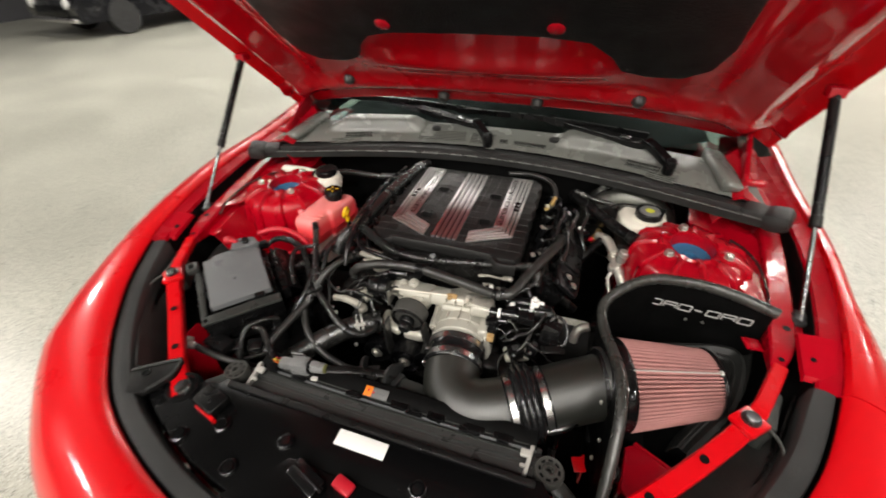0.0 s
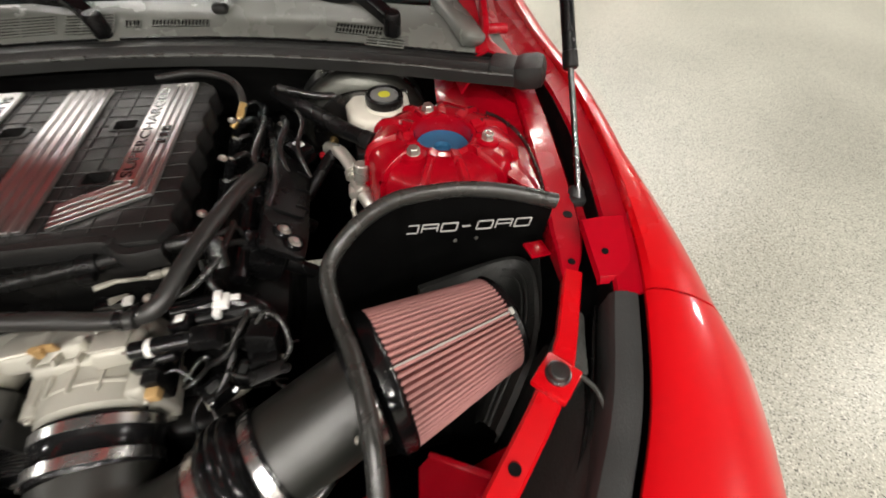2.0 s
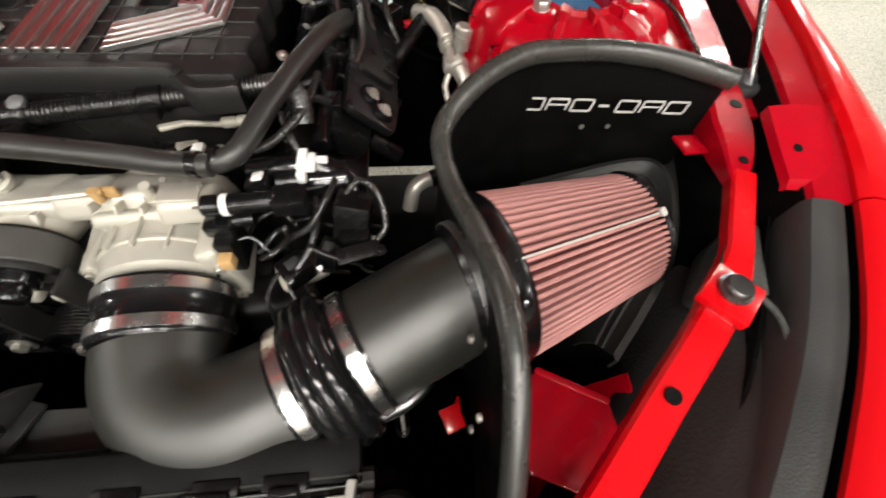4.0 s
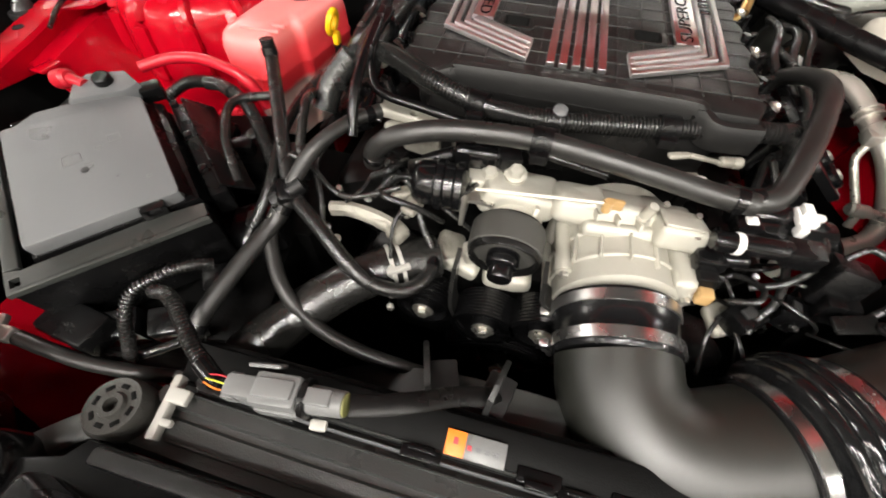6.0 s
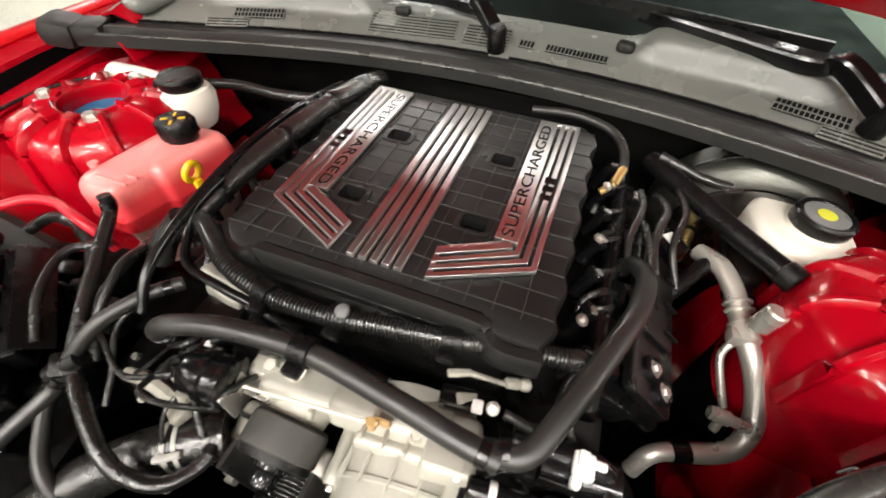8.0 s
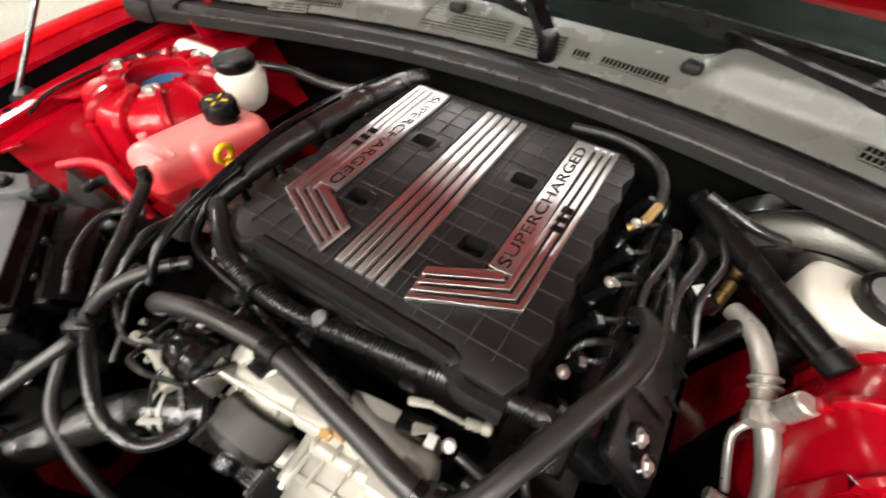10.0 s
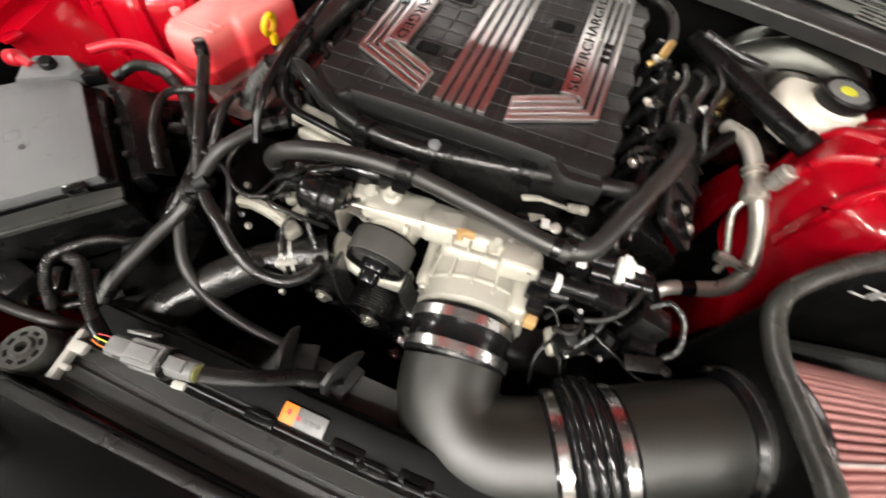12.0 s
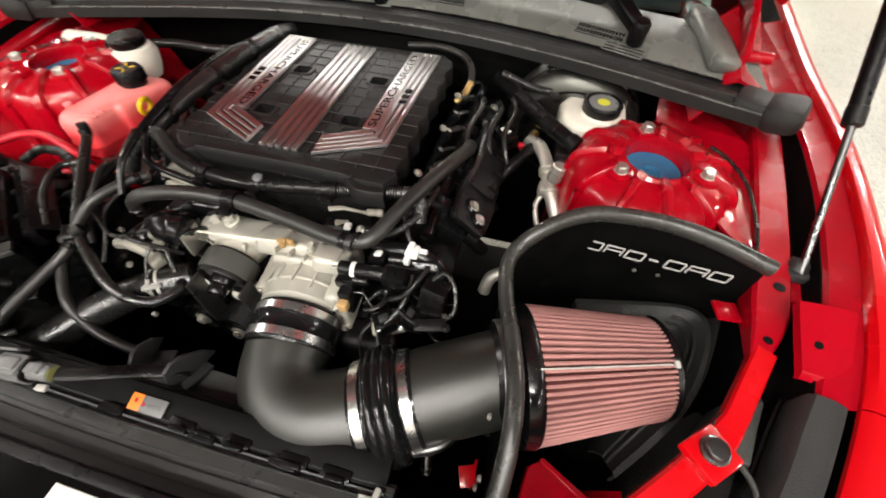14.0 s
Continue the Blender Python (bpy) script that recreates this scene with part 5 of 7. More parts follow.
def band(p, d, r, w=0.012, turn=0.0):
    """A steel band clamp with its screw housing."""
    bm = lathe([(r - 0.003, -w / 2), (r + 0.0012, -w / 2), (r + 0.0012, w / 2), (r - 0.003, w / 2)], p, d, 40)
    cl = part("band_clamp", bm, STEEL, tube, "polished steel band clamp")
    m = axis_matrix(p, d) @ pose(0, 0, 0, 0, 0, turn)
    part("screw", join(moved(box((r + 0.006, 0, 0), (0.01, 0.022, w * 0.9), 0.002), m), moved(rod((r + 0.006, 0.008, 0), (r + 0.006, 0.03, 0), 0.004, seg=8), m)), STEEL, cl)
    return cl


part("throttle_coupler", lathe([(0.05, 0), (0.0575, 0.001), (0.0583, 0.003), (0.0583, 0.016), (0.0572, 0.018), (0.0572, 0.034), (0.0583, 0.036), (0.0583, 0.05), (0.0575, 0.052), (0.056, 0.054)], (0.0865, -0.299, 0.802), (0.09, -1, -0.14), 40), SILICONE, tube, "glossy black silicone coupler")
band((0.0875, -0.309, 0.801), (0.09, -1, -0.14), 0.0585, 0.0105, 200)
band((0.091, -0.342, 0.797), (0.09, -1, -0.14), 0.0585, 0.0105, 200)
c0, c1 = Vector((0.212, -0.398, 0.789)), Vector((0.28, -0.366, 0.801))
cd = (c1 - c0).normalized()
L = (c1 - c0).length
lobes = [(0.0675 + 0.0032 * abs(math.sin(3 * math.pi * k / 24)) ** 0.7 + 0.003 * math.sin(math.pi * k / 24), L * (0.27 + 0.46 * k / 24)) for k in range(25)]
part("hump_coupler", lathe([(0.05, 0), (0.0595, 0.0), (0.0595, L * 0.22), (0.064, L * 0.25)] + lobes + [(0.0645, L * 0.75), (0.0605, L * 0.78), (0.0605, L), (0.05, L)], c0, cd, 44), SILICONE, tube, "glossy black hump coupler")
band(c0 + cd * L * 0.12, cd, 0.0598, 0.0105, -100)
band(c0 + cd * L * 0.88, cd, 0.0608, 0.0105, -100)
part("straight", hose([tuple(c1 - cd * 0.012), (0.32, -0.346, 0.81), (0.372, -0.322, 0.821)], 0.058, 36, 8), TUBE, tube, "smooth satin black tube")

# air filter and its heat shield
F0, F1 = Vector((0.383, -0.315, 0.823)), Vector((0.553, -0.262, 0.826))
fd = (F1 - F0).normalized()
FL = (F1 - F0).length
af = thing("air_filter", "conical pink oiled cotton air filter with fine pleats", "air filter", (0.47, -0.3, 0.73))
part("base_flange", lathe([(0.06, -0.025), (0.064, -0.02), (0.064, -0.006), (0.08, -0.004), (0.086, 0.002), (0.087, 0.014), (0.084, 0.02), (0.08, 0.022)], F0, fd, 48), BLACK_G, af, "moulded black rubber base")
NP = 66


def pleats(a, i):
    return (1.045, 1.06, 1.045, 0.83)[round(a / (2 * math.pi / (NP * 4))) % 4]


part("pleated_media", lathe([(0.08, 0.016), (0.0755, 0.05), (0.0705, 0.085), (0.0655, 0.12), (0.061, 0.15), (0.0585, FL - 0.005)], F0, fd, NP * 4, pleats), PLEAT, af, "dusty pink pleated cotton", angle=20)
part("end_cap", lathe([(0.0585, FL - 0.009), (0.0625, FL - 0.007), (0.0635, FL - 0.002), (0.059, FL + 0.003), (0.03, FL + 0.003), (0.0, FL + 0.003)], F0, fd, 40), BLACK, af, "black rubber end cap")
part("seam_strip", sweep([F0 + fd * u + Vector((0.0, -0.34, 0.94)) * r for u, r in ((0.018, 0.0862), (0.09, 0.0755), (FL - 0.006, 0.0632))], [(-0.0009, -0.001), (-0.0009, 0.0008), (0.0009, 0.0008), (0.0009, -0.001)], up=(0, -0.34, 0.94)), CLIP_PALE, af, "pale seam strip")
part("seam_clip", box(F0 + fd * (FL - 0.002) + Vector((0.0, -0.34, 0.94)) * 0.064, (0.006, 0.009, 0.005), 0.002, pose(0, 0, 0, 20, 0, 17)), CLIP_PALE, af, "pale seam clip")
part("clamp", lathe([(0.063, -0.019), (0.066, -0.019), (0.066, -0.007), (0.063, -0.007)], F0, fd, 40), STEEL, af, "steel band clamp")

shield = thing("heat_shield", "black sheet-metal heat shield edged with grey rubber trim", "heat shield", (0.45, -0.3, 0.7))
EDGE_S = [(0.64, -0.167, 0.934), (0.58, -0.15, 0.9435), (0.524, -0.14, 0.947), (0.47, -0.143, 0.949), (0.428, -0.155, 0.951), (0.385, -0.181, 0.942), (0.352, -0.215, 0.92), (0.355, -0.262, 0.908), (0.371, -0.32, 0.912), (0.381, -0.375, 0.92), (0.384, -0.425, 0.906), (0.38, -0.475, 0.875), (0.376, -0.515, 0.835), (0.374, -0.55, 0.79)]
spath = smooth_path(EDGE_S, 6)
sh_rows = [[Vector((p.x, p.y + (0.004 if p.x > 0.45 else 0), p.z + (0.66 - p.z) * k)) for k in (0.0, 0.25, 0.5, 0.75, 1.0)] for p in spath]
part("panel", sheet(sh_rows, 0.0025), SHIELD_B, shield, "matt black sheet metal")
part("edge_trim", sweep([p + Vector((0, 0, 0.004)) for p in spath], [(0.009 * math.cos(2 * math.pi * k / 14), 0.011 * math.sin(2 * math.pi * k / 14)) for k in range(14)], up=(0, 0, 1)), TRIM, shield, "grey bulb rubber trim")
part("base_pan", box((0.48, -0.26, 0.68), (0.22, 0.2, 0.012), 0.004), DARK, shield)
for p in ((0.371, -0.27, 0.88), (0.37, -0.384, 0.86), (0.372, -0.3, 0.74), (0.372, -0.44, 0.84), (0.372, -0.44, 0.78)):
    part("screw", lathe([(0.004, 0), (0.004, 0.002), (0.0025, 0.0035), (0, 0.0035)], (p[0] - 0.004, p[1], p[2]), (-1, 0, 0.2), 14), ZINC, shield, "small bright screw")
for x in (0.515, 0.545):
    part("screw", lathe([(0.0028, 0), (0.0028, 0.0015), (0, 0.002)], (x, -0.152, 0.87), (0, -1, 0), 12), ZINC, shield)
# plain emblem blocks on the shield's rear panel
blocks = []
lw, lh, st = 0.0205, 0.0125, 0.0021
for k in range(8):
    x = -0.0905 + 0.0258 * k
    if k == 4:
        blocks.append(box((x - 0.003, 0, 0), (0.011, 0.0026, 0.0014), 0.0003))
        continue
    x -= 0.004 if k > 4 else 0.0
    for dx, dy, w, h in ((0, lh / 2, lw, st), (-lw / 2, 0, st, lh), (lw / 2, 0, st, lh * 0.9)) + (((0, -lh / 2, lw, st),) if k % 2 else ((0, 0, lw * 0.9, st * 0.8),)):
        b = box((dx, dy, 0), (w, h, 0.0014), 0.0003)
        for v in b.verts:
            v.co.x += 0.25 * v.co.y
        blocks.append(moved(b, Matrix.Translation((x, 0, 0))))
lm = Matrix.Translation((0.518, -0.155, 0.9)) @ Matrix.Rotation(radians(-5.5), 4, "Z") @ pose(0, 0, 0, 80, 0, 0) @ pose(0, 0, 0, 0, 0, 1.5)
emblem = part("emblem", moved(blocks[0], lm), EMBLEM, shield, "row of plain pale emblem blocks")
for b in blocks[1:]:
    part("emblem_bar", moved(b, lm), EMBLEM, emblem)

# ---- fuse box ----
FM = Matrix.Translation((-0.413, -0.426, 0.886)) @ pose(0, 0, 0, 0, 0, 47.3) @ pose(0, 0, 0, 8, 0, 0)
fb = thing("fuse_box", "grey-lidded fuse box in a black tray, lid clipped shut", "fuse box", (-0.42, -0.33, 0.78))
fx, fy = 0.123, 0.158
part("tray", moved(prism([(-0.022, -0.026), (fx + 0.012, -0.03), (fx + 0.012, fy), (-0.02, fy)], -0.1, -0.05, 0.004), FM), BLACK, fb, "black plastic tray")
part("front_skirt", moved(box((fx / 2 - 0.004, -0.026, -0.042), (fx + 0.034, 0.005, 0.062), 0.002), FM), BLACK, fb)
front_bar = hollow(prism([(-0.023, -0.029), (fx + 0.012, -0.031), (fx + 0.012, -0.01), (fx - 0.03, -0.006), (-0.011, -0.008), (-0.023, -0.004)], -0.017, -0.011, 0.0015), box((-0.0155, -0.019, -0.014), (0.0075, 0.0085, 0.03), 0))
part("front_bar", moved(front_bar, FM), FRAME_GREY, fb, "satin grey frame bar with a square hole")
part("side_bar", moved(box((-0.017, fy / 2 - 0.006, -0.014), (0.0115, fy - 0.002, 0.006), 0.0015), FM), FRAME_GREY, fb, "satin grey frame bar")
part("side_skirt", moved(box((-0.021, fy / 2 - 0.005, -0.048), (0.004, fy + 0.02, 0.06), 0.001), FM), BLACK, fb)
tab = part("frame_tab", moved(hollow(box((-0.023, fy - 0.016, -0.006), (0.024, 0.028, 0.016), 0.003), box((-0.025, fy - 0.016, 0.0), (0.01, 0.013, 0.02), 0)), FM), FRAME_GREY, fb, "slotted frame tab")
lidp = [(0, 0), (fx, 0), (fx, fy - 0.02), (fx - 0.03, fy), (0.03, fy), (0.012, fy - 0.012), (0, fy - 0.012)]
lid2 = part("lid", moved(prism(rounded(lidp, 0.004, 2), -0.012, 0.002, 0.0025), FM), LID_GREY, fb, "flat grey lid")
part("lid_skirt", moved(prism([(-0.003, -0.003), (fx + 0.012, -0.004), (fx + 0.014, fy - 0.02), (fx - 0.02, fy + 0.004), (0.0, fy)], -0.05, -0.0105, 0.006), FM), BLACK, lid2)
slope = bmesh.new()
sv = [slope.verts.new(q) for q in ((fx - 0.001, 0.001, 0.0012), (fx - 0.001, fy - 0.021, 0.0012), (fx + 0.016, fy - 0.024, -0.026), (fx + 0.018, -0.002, -0.026))]
slope.faces.new(sv)
bmesh.ops.solidify(slope, geom=slope.faces[:], thickness=0.002)
bmesh.ops.recalc_face_normals(slope, faces=slope.faces)
part("lid_slope", moved(slope, FM), BLACK, lid2, "sloping black flank of the lid")
for lx, ly in ((fx - 0.026, -0.004), (0.02, fy - 0.009)):
    part("latch", moved(hollow(box((lx, ly, -0.007), (0.021, 0.009, 0.016), 0.0015), box((lx, ly - 0.004, -0.003), (0.012, 0.008, 0.007), 0)), FM), BLACK_G, fb)
for bx, by, w in ((0.05, 0.08, 0.015), (0.088, 0.092, 0.011), (0.105, 0.03, 0.004), (0.062, 0.066, 0.006), (0.073, 0.085, 0.005), (0.035, 0.12, 0.004)):
    part("moulded_mark", moved(join(box((bx, by + w * 0.4, 0.0021), (w, 0.0007, 0.0005), 0), box((bx, by - w * 0.4, 0.0021), (w, 0.0007, 0.0005), 0), box((bx - w / 2, by, 0.0021), (0.0007, w * 0.8, 0.0005), 0), box((bx + w / 2, by, 0.0021), (0.0007, w * 0.8, 0.0005), 0)), FM), GREY_C, lid2)
part("moulded_dot", moved(lathe([(0.0035, 0), (0.0035, 0.0004), (0, 0.0006)], (0.058, 0.062, 0.002), (0, 0, 1), 12), FM), GREY_P, lid2)
tc = part("terminal_cover", moved(join(prism([(0.062, fy - 0.004), (fx - 0.012, fy - 0.012), (fx + 0.004, fy - 0.006), (fx - 0.004, fy + 0.02), (0.085, fy + 0.03), (0.07, fy + 0.02)], -0.02, 0.008, 0.004)), FM), LID_GREY, fb, "grey terminal cover")
part("terminal_nut", moved(rod((0.098, fy + 0.008, 0.006), (0.098, fy + 0.008, 0.016), 0.009, bev=0.002), FM), BLACK, tc)
part("terminal_block", moved(box((fx + 0.01, fy - 0.004, -0.008), (0.022, 0.016, 0.018), 0.003), FM), BLACK, fb)
flap = pose(0, 0, 0, 0, 42, 0)
part("relay_flap", moved(box((fx + 0.045, fy / 2 - 0.005, -0.028), (0.036, fy * 0.86, 0.003), 0.001, flap), FM), BLACK, fb, "thin black flap standing off the box")
part("relay_cover", moved(box((fx + 0.027, 0.072, -0.038), (0.018, 0.14, 0.034), 0.004), FM), BLACK, fb, "long black relay cover")
for k in range(5):
    part("cover_groove", moved(box((fx + 0.0363, 0.02 + 0.026 * k, -0.038), (0.001, 0.002, 0.028), 0), FM), DARK, fb)
for k in range(3):
    part("relay_lock", moved(box((fx + 0.024, 0.03 + 0.05 * k, -0.012), (0.008, 0.008, 0.006), 0.0015), FM), BLACK_G, fb)
cable = thing("positive_cable", "red positive cable with a red terminal boot", "cable", (-0.43, -0.18, 0.88))
part("cable", hose([(-0.482, -0.186, 0.898), (-0.457, -0.164, 0.901), (-0.423, -0.155, 0.901), (-0.384, -0.162, 0.9), (-0.364, -0.165, 0.893), (-0.354, -0.164, 0.878), (-0.35, -0.162, 0.855)], 0.0062, 12), REDP, cable)
part("boot", join(rod((-0.52, -0.25, 0.914), (-0.5, -0.25, 0.92), 0.0095, bev=0.003), rod((-0.5, -0.25, 0.919), (-0.482, -0.252, 0.916), 0.0055)), REDP, cable, "red terminal boot")

# ---- coolant bottle ----
cb = thing("coolant_bottle", "translucent bottle of pink coolant with a black cap", "coolant bottle", (-0.36, -0.05, 0.78))
bp = [(-0.41, -0.136), (-0.346, -0.138), (-0.338, -0.08), (-0.328, -0.075), (-0.316, 0.03), (-0.335, 0.044), (-0.395, 0.042), (-0.41, 0.02)]


def bottle():
    rows = []
    for z, k in ((0.765, 0.72), (0.772, 0.78), (0.838, 0.84), (0.846, 0.96), (0.849, 1.0), (0.866, 1.0), (0.868, 1.02), (0.871, 1.02), (0.873, 1.0), (0.899, 0.99), (0.908, 0.965), (0.914, 0.925), (0.918, 0.86), (0.921, 0.6)):
        ring = []
        for x, y in rounded(bp, 0.017, 5):
            ring.append(Vector((-0.365 + (x + 0.365) * k, -0.045 + (y + 0.045) * k, z - 0.006 * (y + 0.045) / 0.1)))
        rows.append(ring + [ring[0]])
    bm = sheet(rows)
    bmesh.ops.remove_doubles(bm, verts=bm.verts, dist=1e-5)
    bmesh.ops.holes_fill(bm, edges=[e for e in bm.edges if e.is_boundary], sides=0)
    bmesh.ops.recalc_face_normals(bm, faces=bm.faces)
    return bm


part("bottle", bottle(), BOTTLE, cb, angle=50)
part("moulded_rib", join(*[box((-0.36, y, 0.9205 - 0.006 * (y + 0.045) / 0.1), (0.05, 0.004, 0.004), 0.0015) for y in (-0.115, -0.1)]), BOTTLE, cb)
cap = part("cap", lathe([(0.02, -0.015), (0.021, 0.0), (0.025, 0.002), (0.025, 0.02), (0.0225, 0.0235), (0.0, 0.024)], (-0.362, -0.004, 0.923), (0, 0, 1), 24, lambda a, i: 1 + 0.03 * math.cos(8 * a)), BLACK, cb, "black screw cap")
for a in (0, 90, 180, 270):
    part("cap_mark", box((-0.362 + 0.011 * math.cos(radians(a + 30)), -0.004 + 0.011 * math.sin(radians(a + 30)), 0.9473), (0.009, 0.0032, 0.0008), 0, pose(0, 0, 0, 0, 0, a + 30)), YELLOW, cap, "yellow printed mark")
part("neck_nub", rod((-0.405, -0.1, 0.915), (-0.405, -0.1, 0.928), 0.006), BOTTLE, cb)
dip = thing("dipstick", "yellow looped dipstick handle beside the coolant bottle", "dipstick", (-0.295, -0.06, 0.8))
ringp = [Vector((-0.296 + 0.003 * math.sin(a), -0.058 + 0.011 * math.cos(a), 0.916 + 0.013 * math.sin(a))) for a in [2 * math.pi * k / 16 for k in range(17)]]
part("loop", sweep(ringp, circle(0.0042, 8)), YELLOW, dip)
part("tab", box((-0.294, -0.058, 0.897), (0.008, 0.012, 0.016), 0.003), YELLOW, dip)
part("tube", rod((-0.29, -0.058, 0.78), (-0.294, -0.058, 0.888), 0.0055), BLACK, dip, "black dipstick tube")

# ---- brake parts, bar, washer neck ----
bb = thing("brake_booster", "round plated steel brake booster with a bright rim", "brake booster", (0.415, 0.27, 0.7))
part("drum", lathe([(0.04, 0.0), (0.1, 0.004), (0.122, 0.02), (0.128, 0.04), (0.128, 0.07)], (0.415, 0.2, 0.815), (0.05, 1, 0.1), 48), BOOSTER, bb)
part("rim", lathe([(0.126, 0.034), (0.13, 0.035), (0.13, 0.039), (0.126, 0.04)], (0.415, 0.2, 0.815), (0.05, 1, 0.1), 48), STRUT_ROD, bb, "bright rolled rim")
part("front_ring", lathe([(0.096, -0.001), (0.099, 0.0), (0.1, 0.003), (0.097, 0.004)], (0.415, 0.2, 0.815), (0.05, 1, 0.1), 48), STRUT_ROD, bb)
part("master_cylinder", join(rod((0.415, 0.205, 0.82), (0.408, 0.09, 0.815), 0.022, 0.018), box((0.41, 0.14, 0.833), (0.034, 0.08, 0.024), 0.006)), STRUT_ROD, bb, "cast aluminium master cylinder")
part("bleed_fitting", join(rod((0.352, 0.197, 0.812), (0.338, 0.147, 0.816), 0.0085), rod((0.338, 0.147, 0.816), (0.334, 0.132, 0.817), 0.006)), BRASS, bb)
part("red_clip", box((0.331, 0.137, 0.822), (0.012, 0.012, 0.01), 0.002), REDP, bb)
rs = thing("brake_fluid_reservoir", "milky white brake fluid reservoir with a black cap", "reservoir", (0.44, 0.13, 0.83))
rp = [(0.392, 0.122), (0.413, 0.1), (0.47, 0.096), (0.5, 0.12), (0.5, 0.2), (0.45, 0.215), (0.4, 0.205), (0.384, 0.172)]
part("tank", join(prism(rp, 0.862, 0.906, 0.012, None, 3), lathe([(0.034, 0), (0.034, 0.006), (0.03, 0.012)], (0.453, 0.15, 0.902), (0, 0, 1), 28)), WHITE_P, rs)
rc = part("cap", lathe([(0.031, 0.0), (0.033, 0.003), (0.033, 0.016), (0.03, 0.019), (0.027, 0.018), (0.026, 0.0165), (0.0, 0.0165)], (0.453, 0.15, 0.91), (0, 0, 1), 32), BLACK, rs, "round black cap")
part("cap_disc", lathe([(0.0245, 0), (0.0245, 0.001), (0, 0.0012)], (0.453, 0.15, 0.9262), (0, 0, 1), 28), GREY_C, rc, "pale printed disc")
part("cap_symbol", lathe([(0.0105, 0), (0.0105, 0.0006), (0, 0.0008)], (0.453, 0.15, 0.9272), (0, 0, 1), 20), YGREEN, rc, "yellow symbol")
ct = thing("cross_tube", "glossy black tube between bulkhead and strut tower", "brace tube", (0.34, 0.13, 0.88))
part("tube", hose([(0.262, 0.23, 0.9), (0.284, 0.204, 0.9), (0.325, 0.156, 0.9), (0.37, 0.105, 0.899), (0.42, 0.056, 0.897)], 0.0138, 18), BLACK, ct)
part("end_collar", rod((0.408, 0.068, 0.8975), (0.423, 0.0535, 0.8968), 0.0155, bev=0.002), BLACK_M, ct)
wn = thing("washer_filler", "white plastic washer bottle neck with a black cap", "filler neck", (-0.45, 0.1, 0.86))
part("neck", join(hose([(-0.6, 0.1, 0.918), (-0.54, 0.1, 0.92), (-0.5, 0.1, 0.916), (-0.455, 0.092, 0.905), (-0.45, 0.09, 0.86)], 0.02, 18), lathe([(0.03, -0.05), (0.038, -0.03), (0.042, -0.005), (0.036, 0.008), (0.028, 0.012)], (-0.44, 0.088, 0.925), (0, 0, 1), 24)), WHITE_P, wn)
part("cap", join(lathe([(0.03, 0), (0.032, 0.003), (0.032, 0.014), (0.028, 0.018), (0, 0.019)], (-0.44, 0.088, 0.936), (0, 0, 1), 24), hose([(-0.47, 0.085, 0.945), (-0.48, 0.075, 0.935), (-0.478, 0.07, 0.91)], 0.004, 8)), BLACK, wn, "black hinged cap")

# ---- coolant and air hoses ----
def hose_thing(name, pts, r, material, label, category="hose", seg=16, ends=True):
    """A hose with a crimp band near each end."""
    xs = [Vector(p) for p in pts]
    t = thing(name, label, category, (xs[0] + xs[-1]) / 2)
    part("hose", hose(pts, r, seg), material, t)
    if ends:
        for p, q in ((xs[0], xs[1]), (xs[-1], xs[-2])):
            d = (q - p).normalized()
            part("end_band", lathe([(r * 0.9, 0), (r * 1.12, 0.001), (r * 1.12, 0.009), (r * 0.9, 0.01)], p + d * 0.008, d, seg), BLACK_G, t, "black crimp band")
    return t


hose_thing("crossover_hose", [(-0.18, -0.238, 0.875), (-0.172, -0.244, 0.899), (-0.147, -0.241, 0.918), (-0.096, -0.229, 0.925), (-0.02, -0.222, 0.924), (0.072, -0.232, 0.92), (0.125, -0.24, 0.917), (0.16, -0.243, 0.916)], 0.01, RUBBER, "thick matt black crossover hose in front of the supercharger")
hose_thing("side_hose", [(0.15, -0.238, 0.912), (0.178, -0.232, 0.918), (0.2, -0.19, 0.93), (0.222, -0.14, 0.937), (0.245, -0.08, 0.935), (0.257, -0.02, 0.915), (0.25, 0.02, 0.89), (0.24, 0.03, 0.86)], 0.0098, RUBBER, "thick bent black hose beside the supercharger")
cd_t = thing("conduit", "black corrugated wiring conduit along the lid's front", "conduit", (0, -0.17, 0.9))
part("corrugated_tube", loom([(-0.247, -0.137, 0.91), (-0.232, -0.129, 0.925), (-0.194, -0.138, 0.934), (-0.135, -0.174, 0.935), (-0.086, -0.184, 0.925), (-0.03, -0.182, 0.918), (0.025, -0.172, 0.916), (0.094, -0.162, 0.918), (0.16, -0.15, 0.92), (0.2, -0.144, 0.92)], 0.0102), CONDUIT, cd_t)
part("tape_end", hose([(-0.268, -0.165, 0.87), (-0.262, -0.15, 0.892), (-0.251, -0.14, 0.906), (-0.238, -0.131, 0.921)], 0.0145, 16), TAPE, cd_t, "taped end")
part("tape_wrap", hose([(0.195, -0.145, 0.92), (0.208, -0.143, 0.919), (0.218, -0.15, 0.908), (0.22, -0.165, 0.89)], 0.0106, 14), TAPE, cd_t, "taped end")
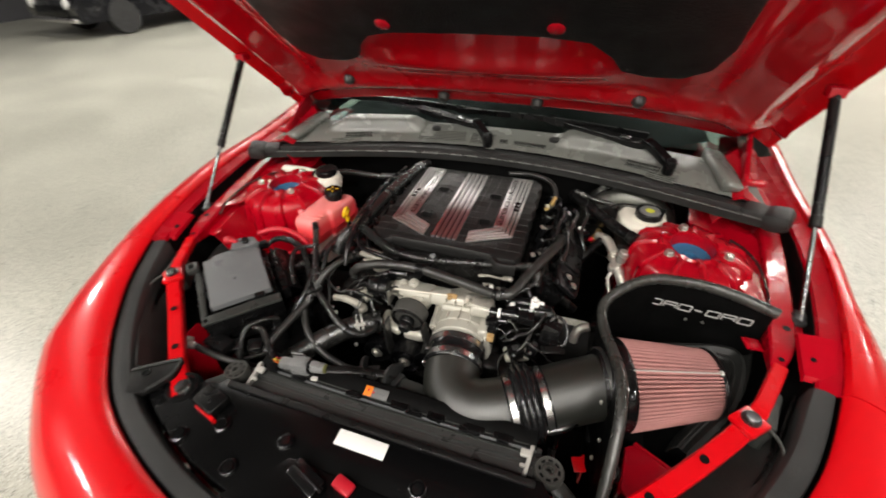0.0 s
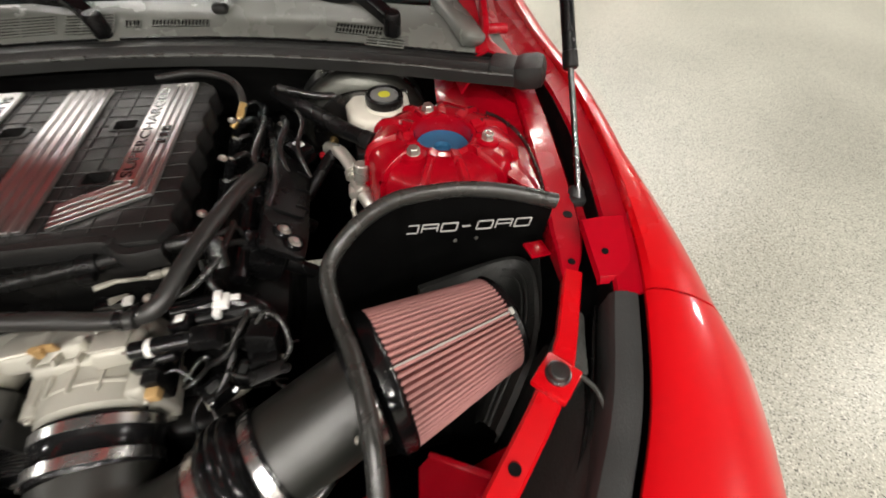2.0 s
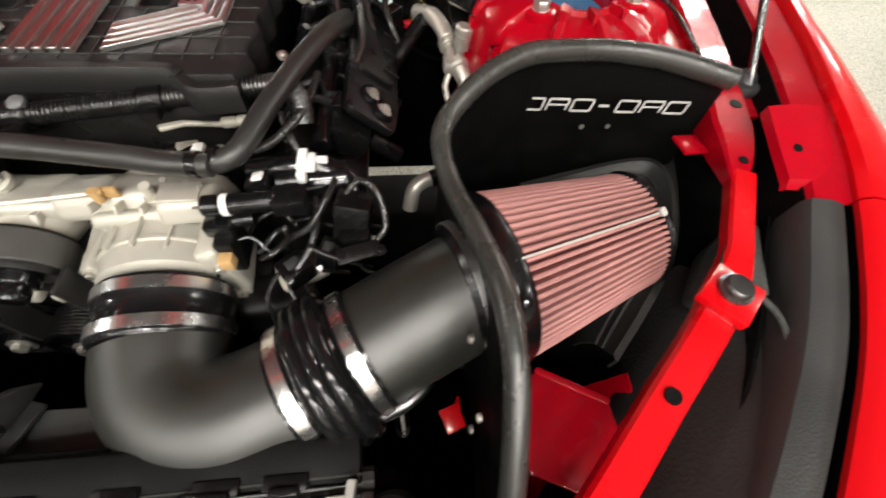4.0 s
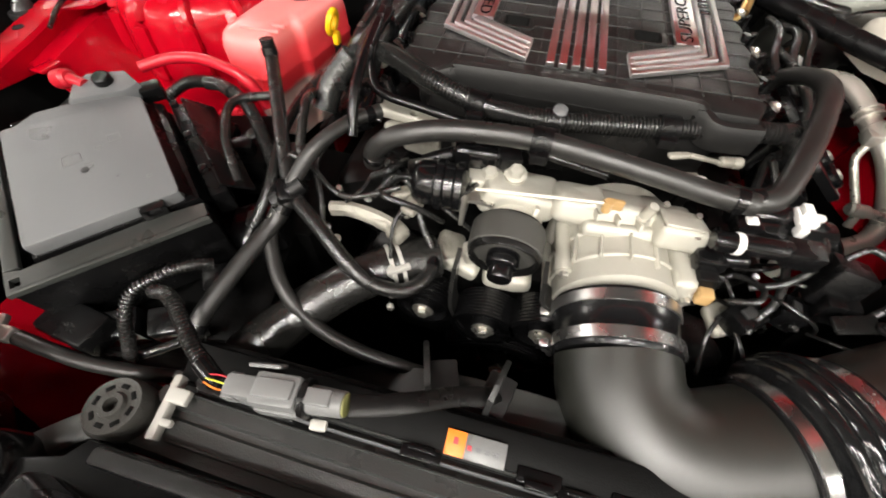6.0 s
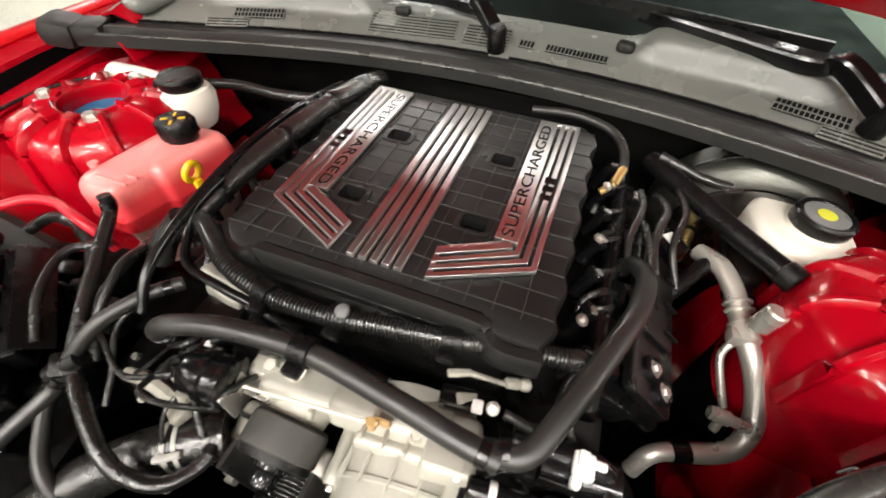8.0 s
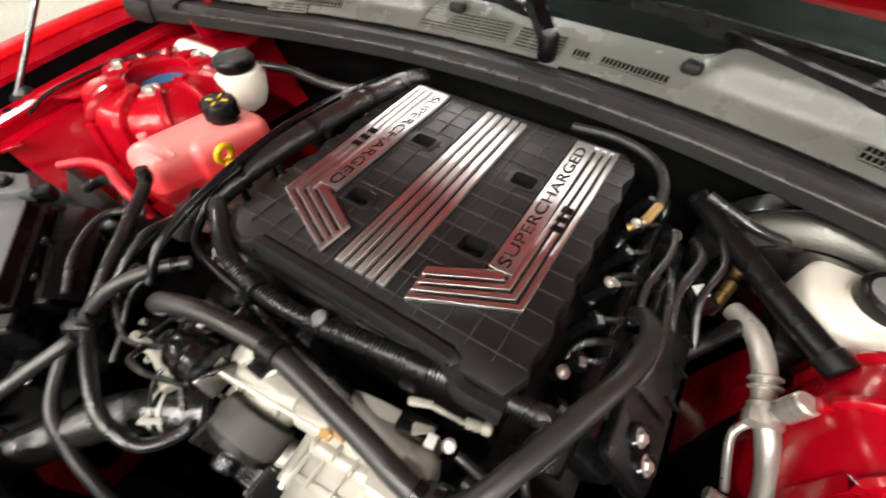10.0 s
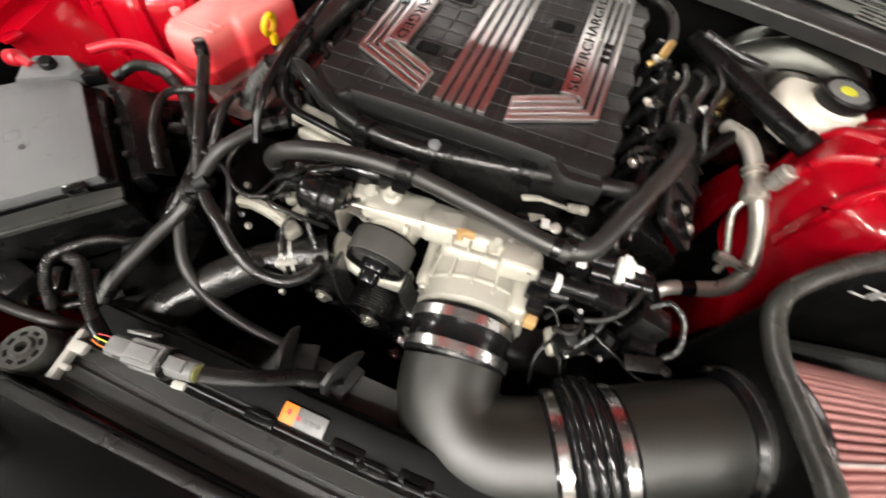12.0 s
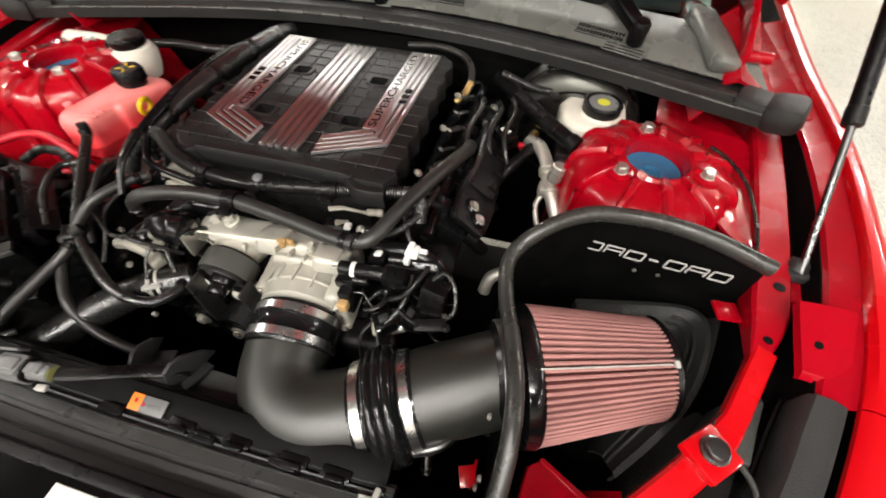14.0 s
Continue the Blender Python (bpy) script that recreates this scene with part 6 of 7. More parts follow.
hose_thing("breather_tube", [(-0.333, -0.143, 0.932), (-0.33, -0.148, 0.915), (-0.3, -0.2, 0.9), (-0.272, -0.25, 0.885), (-0.245, -0.293, 0.868), (-0.205, -0.322, 0.858), (-0.172, -0.343, 0.843), (-0.148, -0.35, 0.828), (-0.118, -0.343, 0.815), (-0.1, -0.315, 0.81), (-0.1, -0.29, 0.815)], 0.0075, TAPE, "thin glossy black breather tube")
hose_thing("heater_hose", [(-0.185, -0.195, 0.905), (-0.205, -0.22, 0.907), (-0.228, -0.26, 0.9), (-0.247, -0.295, 0.872), (-0.26, -0.322, 0.845), (-0.252, -0.345, 0.832), (-0.228, -0.375, 0.815), (-0.195, -0.391, 0.79), (-0.15, -0.398, 0.772), (-0.1, -0.4, 0.764), (-0.05, -0.402, 0.76), (0.03, -0.41, 0.752), (0.08, -0.405, 0.72)], 0.0072, RUBBER, "black heater hose looping down to the fan shroud")
hose_thing("overflow_hose", [(-0.245, -0.3, 0.868), (-0.256, -0.318, 0.85), (-0.27, -0.36, 0.838), (-0.283, -0.412, 0.826), (-0.29, -0.44, 0.81)], 0.0085, RUBBER, "short straight black overflow hose")
rh = thing("radiator_hose", "thick glossy black radiator hose with a spring clamp", "hose", (-0.2, -0.39, 0.75))
part("hose", hose([(-0.1, -0.285, 0.8), (-0.135, -0.308, 0.803), (-0.182, -0.342, 0.795), (-0.222, -0.385, 0.784), (-0.255, -0.432, 0.774), (-0.285, -0.47, 0.755)], 0.0235, 24), RAD_HOSE, rh)
part("spring_clamp", join(lathe([(0.0225, -0.007), (0.0245, -0.007), (0.0245, -0.003), (0.0225, -0.003)], (-0.138, -0.31, 0.803), (-0.8, -0.55, 0.0), 28), lathe([(0.0225, 0.003), (0.0245, 0.003), (0.0245, 0.007), (0.0225, 0.007)], (-0.138, -0.31, 0.803), (-0.8, -0.55, 0), 28), box((-0.128, -0.325, 0.822), (0.024, 0.006, 0.006), 0.001, pose(0, 0, 0, 0, 0, 35)), box((-0.135, -0.328, 0.815), (0.006, 0.008, 0.02), 0.001)), CLIP_PALE, rh, "pale spring clamp")

ac = thing("air_conditioning_pipe", "bare aluminium air conditioning pipe with a service port", "pipe", (0.38, -0.02, 0.7))
part("pipe", hose([(0.345, 0.118, 0.85), (0.365, 0.09, 0.86), (0.38, 0.06, 0.855), (0.387, 0.035, 0.846), (0.393, 0.008, 0.842), (0.405, -0.016, 0.829), (0.419, -0.04, 0.806), (0.425, -0.066, 0.782), (0.416, -0.088, 0.764), (0.397, -0.1, 0.754), (0.372, -0.108, 0.749)], 0.0115, 22), PIPE, ac)
part("joint", join(rod((0.389, 0.022, 0.8455), (0.396, -0.004, 0.839), 0.0155, bev=0.003), box((0.384, 0.002, 0.842), (0.02, 0.02, 0.018), 0.005)), PIPE, ac, "brazed aluminium block")
for k in range(2):
    part("bead", rod((0.3845 + 0.002 * k, 0.046 - 0.009 * k, 0.851 - 0.002 * k), (0.3853 + 0.002 * k, 0.043 - 0.009 * k, 0.8502 - 0.002 * k), 0.0158, bev=0.001), PIPE, ac)
part("service_port", join(rod((0.394, 0.008, 0.85), (0.396, 0.007, 0.866), 0.008), rod((0.396, 0.007, 0.862), (0.4, 0.009, 0.892), 0.0118, bev=0.002)), PIPE, ac, "capped service port")
part("bypass_line", hose([(0.39, 0.004, 0.842), (0.382, -0.004, 0.832), (0.377, -0.014, 0.82), (0.382, -0.03, 0.806), (0.395, -0.056, 0.782)], 0.0045, 12), PIPE, ac)
part("union", join(rod((0.375, -0.072, 0.79), (0.398, -0.073, 0.789), 0.0085, bev=0.002), rod((0.398, -0.073, 0.789), (0.418, -0.075, 0.787), 0.0062), rod((0.39, -0.073, 0.785), (0.391, -0.078, 0.766), 0.005)), PIPE, ac)
part("lower_line", hose([(0.356, -0.112, 0.747), (0.34, -0.118, 0.746), (0.328, -0.126, 0.738), (0.322, -0.135, 0.71)], 0.0105, 14), PIPE, ac)
part("collar", rod((0.373, -0.1075, 0.749), (0.352, -0.114, 0.747), 0.0115), BLACK, ac, "black rubber collar")
part("rubber_end", hose([(0.3, 0.03, 0.815), (0.325, 0.06, 0.835), (0.348, 0.09, 0.85), (0.362, 0.098, 0.857)], 0.0105, 14), BLACK, ac, "black rubber hose end")
lh = thing("left_harness", "thick taped black harness beside the supercharger lid", "harness", (-0.2, 0.04, 0.92))
part("trunk", hose([(-0.215, -0.15, 0.92), (-0.218, -0.11, 0.932), (-0.21, -0.03, 0.942), (-0.195, 0.08, 0.948), (-0.18, 0.18, 0.945), (-0.17, 0.23, 0.935)], 0.0145, 16), TAPE, lh)
for k, (hy, hz) in enumerate(((-0.09, 0.936), (0.02, 0.945), (0.12, 0.948))):
    part("tie", lathe([(0.0145, -0.003), (0.016, -0.003), (0.016, 0.003), (0.0145, 0.003)], (-0.213 + 0.012 * k, hy, hz), (0.12, 1, 0.06), 18), BLACK_G, lh)
    part("branch", hose([(-0.215 + 0.012 * k, hy, hz), (-0.24, hy - 0.02, hz - 0.01), (-0.25, hy - 0.03, hz - 0.04), (-0.25, hy - 0.035, hz - 0.07)], 0.006, 10), TAPE, lh)
solo("rear_hose", hose([(0.08, 0.232, 0.938), (0.14, 0.228, 0.945), (0.19, 0.212, 0.943), (0.214, 0.185, 0.935), (0.22, 0.155, 0.92), (0.21, 0.13, 0.905)], 0.0062, 14), RUBBER, "black hose curving behind the supercharger lid", "hose")
solo("gold_fitting", join(rod((0.221, 0.158, 0.922), (0.214, 0.135, 0.91), 0.0062), rod((0.214, 0.135, 0.91), (0.2, 0.125, 0.9), 0.005)), BRASS, "small gold-coloured hose fitting", "fitting")

# ---- liners and brackets round the filter ----
for sx in (1, -1):
    rows = []
    for x, y in ((0.66, -0.15), (0.645, -0.2), (0.625, -0.255), (0.61, -0.285)):
        rows.append([Vector((sx * (x - d), y + e, z)) for d, e, z in ((0.012, 0.0, 0.826), (0.03, 0.004, 0.806), (0.05, 0.012, 0.77), (0.06, 0.02, 0.72), (0.07, 0.025, 0.6), (0.08, 0.03, 0.45))])
    part("bay_liner", sheet(rows, 0.003), LINER, car, "dark grey rubbery liner under the rail")
    rim = smooth_path([(0.46, -0.163, 0.79), (0.52, -0.161, 0.808), (0.58, -0.16, 0.825), (0.614, -0.168, 0.832), (0.622, -0.2, 0.835), (0.611, -0.25, 0.831), (0.592, -0.3, 0.82), (0.56, -0.345, 0.8), (0.52, -0.39, 0.78)], 5)
    rows = []
    for p in rim:
        w = (Vector((0.49, -0.29, p.z)) - p).normalized()
        rows.append([Vector((sx * q.x, q.y, q.z)) for q in (p + Vector((0, 0, -0.02)), p, p + w * 0.008 + Vector((0, 0, 0.001)), p + w * 0.014 - Vector((0, 0, 0.008)), p + w * 0.03 - Vector((0, 0, 0.022)), p + w * 0.04 - Vector((0, 0, 0.05)), p + w * 0.05 - Vector((0, 0, 0.11)))])
    part("splash_shelf", sheet(rows, 0.003), LINER, car, "dark grey moulded splash liner with a rolled lip")
    for q in (0.02, 0.027):
        ridge = [Vector((sx * v.x, v.y, v.z)) for v in [p + (Vector((0.49, -0.29, p.z)) - p).normalized() * q - Vector((0, 0, 0.011 + (q - 0.02) * 1.2)) for p in rim[12:]]]
        part("liner_ridge", sweep(ridge, circle(0.0022, 8)), LINER, car)
    wedge = part("foam_wedge", prism(rounded([(sx * x, y) for x, y in ((0.573, -0.352), (0.606, -0.305), (0.624, -0.292), (0.634, -0.304), (0.62, -0.338), (0.607, -0.374), (0.597, -0.372))], 0.006), 0.83, 0.889, 0.004), FOAM, car, "grey foam wedge")
    part("wedge_lip", sweep(smooth_path([(sx * x, y, z) for x, y, z in ((0.607, -0.305, 0.89), (0.588, -0.331, 0.89), (0.574, -0.351, 0.8895), (0.585, -0.364, 0.889), (0.6, -0.376, 0.887), (0.612, -0.395, 0.88), (0.612, -0.43, 0.865))], 5), circle(0.0028, 8)), FOAM, wedge, "paler rolled lip")
    part("side_clip", join(box((sx * 0.597, -0.425, 0.812), (0.026, 0.03, 0.02), 0.004), lathe([(0.02, 0), (0.022, 0.004), (0.012, 0.01), (0.01, 0.004), (0, 0.004)], (sx * 0.588, -0.455, 0.81), (0, 0, 1), 18)), BLACK_G, car, "black clip and round plug")
    part("corner_tab", box((sx * 0.615, -0.198, 0.884), (0.03, 0.026, 0.004), 0.001, pose(0, 0, 0, 0, sx * 8, sx * 10)), RED_IN, car, "small red sheet tab")
    part("tower_cable", hose([(sx * 0.62, 0.085, 0.917), (sx * 0.64, 0.055, 0.919), (sx * 0.655, -0.007, 0.92), (sx * 0.65, -0.1, 0.916), (sx * 0.635, -0.15, 0.905)], 0.0028, 8), TAPE, car, "thin black cable clipped along the tower")
red_bracket = thing("red_bracket", "bright red sheet bracket below the air filter", "bracket", (0.47, -0.43, 0.72))
part("plate", prism(rounded([(0.422, -0.402), (0.438, -0.392), (0.5, -0.425), (0.502, -0.45), (0.47, -0.505), (0.412, -0.478)], 0.006), 0.775, 0.781, 0.002), RED_IN, red_bracket)
part("upstand", box((0.419, -0.438, 0.752), (0.005, 0.075, 0.05), 0.001, pose(0, 0, 0, 0, 0, -8)), RED_IN, red_bracket)
part("fold", box((0.468, -0.409, 0.777), (0.075, 0.008, 0.012), 0.003, pose(0, 0, 0, 0, 0, -28)), RED_IN, red_bracket)
part("bolt", hexbolt((0.4, -0.45, 0.77), (-0.6, -0.3, 0.6), 0.007, 0.008), ZINC, red_bracket)
part("bolt_boss", rod((0.41, -0.445, 0.762), (0.401, -0.4495, 0.77), 0.014, bev=0.002), BLACK, red_bracket)
solo("red_tab", join(box((0.358, -0.418, 0.7), (0.022, 0.026, 0.004), 0.001, pose(0, 0, 0, 10, 0, 20)), box((0.366, -0.41, 0.67), (0.004, 0.03, 0.06), 0.001)), RED, "small red chassis tab beside the intake tube", "bracket")

# ---- connectors, looms and small pipes ----
fc = thing("fan_connector", "grey fan connector with orange and green wires on the shroud", "connector", (-0.16, -0.466, 0.82))
fa, fbp = Vector((-0.213, -0.474, 0.848)), Vector((-0.113, -0.465, 0.857))
fdir = (fbp - fa).normalized()
fm = axis_matrix(fa, fdir)
part("wire_end", moved(join(box((0, 0, 0.014), (0.017, 0.02, 0.026), 0.003), box((0, 0.0, 0.006), (0.02, 0.012, 0.012), 0.002)), fm), GREY_C, fc)
part("plug", moved(join(box((0, 0, 0.044), (0.024, 0.028, 0.036), 0.003), box((0.0, 0.012, 0.044), (0.014, 0.01, 0.03), 0.002), box((0.008, -0.006, 0.045), (0.012, 0.012, 0.038), 0.002), box((-0.008, -0.006, 0.045), (0.012, 0.012, 0.038), 0.002)), fm), GREY_C, fc)
part("socket", moved(join(rod((0, 0, 0.06), (0, 0, 0.094), 0.011, 0.0095, 18), box((0, 0.009, 0.075), (0.012, 0.006, 0.022), 0.0015)), fm), GREY_C, fc, "grey round socket")
part("lock_ring", moved(lathe([(0.011, 0.062), (0.0145, 0.063), (0.0145, 0.067), (0.011, 0.068)], (0, 0, 0), (0, 0, 1), 20), fm), BLACK, fc)
part("seal_ring", moved(lathe([(0.007, 0.094), (0.0084, 0.0943), (0.0084, 0.0955), (0.007, 0.0957)], (0, 0, 0), (0, 0, 1), 18), fm), SEAL_YELLOW, fc, "dull yellow-green seal ring")
part("clip", box((-0.138, -0.481, 0.838), (0.013, 0.008, 0.006), 0.002, pose(0, 0, 0, 0, 0, 8)), CLIP_PALE, fc, "pale clip")
part("card", box((-0.186, -0.454, 0.858), (0.024, 0.003, 0.016), 0.001, pose(0, 0, 0, 20, 0, 10)), GREY_C, fc, "pale plastic tag")
for k, mm in enumerate((ORANGE, YGREEN, REDP)):
    part("wire", hose([fa + Vector((0.004, 0.004 * (k - 1), 0.002)), fa + Vector((-0.006, 0.005 * (k - 1), 0.005)), fa + Vector((-0.016, 0.003 * (k - 1), 0.006))], 0.0006, 8), mm, fc)
part("sleeve", sweep(smooth_path([tuple(fa + fdir * 0.098), (-0.095, -0.459, 0.855), (-0.07, -0.449, 0.852), (-0.045, -0.434, 0.836), (-0.02, -0.424, 0.826), (-0.012, -0.414, 0.805)], 8), [(0.0082 * math.cos(a), 0.0032 * math.sin(a)) for a in [2 * math.pi * k / 12 for k in range(12)]], up=(0, 0, 1)), BLACK_M, fc, "flat dark cable sleeve")
fo = thing("fan_loom", "black corrugated loom dropping from the fan connector", "loom", (-0.29, -0.44, 0.8))
part("conduit", loom([(-0.226, -0.472, 0.846), (-0.236, -0.466, 0.85), (-0.254, -0.455, 0.852), (-0.272, -0.441, 0.853), (-0.29, -0.427, 0.853), (-0.305, -0.419, 0.852), (-0.322, -0.418, 0.848)], 0.0068), TAPE, fo)
part("branch", loom([(-0.29, -0.378, 0.845), (-0.302, -0.388, 0.853), (-0.32, -0.405, 0.854), (-0.336, -0.426, 0.85), (-0.337, -0.445, 0.836), (-0.338, -0.458, 0.815), (-0.345, -0.475, 0.78)], 0.0058), TAPE, fo)
part("tape_wrap", hose([(-0.242, -0.463, 0.851), (-0.232, -0.469, 0.848), (-0.224, -0.474, 0.845)], 0.0076, 12), BLACK_G, fo, "glossy tape wrap")
gs = thing("ground_strap", "silver lug and grey strap beside the fuse box", "strap", (-0.44, -0.475, 0.79))
part("lug", join(box((-0.46, -0.474, 0.826), (0.026, 0.012, 0.009), 0.003, pose(0, 0, 0, 0, 12, 20)), box((-0.444, -0.48, 0.82), (0.018, 0.014, 0.012), 0.003)), ALU, gs, "pale silver lug")
part("strap", hose([(-0.43, -0.48, 0.82), (-0.395, -0.482, 0.815), (-0.357, -0.482, 0.81), (-0.31, -0.475, 0.8), (-0.28, -0.46, 0.77)], 0.0065, 12), RUBBER, gs)
part("relay", box((-0.395, -0.455, 0.81), (0.06, 0.035, 0.03), 0.005, pose(0, 0, 0, 0, 0, -8)), BLACK, gs, "black relay")
sl = thing("battery_loom", "thick black corrugated loom beside the red cable", "loom", (-0.4, -0.16, 0.86))
part("conduit", loom([(-0.478, -0.18, 0.855), (-0.455, -0.158, 0.867), (-0.41, -0.156, 0.87), (-0.364, -0.178, 0.867), (-0.328, -0.212, 0.858), (-0.298, -0.247, 0.842), (-0.285, -0.275, 0.81)], 0.0075), CONDUIT, sl)
part("tape_wrap", hose([(-0.43, -0.156, 0.87), (-0.41, -0.156, 0.87), (-0.39, -0.165, 0.869)], 0.0082, 12), TAPE, sl)
jm = thing("battery_module", "black electrical module between fuse box and coolant bottle", "module", (-0.4, -0.19, 0.76))
part("body", box((-0.405, -0.196, 0.79), (0.13, 0.095, 0.07), 0.008, pose(0, 0, 0, 0, 0, 14)), DARK, jm)
for mx, my, sz in ((-0.43, -0.18, 0.022), (-0.395, -0.2, 0.03), (-0.36, -0.215, 0.024)):
    part("relay", box((mx, my, 0.832), (sz, sz * 0.8, 0.02), 0.003, pose(0, 0, 0, 6, 4, 20)), BLACK, jm)
part("terminal", join(box((-0.4, -0.17, 0.842), (0.03, 0.008, 0.006), 0.002, pose(0, 0, 0, 0, 0, 20)), hexbolt((-0.392, -0.168, 0.844), (0, 0, 1), 0.004, 0.004, False)), REDP, jm, "small red terminal")
part("nut", hexbolt((-0.352, -0.2, 0.843), (0, -0.3, 1), 0.005, 0.005), STRUT_ROD, jm)
lb = thing("junction_block", "black relay and wiring block below the fuse box", "relay", (-0.37, -0.35, 0.6))
part("housing", join(box((-0.37, -0.33, 0.7), (0.2, 0.22, 0.14), 0.012, pose(0, 0, 0, 0, 0, 12)), box((-0.33, -0.2, 0.68), (0.14, 0.16, 0.18), 0.012)), DARK, lb)
for bx, by, bz in ((-0.37, -0.44, 0.79), (-0.335, -0.425, 0.785), (-0.4, -0.45, 0.785), (-0.31, -0.37, 0.79)):
    part("relay", box((bx, by, bz), (0.03, 0.028, 0.04), 0.003, pose(0, 0, 0, 12, 6, 30)), BLACK_G, lb)
part("lead", hose([(-0.42, -0.46, 0.8), (-0.38, -0.47, 0.795), (-0.34, -0.46, 0.79), (-0.3, -0.42, 0.78)], 0.005, 10), TAPE, lb)
solo("tee_joint", join(box((-0.247, -0.297, 0.87), (0.024, 0.024, 0.018), 0.004, pose(0, 0, 0, 20, 15, 40)), rod((-0.258, -0.308, 0.863), (-0.234, -0.287, 0.877), 0.0098)), BLACK, "black moulded hose joint", "hose joint")
wo = thing("water_outlet", "pale cast water outlet with bolts", "casting", (-0.19, -0.27, 0.76))
part("arm", join(sweep(smooth_path([(-0.218, -0.278, 0.838), (-0.192, -0.276, 0.841), (-0.162, -0.279, 0.839), (-0.134, -0.287, 0.834)], 6), [(-0.006, -0.008), (-0.0075, -0.002), (-0.004, 0.004), (0.002, 0.005), (0.0065, 0.001), (0.006, -0.008)], up=(0, 0, 1)), lump((-0.176, -0.279, 0.836), (0.055, 0.016, 0.014), 0.005, pose(0, 0, 0, 0, 4, -10), 4, 0.002), lump((-0.14, -0.288, 0.833), (0.02, 0.02, 0.016), 0.005, pose(0, 0, 0, 0, 0, -30), 6, 0.0015)), DUSTY, wo)
part("neck", rod((-0.16, -0.275, 0.805), (-0.135, -0.288, 0.798), 0.02, 0.0225), BLACK_M, wo)
part("lug", lump((-0.143, -0.262, 0.862), (0.02, 0.014, 0.014), 0.004, pose(0, 0, 0, 10, 0, 30), 31, 0.0012), DUSTY, wo)
part("lug", lump((-0.128, -0.275, 0.861), (0.016, 0.02, 0.012), 0.004, pose(0, 0, 0, 10, 0, -20), 32, 0.0012), DUSTY, wo)
part("bracket", join(lump((-0.078, -0.275, 0.785), (0.05, 0.026, 0.02), 0.006, pose(0, 0, 0, 10, 10, -8), 33, 0.002), lump((-0.062, -0.276, 0.806), (0.022, 0.02, 0.024), 0.005, pose(0, 0, 0, 0, 0, 20), 34, 0.0015)), CAST, wo, "cream cast bracket below the pulley")
part("casting", lump((-0.09, -0.262, 0.785), (0.03, 0.04, 0.03), 0.008, pose(0, 0, 0, 0, 20, 10), 3, 0.002), DUSTY, wo)
for p in ((-0.135, -0.272, 0.842), (-0.212, -0.262, 0.848), (-0.134, -0.345, 0.775)):
    part("bolt", hexbolt(p, (0, -0.3, 1), 0.0042, 0.006, False), ZINC, wo)
part("seat", box((-0.16, -0.29, 0.76), (0.05, 0.05, 0.05), 0.01), DARK, wo)
lbk = thing("left_bracket", "pale cast bracket with a hole below the conduit", "bracket", (-0.16, -0.155, 0.86))
plate = lump((-0.158, -0.158, 0.878), (0.092, 0.03, 0.012), 0.004, pose(0, 0, 0, -8, 0, -9), 14, 0.0012)
part("plate", hollow(plate, lathe([(0.0055, -0.03), (0.0055, 0.03)], (-0.158, -0.163, 0.878), (0, 0, 1), 20)), CAST, lbk)
part("step", lump((-0.166, -0.172, 0.866), (0.05, 0.018, 0.014), 0.004, pose(0, 0, 0, -20, 0, -6), 15, 0.0012), CAST, lbk)
part("post", lump((-0.15, -0.158, 0.85), (0.05, 0.02, 0.04), 0.005, pose(0, 0, 0, 0, 0, -6), 16, 0.0012), DUSTY, lbk)
solo("apron_clip", join(lathe([(0.0066, -0.003), (0.0068, 0.001), (0.005, 0.0022), (0.0, 0.0022)], (-0.008, -0.177, 0.928), (0, -0.3, 0.95), 20), box((-0.008, -0.172, 0.924), (0.008, 0.006, 0.012), 0.002)), LID_GREY, "pale round clip on the lid's front apron", "clip")
fl = thing("fuel_line", "dusty cream fuel line under the conduit", "pipe", (0.11, -0.18, 0.9))
part("pipe", join(lump((0.11, -0.184, 0.907), (0.022, 0.007, 0.004), 0.0018, pose(0, 0, 0, 0, 4, 24), 21, 0.0014), lump((0.134, -0.179, 0.904), (0.032, 0.005, 0.005), 0.002, pose(0, 0, 0, 0, 10, 8), 22, 0.0014)), DUSTY, fl)
part("tab", lump((0.122, -0.2, 0.896), (0.02, 0.012, 0.008), 0.003, pose(0, 0, 0, 0, 8, 20), 23, 0.0012), DUSTY, fl)
part("union", lathe([(0.003, 0), (0.005, 0.002), (0.0055, 0.012), (0.0042, 0.014), (0.0058, 0.016), (0.0058, 0.022), (0.003, 0.024)], (0.148, -0.176, 0.902), (0.03, 0.009, -0.004), 14), DUSTY, fl, "pale stepped union")
solo("vacuum_line", hose([(-0.205, -0.09, 0.955), (-0.209, -0.13, 0.945), (-0.205, -0.156, 0.926), (-0.187, -0.18, 0.916), (-0.137, -0.189, 0.912), (-0.1, -0.192, 0.907), (-0.04, -0.2, 0.898), (0.05, -0.208, 0.888)], 0.0048, 12), BLACK_G, "thin glossy black vacuum line", "pipe")
solo("evap_line", hose([(-0.2, -0.235, 0.9), (-0.205, -0.2, 0.932), (-0.21, -0.121, 0.952), (-0.222, -0.015, 0.955), (-0.23, 0.1, 0.945), (-0.24, 0.22, 0.92)], 0.0052, 12), BLACK_G, "thin glossy black line beside the harness", "pipe")
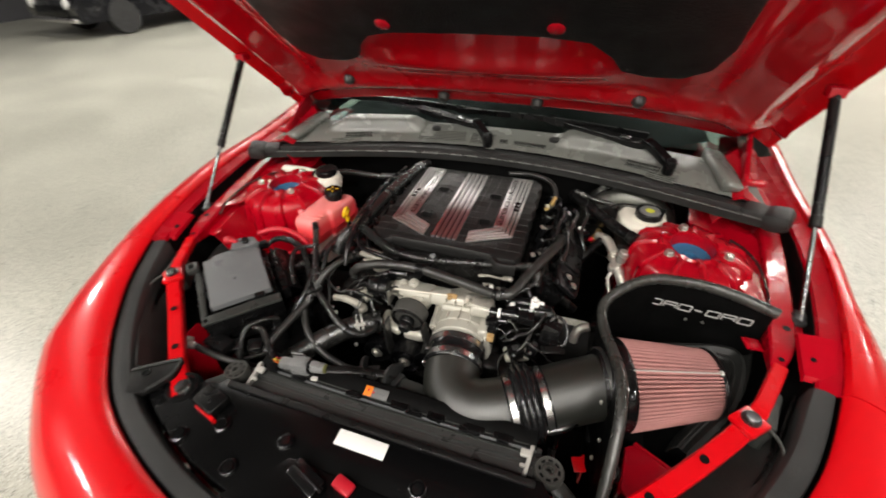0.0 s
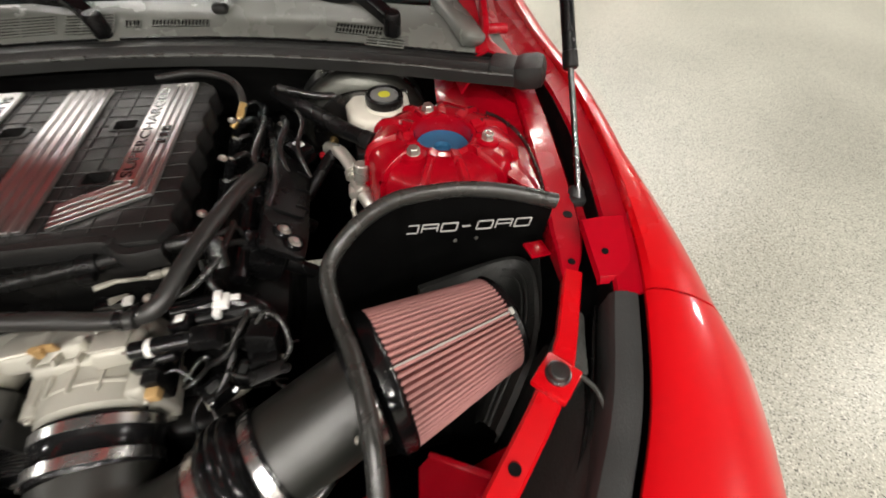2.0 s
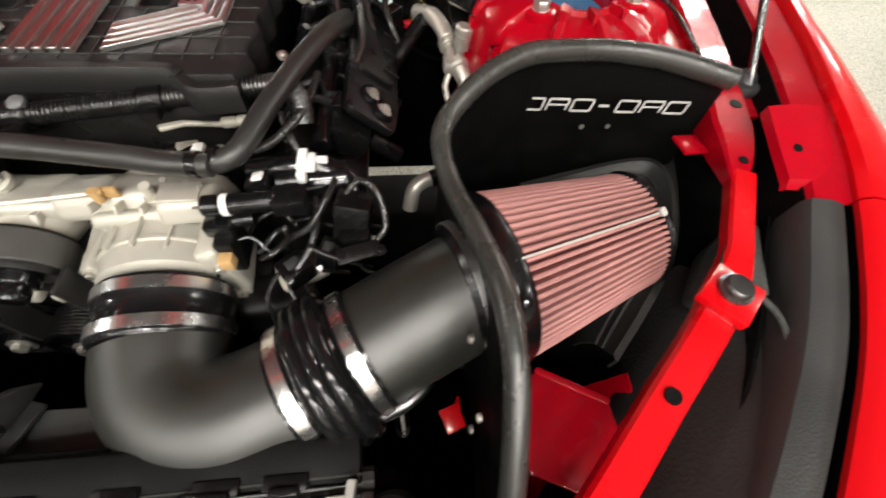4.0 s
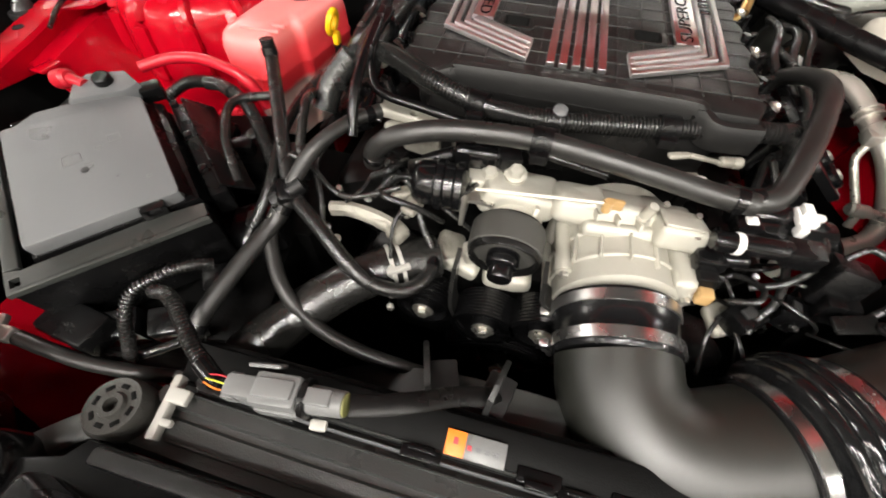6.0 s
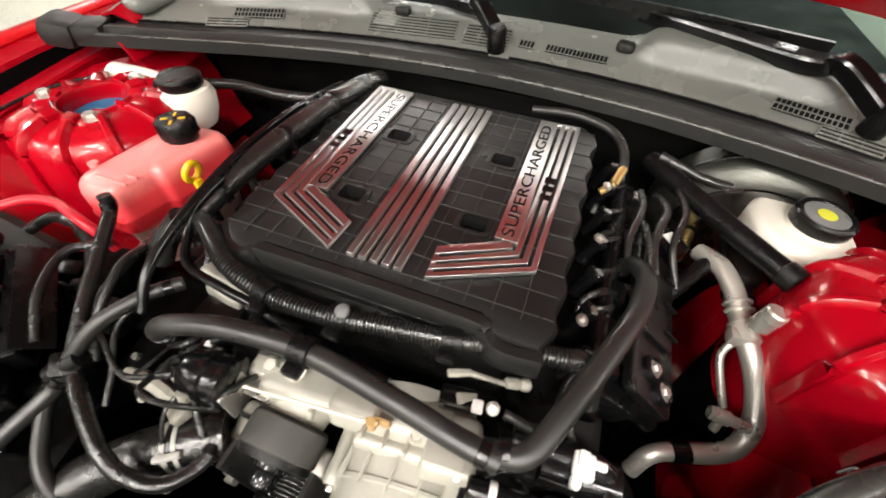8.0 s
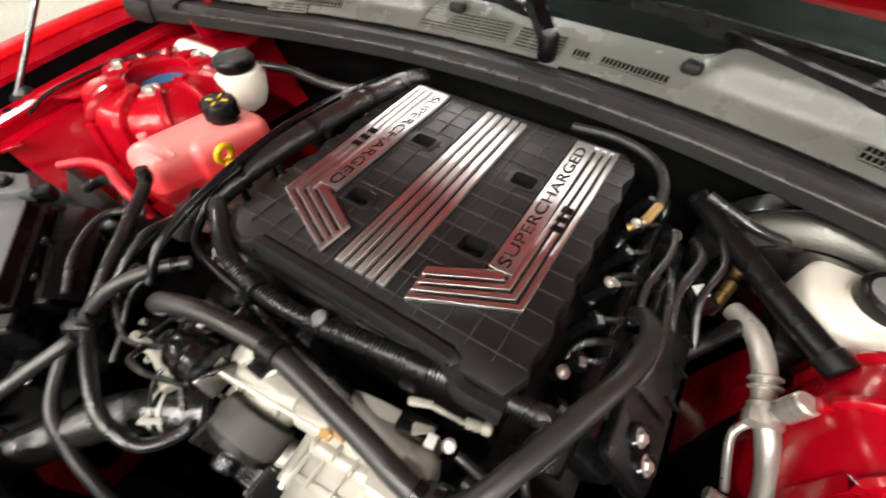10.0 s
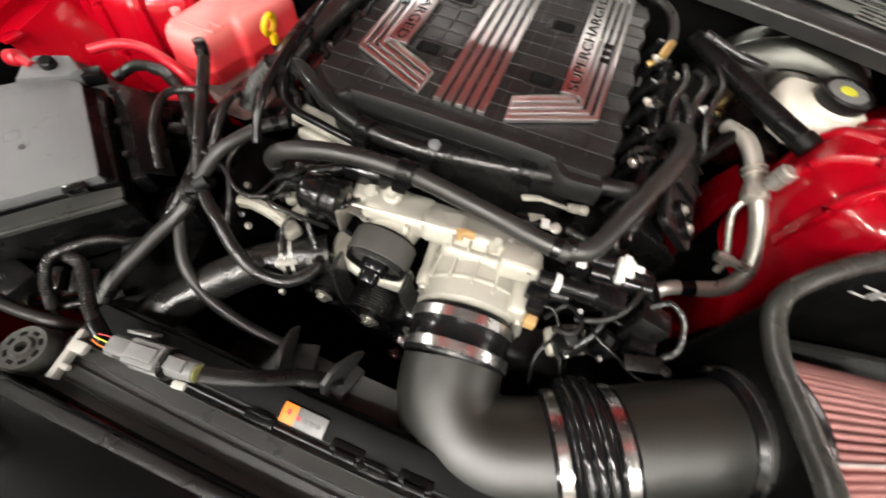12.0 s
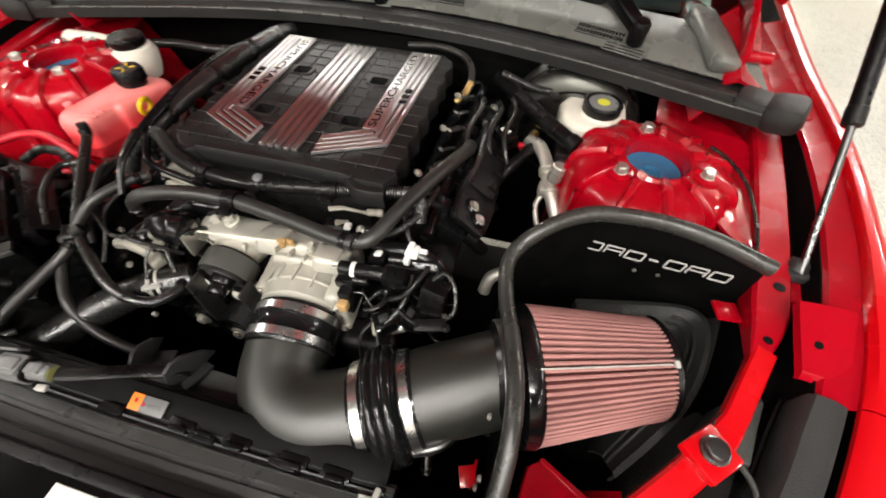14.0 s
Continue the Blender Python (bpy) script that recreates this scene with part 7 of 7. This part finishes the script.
for cx, cy, cz, turn in ((-0.02, -0.222, 0.924, 0), (-0.086, -0.184, 0.925, -14), (0.094, -0.162, 0.918, 8), (-0.012, -0.177, 0.915, 4)):
    r = 0.0132 if cy < -0.2 else 0.0122
    solo("hose_clip", join(lathe([(r - 0.003, -0.009), (r, -0.009), (r, 0.009), (r - 0.003, 0.009)], (cx, cy, cz), (1, math.tan(radians(turn)), 0), 20), box((cx, cy - r - 0.004, cz - 0.003), (0.016, 0.012, 0.01), 0.002)), BLACK, "black plastic clip round a hose", "clip", "hose clips")
ev = thing("purge_valve", "black purge valve with a white locking clip", "valve", (0.22, -0.21, 0.84))
part("body", join(hose([(0.17, -0.205, 0.87), (0.2, -0.207, 0.874), (0.235, -0.206, 0.872), (0.262, -0.215, 0.858), (0.27, -0.235, 0.835), (0.268, -0.25, 0.81)], 0.0125, 16), rod((0.195, -0.215, 0.86), (0.26, -0.21, 0.86), 0.018)), BLACK_G, ev)
part("locking_clip", join(box((0.226, -0.213, 0.886), (0.017, 0.02, 0.008), 0.002), box((0.238, -0.208, 0.884), (0.014, 0.007, 0.006), 0.002), box((0.222, -0.226, 0.882), (0.008, 0.01, 0.012), 0.002), box((0.224, -0.21, 0.893), (0.008, 0.012, 0.006), 0.001)), LABEL, ev, "white locking clip")
sn = thing("pressure_sensor", "black sensor with a white band on the throttle body", "sensor", (0.18, -0.258, 0.86))
part("body", rod((0.142, -0.26, 0.884), (0.205, -0.256, 0.884), 0.0095, bev=0.002), BLACK_G, sn)
part("band", lathe([(0.0096, 0), (0.0102, 0.001), (0.0102, 0.005), (0.0096, 0.006)], (0.159, -0.259, 0.884), (1, 0.06, 0), 20), LABEL, sn, "white band")
part("socket", box((0.215, -0.255, 0.882), (0.03, 0.022, 0.02), 0.003), BLACK, sn)
mp = thing("mass_sensor", "black sensor block with a looped lead on the intake tube", "sensor", (0.266, -0.27, 0.82))
part("block", join(box((0.266, -0.252, 0.852), (0.034, 0.03, 0.044), 0.004, pose(0, 0, 0, -14, 8, -8)), box((0.268, -0.272, 0.838), (0.028, 0.016, 0.03), 0.003)), BLACK, mp)
part("foot", join(box((0.272, -0.292, 0.85), (0.04, 0.016, 0.004), 0.0015, pose(0, 0, 0, 12, 0, 16)), hexbolt((0.292, -0.292, 0.852), (0, 0, 1), 0.004, 0.004)), BLACK_M, mp, "black mounting foot")
part("lead", hose([(0.262, -0.24, 0.872), (0.276, -0.235, 0.884), (0.292, -0.248, 0.88), (0.298, -0.27, 0.862), (0.288, -0.28, 0.848)], 0.0032, 10), TAPE, mp)
solo("lower_duct", join(hose([(0.29, -0.425, 0.795), (0.315, -0.415, 0.802), (0.335, -0.395, 0.8), (0.35, -0.375, 0.785)], 0.007, 12), rod((0.305, -0.42, 0.8), (0.305, -0.43, 0.73), 0.007)), STRUT_ROD, "short grey metal pipe under the intake tube", "pipe")
cv = thing("coil_cover", "black moulded cover plate over the coils with a bright screw", "cover", (0.275, -0.06, 0.8))
CM = pose(0.283, -0.03, 0.862, 0, 38, 0)
part("plate", prism(rounded([(-0.034, -0.1), (0.03, -0.104), (0.036, -0.06), (0.036, 0.1), (0.02, 0.128), (-0.03, 0.13)], 0.012), -0.006, 0.004, 0.003, CM), BLACK, cv)
part("raised_panel", prism(rounded([(-0.026, -0.03), (0.026, -0.03), (0.03, 0.09), (-0.022, 0.11)], 0.01), 0.0035, 0.01, 0.003, CM), BLACK, cv)
for k, (bx, by) in enumerate(((-0.004, -0.064), (0.012, -0.08))):
    b = part("boss", moved(lathe([(0.014, -0.004), (0.014, 0.006), (0.011, 0.009), (0.009, 0.004), (0, 0.004)], (bx, by, 0.002), (0, 0, 1), 20), CM), BLACK_G, cv)
    part("bolt", moved(hexbolt((bx, by, 0.006), (0, 0, 1), 0.0062, 0.007), CM), ZINC, b, "bright hex bolt")
part("cable", hose([(0.262, 0.1, 0.888), (0.27, 0.04, 0.892), (0.272, -0.02, 0.888), (0.264, -0.06, 0.884)], 0.005, 10), TAPE, cv)
for k in range(3):
    part("web", moved(box((0.02, -0.01 + 0.04 * k, 0.011), (0.022, 0.004, 0.005), 0.0015), CM), BLACK, cv)
# thin leads strung between the engine parts
LEADS = [
    ([(0.2, -0.16, 0.9), (0.21, -0.185, 0.885), (0.222, -0.2, 0.868), (0.23, -0.235, 0.85), (0.225, -0.27, 0.835), (0.21, -0.29, 0.82)], 0.004),
    ([(0.245, -0.2, 0.865), (0.25, -0.225, 0.872), (0.24, -0.25, 0.868), (0.225, -0.262, 0.85), (0.2, -0.265, 0.835)], 0.0035),
    ([(0.155, -0.2, 0.895), (0.185, -0.2, 0.893), (0.21, -0.18, 0.9), (0.225, -0.15, 0.905), (0.23, -0.1, 0.9)], 0.0045),
    ([(-0.26, -0.26, 0.885), (-0.235, -0.265, 0.878), (-0.21, -0.28, 0.87), (-0.19, -0.285, 0.868), (-0.165, -0.28, 0.874), (-0.14, -0.27, 0.88)], 0.0028),
    ([(-0.17, -0.27, 0.86), (-0.15, -0.255, 0.878), (-0.13, -0.262, 0.872), (-0.115, -0.285, 0.85), (-0.1, -0.3, 0.835)], 0.0035),
    ([(-0.22, -0.2, 0.89), (-0.232, -0.22, 0.88), (-0.24, -0.25, 0.868), (-0.225, -0.28, 0.85), (-0.215, -0.31, 0.83)], 0.0032),
    ([(-0.285, -0.15, 0.88), (-0.27, -0.19, 0.9), (-0.262, -0.22, 0.895), (-0.25, -0.27, 0.872)], 0.005),
    ([(-0.3, -0.1, 0.87), (-0.305, -0.16, 0.868), (-0.3, -0.22, 0.86), (-0.29, -0.28, 0.84), (-0.3, -0.33, 0.81)], 0.006),
    ([(-0.33, -0.17, 0.88), (-0.36, -0.2, 0.885), (-0.34, -0.25, 0.88), (-0.31, -0.29, 0.86)], 0.005),
    ([(0.275, 0.16, 0.89), (0.285, 0.12, 0.9), (0.275, 0.07, 0.89), (0.285, 0.03, 0.865), (0.3, 0.0, 0.84)], 0.0055),
    ([(0.3, 0.17, 0.9), (0.31, 0.13, 0.895), (0.3, 0.08, 0.88), (0.315, 0.04, 0.85)], 0.0045),
    ([(0.25, 0.14, 0.905), (0.252, 0.1, 0.91), (0.242, 0.05, 0.902), (0.245, 0.02, 0.89)], 0.0045),
    ([(-0.28, 0.12, 0.9), (-0.26, 0.06, 0.915), (-0.255, -0.02, 0.92), (-0.25, -0.1, 0.915), (-0.245, -0.16, 0.9)], 0.0065),
    ([(-0.5, 0.15, 0.9), (-0.42, 0.17, 0.905), (-0.33, 0.17, 0.905), (-0.24, 0.19, 0.905)], 0.009),
    ([(0.27, 0.22, 0.915), (0.34, 0.2, 0.905), (0.4, 0.21, 0.9), (0.5, 0.2, 0.9)], 0.007),
    ([(0.17, -0.27, 0.82), (0.19, -0.25, 0.83), (0.205, -0.27, 0.845), (0.195, -0.29, 0.85), (0.18, -0.285, 0.835)], 0.003),
]
for pts, r in LEADS:
    solo("wiring_lead", hose(pts, r, 10, 6), TAPE, "thin taped black wiring lead strung across the engine", "wire", "wiring leads")
SMALL = [((0.182, -0.225, 0.872), (0.022, 0.026, 0.018)), ((0.205, -0.285, 0.81), (0.03, 0.026, 0.026)), ((0.24, -0.275, 0.822), (0.026, 0.022, 0.024)), ((-0.13, -0.235, 0.868), (0.03, 0.024, 0.022)), ((-0.155, -0.238, 0.85), (0.022, 0.03, 0.02)), ((-0.27, -0.235, 0.85), (0.03, 0.03, 0.03)), ((0.3, 0.1, 0.86), (0.03, 0.04, 0.03)), ((-0.29, 0.1, 0.86), (0.04, 0.05, 0.03)), ((-0.3, -0.3, 0.8), (0.05, 0.05, 0.04))]
for k, (c, sz) in enumerate(SMALL):
    t = thing("plug_connector", "small black plug connector among the wiring", "connector", (c[0], c[1], c[2] - sz[2] / 2), "plug connectors")
    m = pose(0, 0, 0, 10 * (k % 3) - 8, 7 * (k % 4) - 10, 37 * k)
    part("shell", box(c, sz, 0.003, m), BLACK if k % 2 else BLACK_G, t)
    part("lock", box(Vector(c) + Vector((0, 0, sz[2] * 0.5)), (sz[0] * 0.45, sz[1] * 0.4, 0.005), 0.001, m), GREY_P if k % 3 else LABEL, t)
for p, d in (((0.215, -0.13, 0.9), (0, 0, 1)), ((0.2, -0.1, 0.92), (0.5, 0, 1)), ((0.205, 0.02, 0.915), (0.5, 0, 1)), ((0.205, 0.12, 0.915), (0.5, 0, 1)), ((-0.205, -0.12, 0.91), (-0.5, 0, 1)), ((0.145, -0.195, 0.885), (0, -0.5, 1))):
    solo("engine_bolt", hexbolt(p, d, 0.0042, 0.005), ZINC, "bright hex bolt on the engine", "bolt", "engine bolts")

random.seed(7)
for k in range(7):
    y = -0.13 + 0.052 * k
    t = thing("fuel_injector", "black fuel injector plug with a bright clip beside the lid", "injector", (0.2, y, 0.86), "fuel injectors")
    part("body", join(rod((0.196, y, 0.868), (0.208, y + 0.004, 0.9), 0.0085, 0.007, 14), box((0.21, y + 0.006, 0.9), (0.014, 0.018, 0.012), 0.003, pose(0, 0, 0, 0, 30, 20 * (k % 3)))), BLACK_G, t)
    part("clip", box((0.2125, y + 0.004, 0.907), (0.006, 0.009, 0.003), 0.001, pose(0, 0, 0, 0, 20, 15 * k)), ZINC if k % 2 else GREY_C, t, "bright clip")
    part("lead", hose([(0.212, y + 0.008, 0.902), (0.226, y + 0.014, 0.904), (0.232, y + 0.026, 0.894), (0.234, y + 0.03, 0.87)], 0.003, 8, 6), TAPE, t)
    t = thing("fuel_injector", "black fuel injector plug with a bright clip beside the lid", "injector", (-0.2, y, 0.86), "fuel injectors")
    part("body", rod((-0.196, y, 0.868), (-0.205, y + 0.004, 0.896), 0.0085, 0.007, 14), BLACK_G, t)
    part("clip", box((-0.206, y + 0.004, 0.898), (0.006, 0.009, 0.003), 0.001, pose(0, 0, 0, 0, 20, 15 * k)), ZINC if k % 2 else BLACK, t, "bright clip")
for k in range(10):
    x, y = random.uniform(0.18, 0.27), random.uniform(-0.285, -0.2)
    a = random.uniform(0, 6.28)
    z = 0.79 + random.uniform(0, 0.05)
    solo("wiring_lead", hose([(x, y, z), (x + 0.02 * math.cos(a), y + 0.02 * math.sin(a), z + 0.015), (x + 0.045 * math.cos(a + 0.6), y + 0.045 * math.sin(a + 0.6), z + 0.005), (x + 0.06 * math.cos(a + 1.0), y + 0.06 * math.sin(a + 1.0), z - 0.03)], random.uniform(0.0016, 0.003), 8, 6), TAPE, "thin taped black wiring lead strung across the engine", "wire", "wiring leads")
for k in range(16):
    sx = 1 if k % 3 else -1
    x = random.uniform(0.17, 0.3) if sx > 0 else random.uniform(-0.24, -0.1)
    y = random.uniform(-0.3, -0.19)
    z = random.uniform(0.79, 0.85)
    solo("engine_bolt", hexbolt((x, y, z), (random.uniform(-0.4, 0.4), -0.6, 1), random.uniform(0.003, 0.0045), 0.005, k % 3 == 0), STRUT_ROD if k % 2 else DUSTY, "bright hex bolt on the engine", "bolt", "engine bolts")
ground = thing("accessory_bracket", "dark cast accessory bracket low beside the belts", "bracket", (0.14, -0.3, 0.7))
part("casting", lump((0.17, -0.285, 0.735), (0.09, 0.05, 0.06), 0.014, pose(0, 0, 0, 0, 14, 10), 9, 0.003), BLACK_M, ground)
part("tab", lump((0.204, -0.274, 0.79), (0.048, 0.034, 0.014), 0.005, pose(0, 0, 0, 10, 0, 28), 10, 0.002), DUSTY, ground, "pale cast tab")

for k in range(10):
    x, y = random.uniform(-0.2, -0.08), random.uniform(-0.29, -0.2)
    a, z = random.uniform(0, 6.28), 0.83 + random.uniform(0, 0.05)
    solo("wiring_lead", hose([(x, y, z), (x + 0.02 * math.cos(a), y + 0.02 * math.sin(a), z + 0.012), (x + 0.04 * math.cos(a + 0.6), y + 0.04 * math.sin(a + 0.6), z + 0.003), (x + 0.06 * math.cos(a + 1.0), y + 0.06 * math.sin(a + 1.0), z - 0.03)], random.uniform(0.002, 0.0042), 8, 6), TAPE, "thin taped black wiring lead strung across the engine", "wire", "wiring leads")
cvp = thing("crankcase_valve", "black moulded valve block under the crossover hose", "valve", (-0.06, -0.21, 0.86))
part("block", lump((-0.075, -0.205, 0.885), (0.06, 0.035, 0.028), 0.008, pose(0, 0, 0, 0, 8, 12), 11, 0.0015), BLACK_G, cvp)
part("nozzle", rod((-0.1, -0.215, 0.885), (-0.13, -0.228, 0.88), 0.008, 0.006), BLACK, cvp)
part("plug", box((-0.045, -0.215, 0.892), (0.022, 0.018, 0.016), 0.003, pose(0, 0, 0, 10, 0, 20)), BLACK, cvp)
mc = thing("map_sensor", "black pressure sensor with a pale clip below the conduit", "sensor", (0.12, -0.2, 0.88))
part("body", box((0.115, -0.2, 0.89), (0.035, 0.02, 0.016), 0.004, pose(0, 0, 0, -10, 0, 8)), BLACK_G, mc)
part("clip", box((0.132, -0.203, 0.897), (0.01, 0.012, 0.006), 0.002, pose(0, 0, 0, -10, 0, 8)), LABEL, mc, "pale clip")

# ---- parked cars far across the floor ----
def parked(paint, label):
    """A plain parked car seen from afar, nose to -y."""
    t = thing("parked_car", label, "car", (0, 0, 0))
    prof = [(-2.2, 0.3), (-2.25, 0.6), (-2.15, 0.78), (-1.1, 0.95), (-0.4, 1.38), (0.9, 1.4), (1.7, 1.05), (2.2, 0.98), (2.25, 0.4), (2.15, 0.28)]
    rows = []
    for x, k in ((-0.93, 0.9), (-0.9, 0.97), (-0.7, 1.0), (0.7, 1.0), (0.9, 0.97), (0.93, 0.9)):
        rows.append([(x * (1 if z < 1.0 else 0.82), y, 0.28 + (z - 0.28) * k) for y, z in prof + prof[:1]])
    bm = sheet(rows)
    bmesh.ops.holes_fill(bm, edges=[e for e in bm.edges if e.is_boundary], sides=0)
    bmesh.ops.recalc_face_normals(bm, faces=bm.faces)
    part("body", bm, paint, t)
    part("grille", box((0, -2.25, 0.52), (1.2, 0.04, 0.2), 0.02), BLACK_G, t, "black grille")
    part("bumper", box((0, -2.26, 0.36), (1.7, 0.08, 0.1), 0.03), STEEL if paint is BLACK_CAR else paint, t)
    for sx in (1, -1):
        part("headlamp", lathe([(0.09, 0), (0.09, 0.03), (0.06, 0.05), (0, 0.055)], (sx * 0.68, -2.22, 0.64), (0, -1, 0.1), 24), LABEL, t, "round clear headlamp")
        for y in (-1.35, 1.35):
            w = part("wheel", lathe([(0.18, -0.11), (0.31, -0.11), (0.33, -0.08), (0.33, 0.08), (0.31, 0.11), (0.18, 0.11)], (sx * 0.83, y, 0.33), (1, 0, 0), 32), TYRE, t)
            part("rim", lathe([(0.2, 0.09), (0.18, 0.1), (0.05, 0.08), (0, 0.09)], (sx * 0.83, y, 0.33), (sx, 0, 0), 20), ALU, w)
    part("side_glass", box((0, 0.25, 1.17), (1.62, 1.5, 0.26), 0.05), BLACK_G, t, "dark glass")
    return t


for paint, label, m in ((BLACK_CAR, "black parked car with a bright bumper across the hall", pose(-10.2, 7.8, 0, 0, 0, -8)), (BLUE_CAR, "blue parked car across the hall", pose(-7.5, 9.9, 0, 0, 0, -25)), (RED, "red parked car across the hall", pose(7.3, 9.7, 0, 0, 0, -60))):
    parked(paint, label).matrix_basis = m
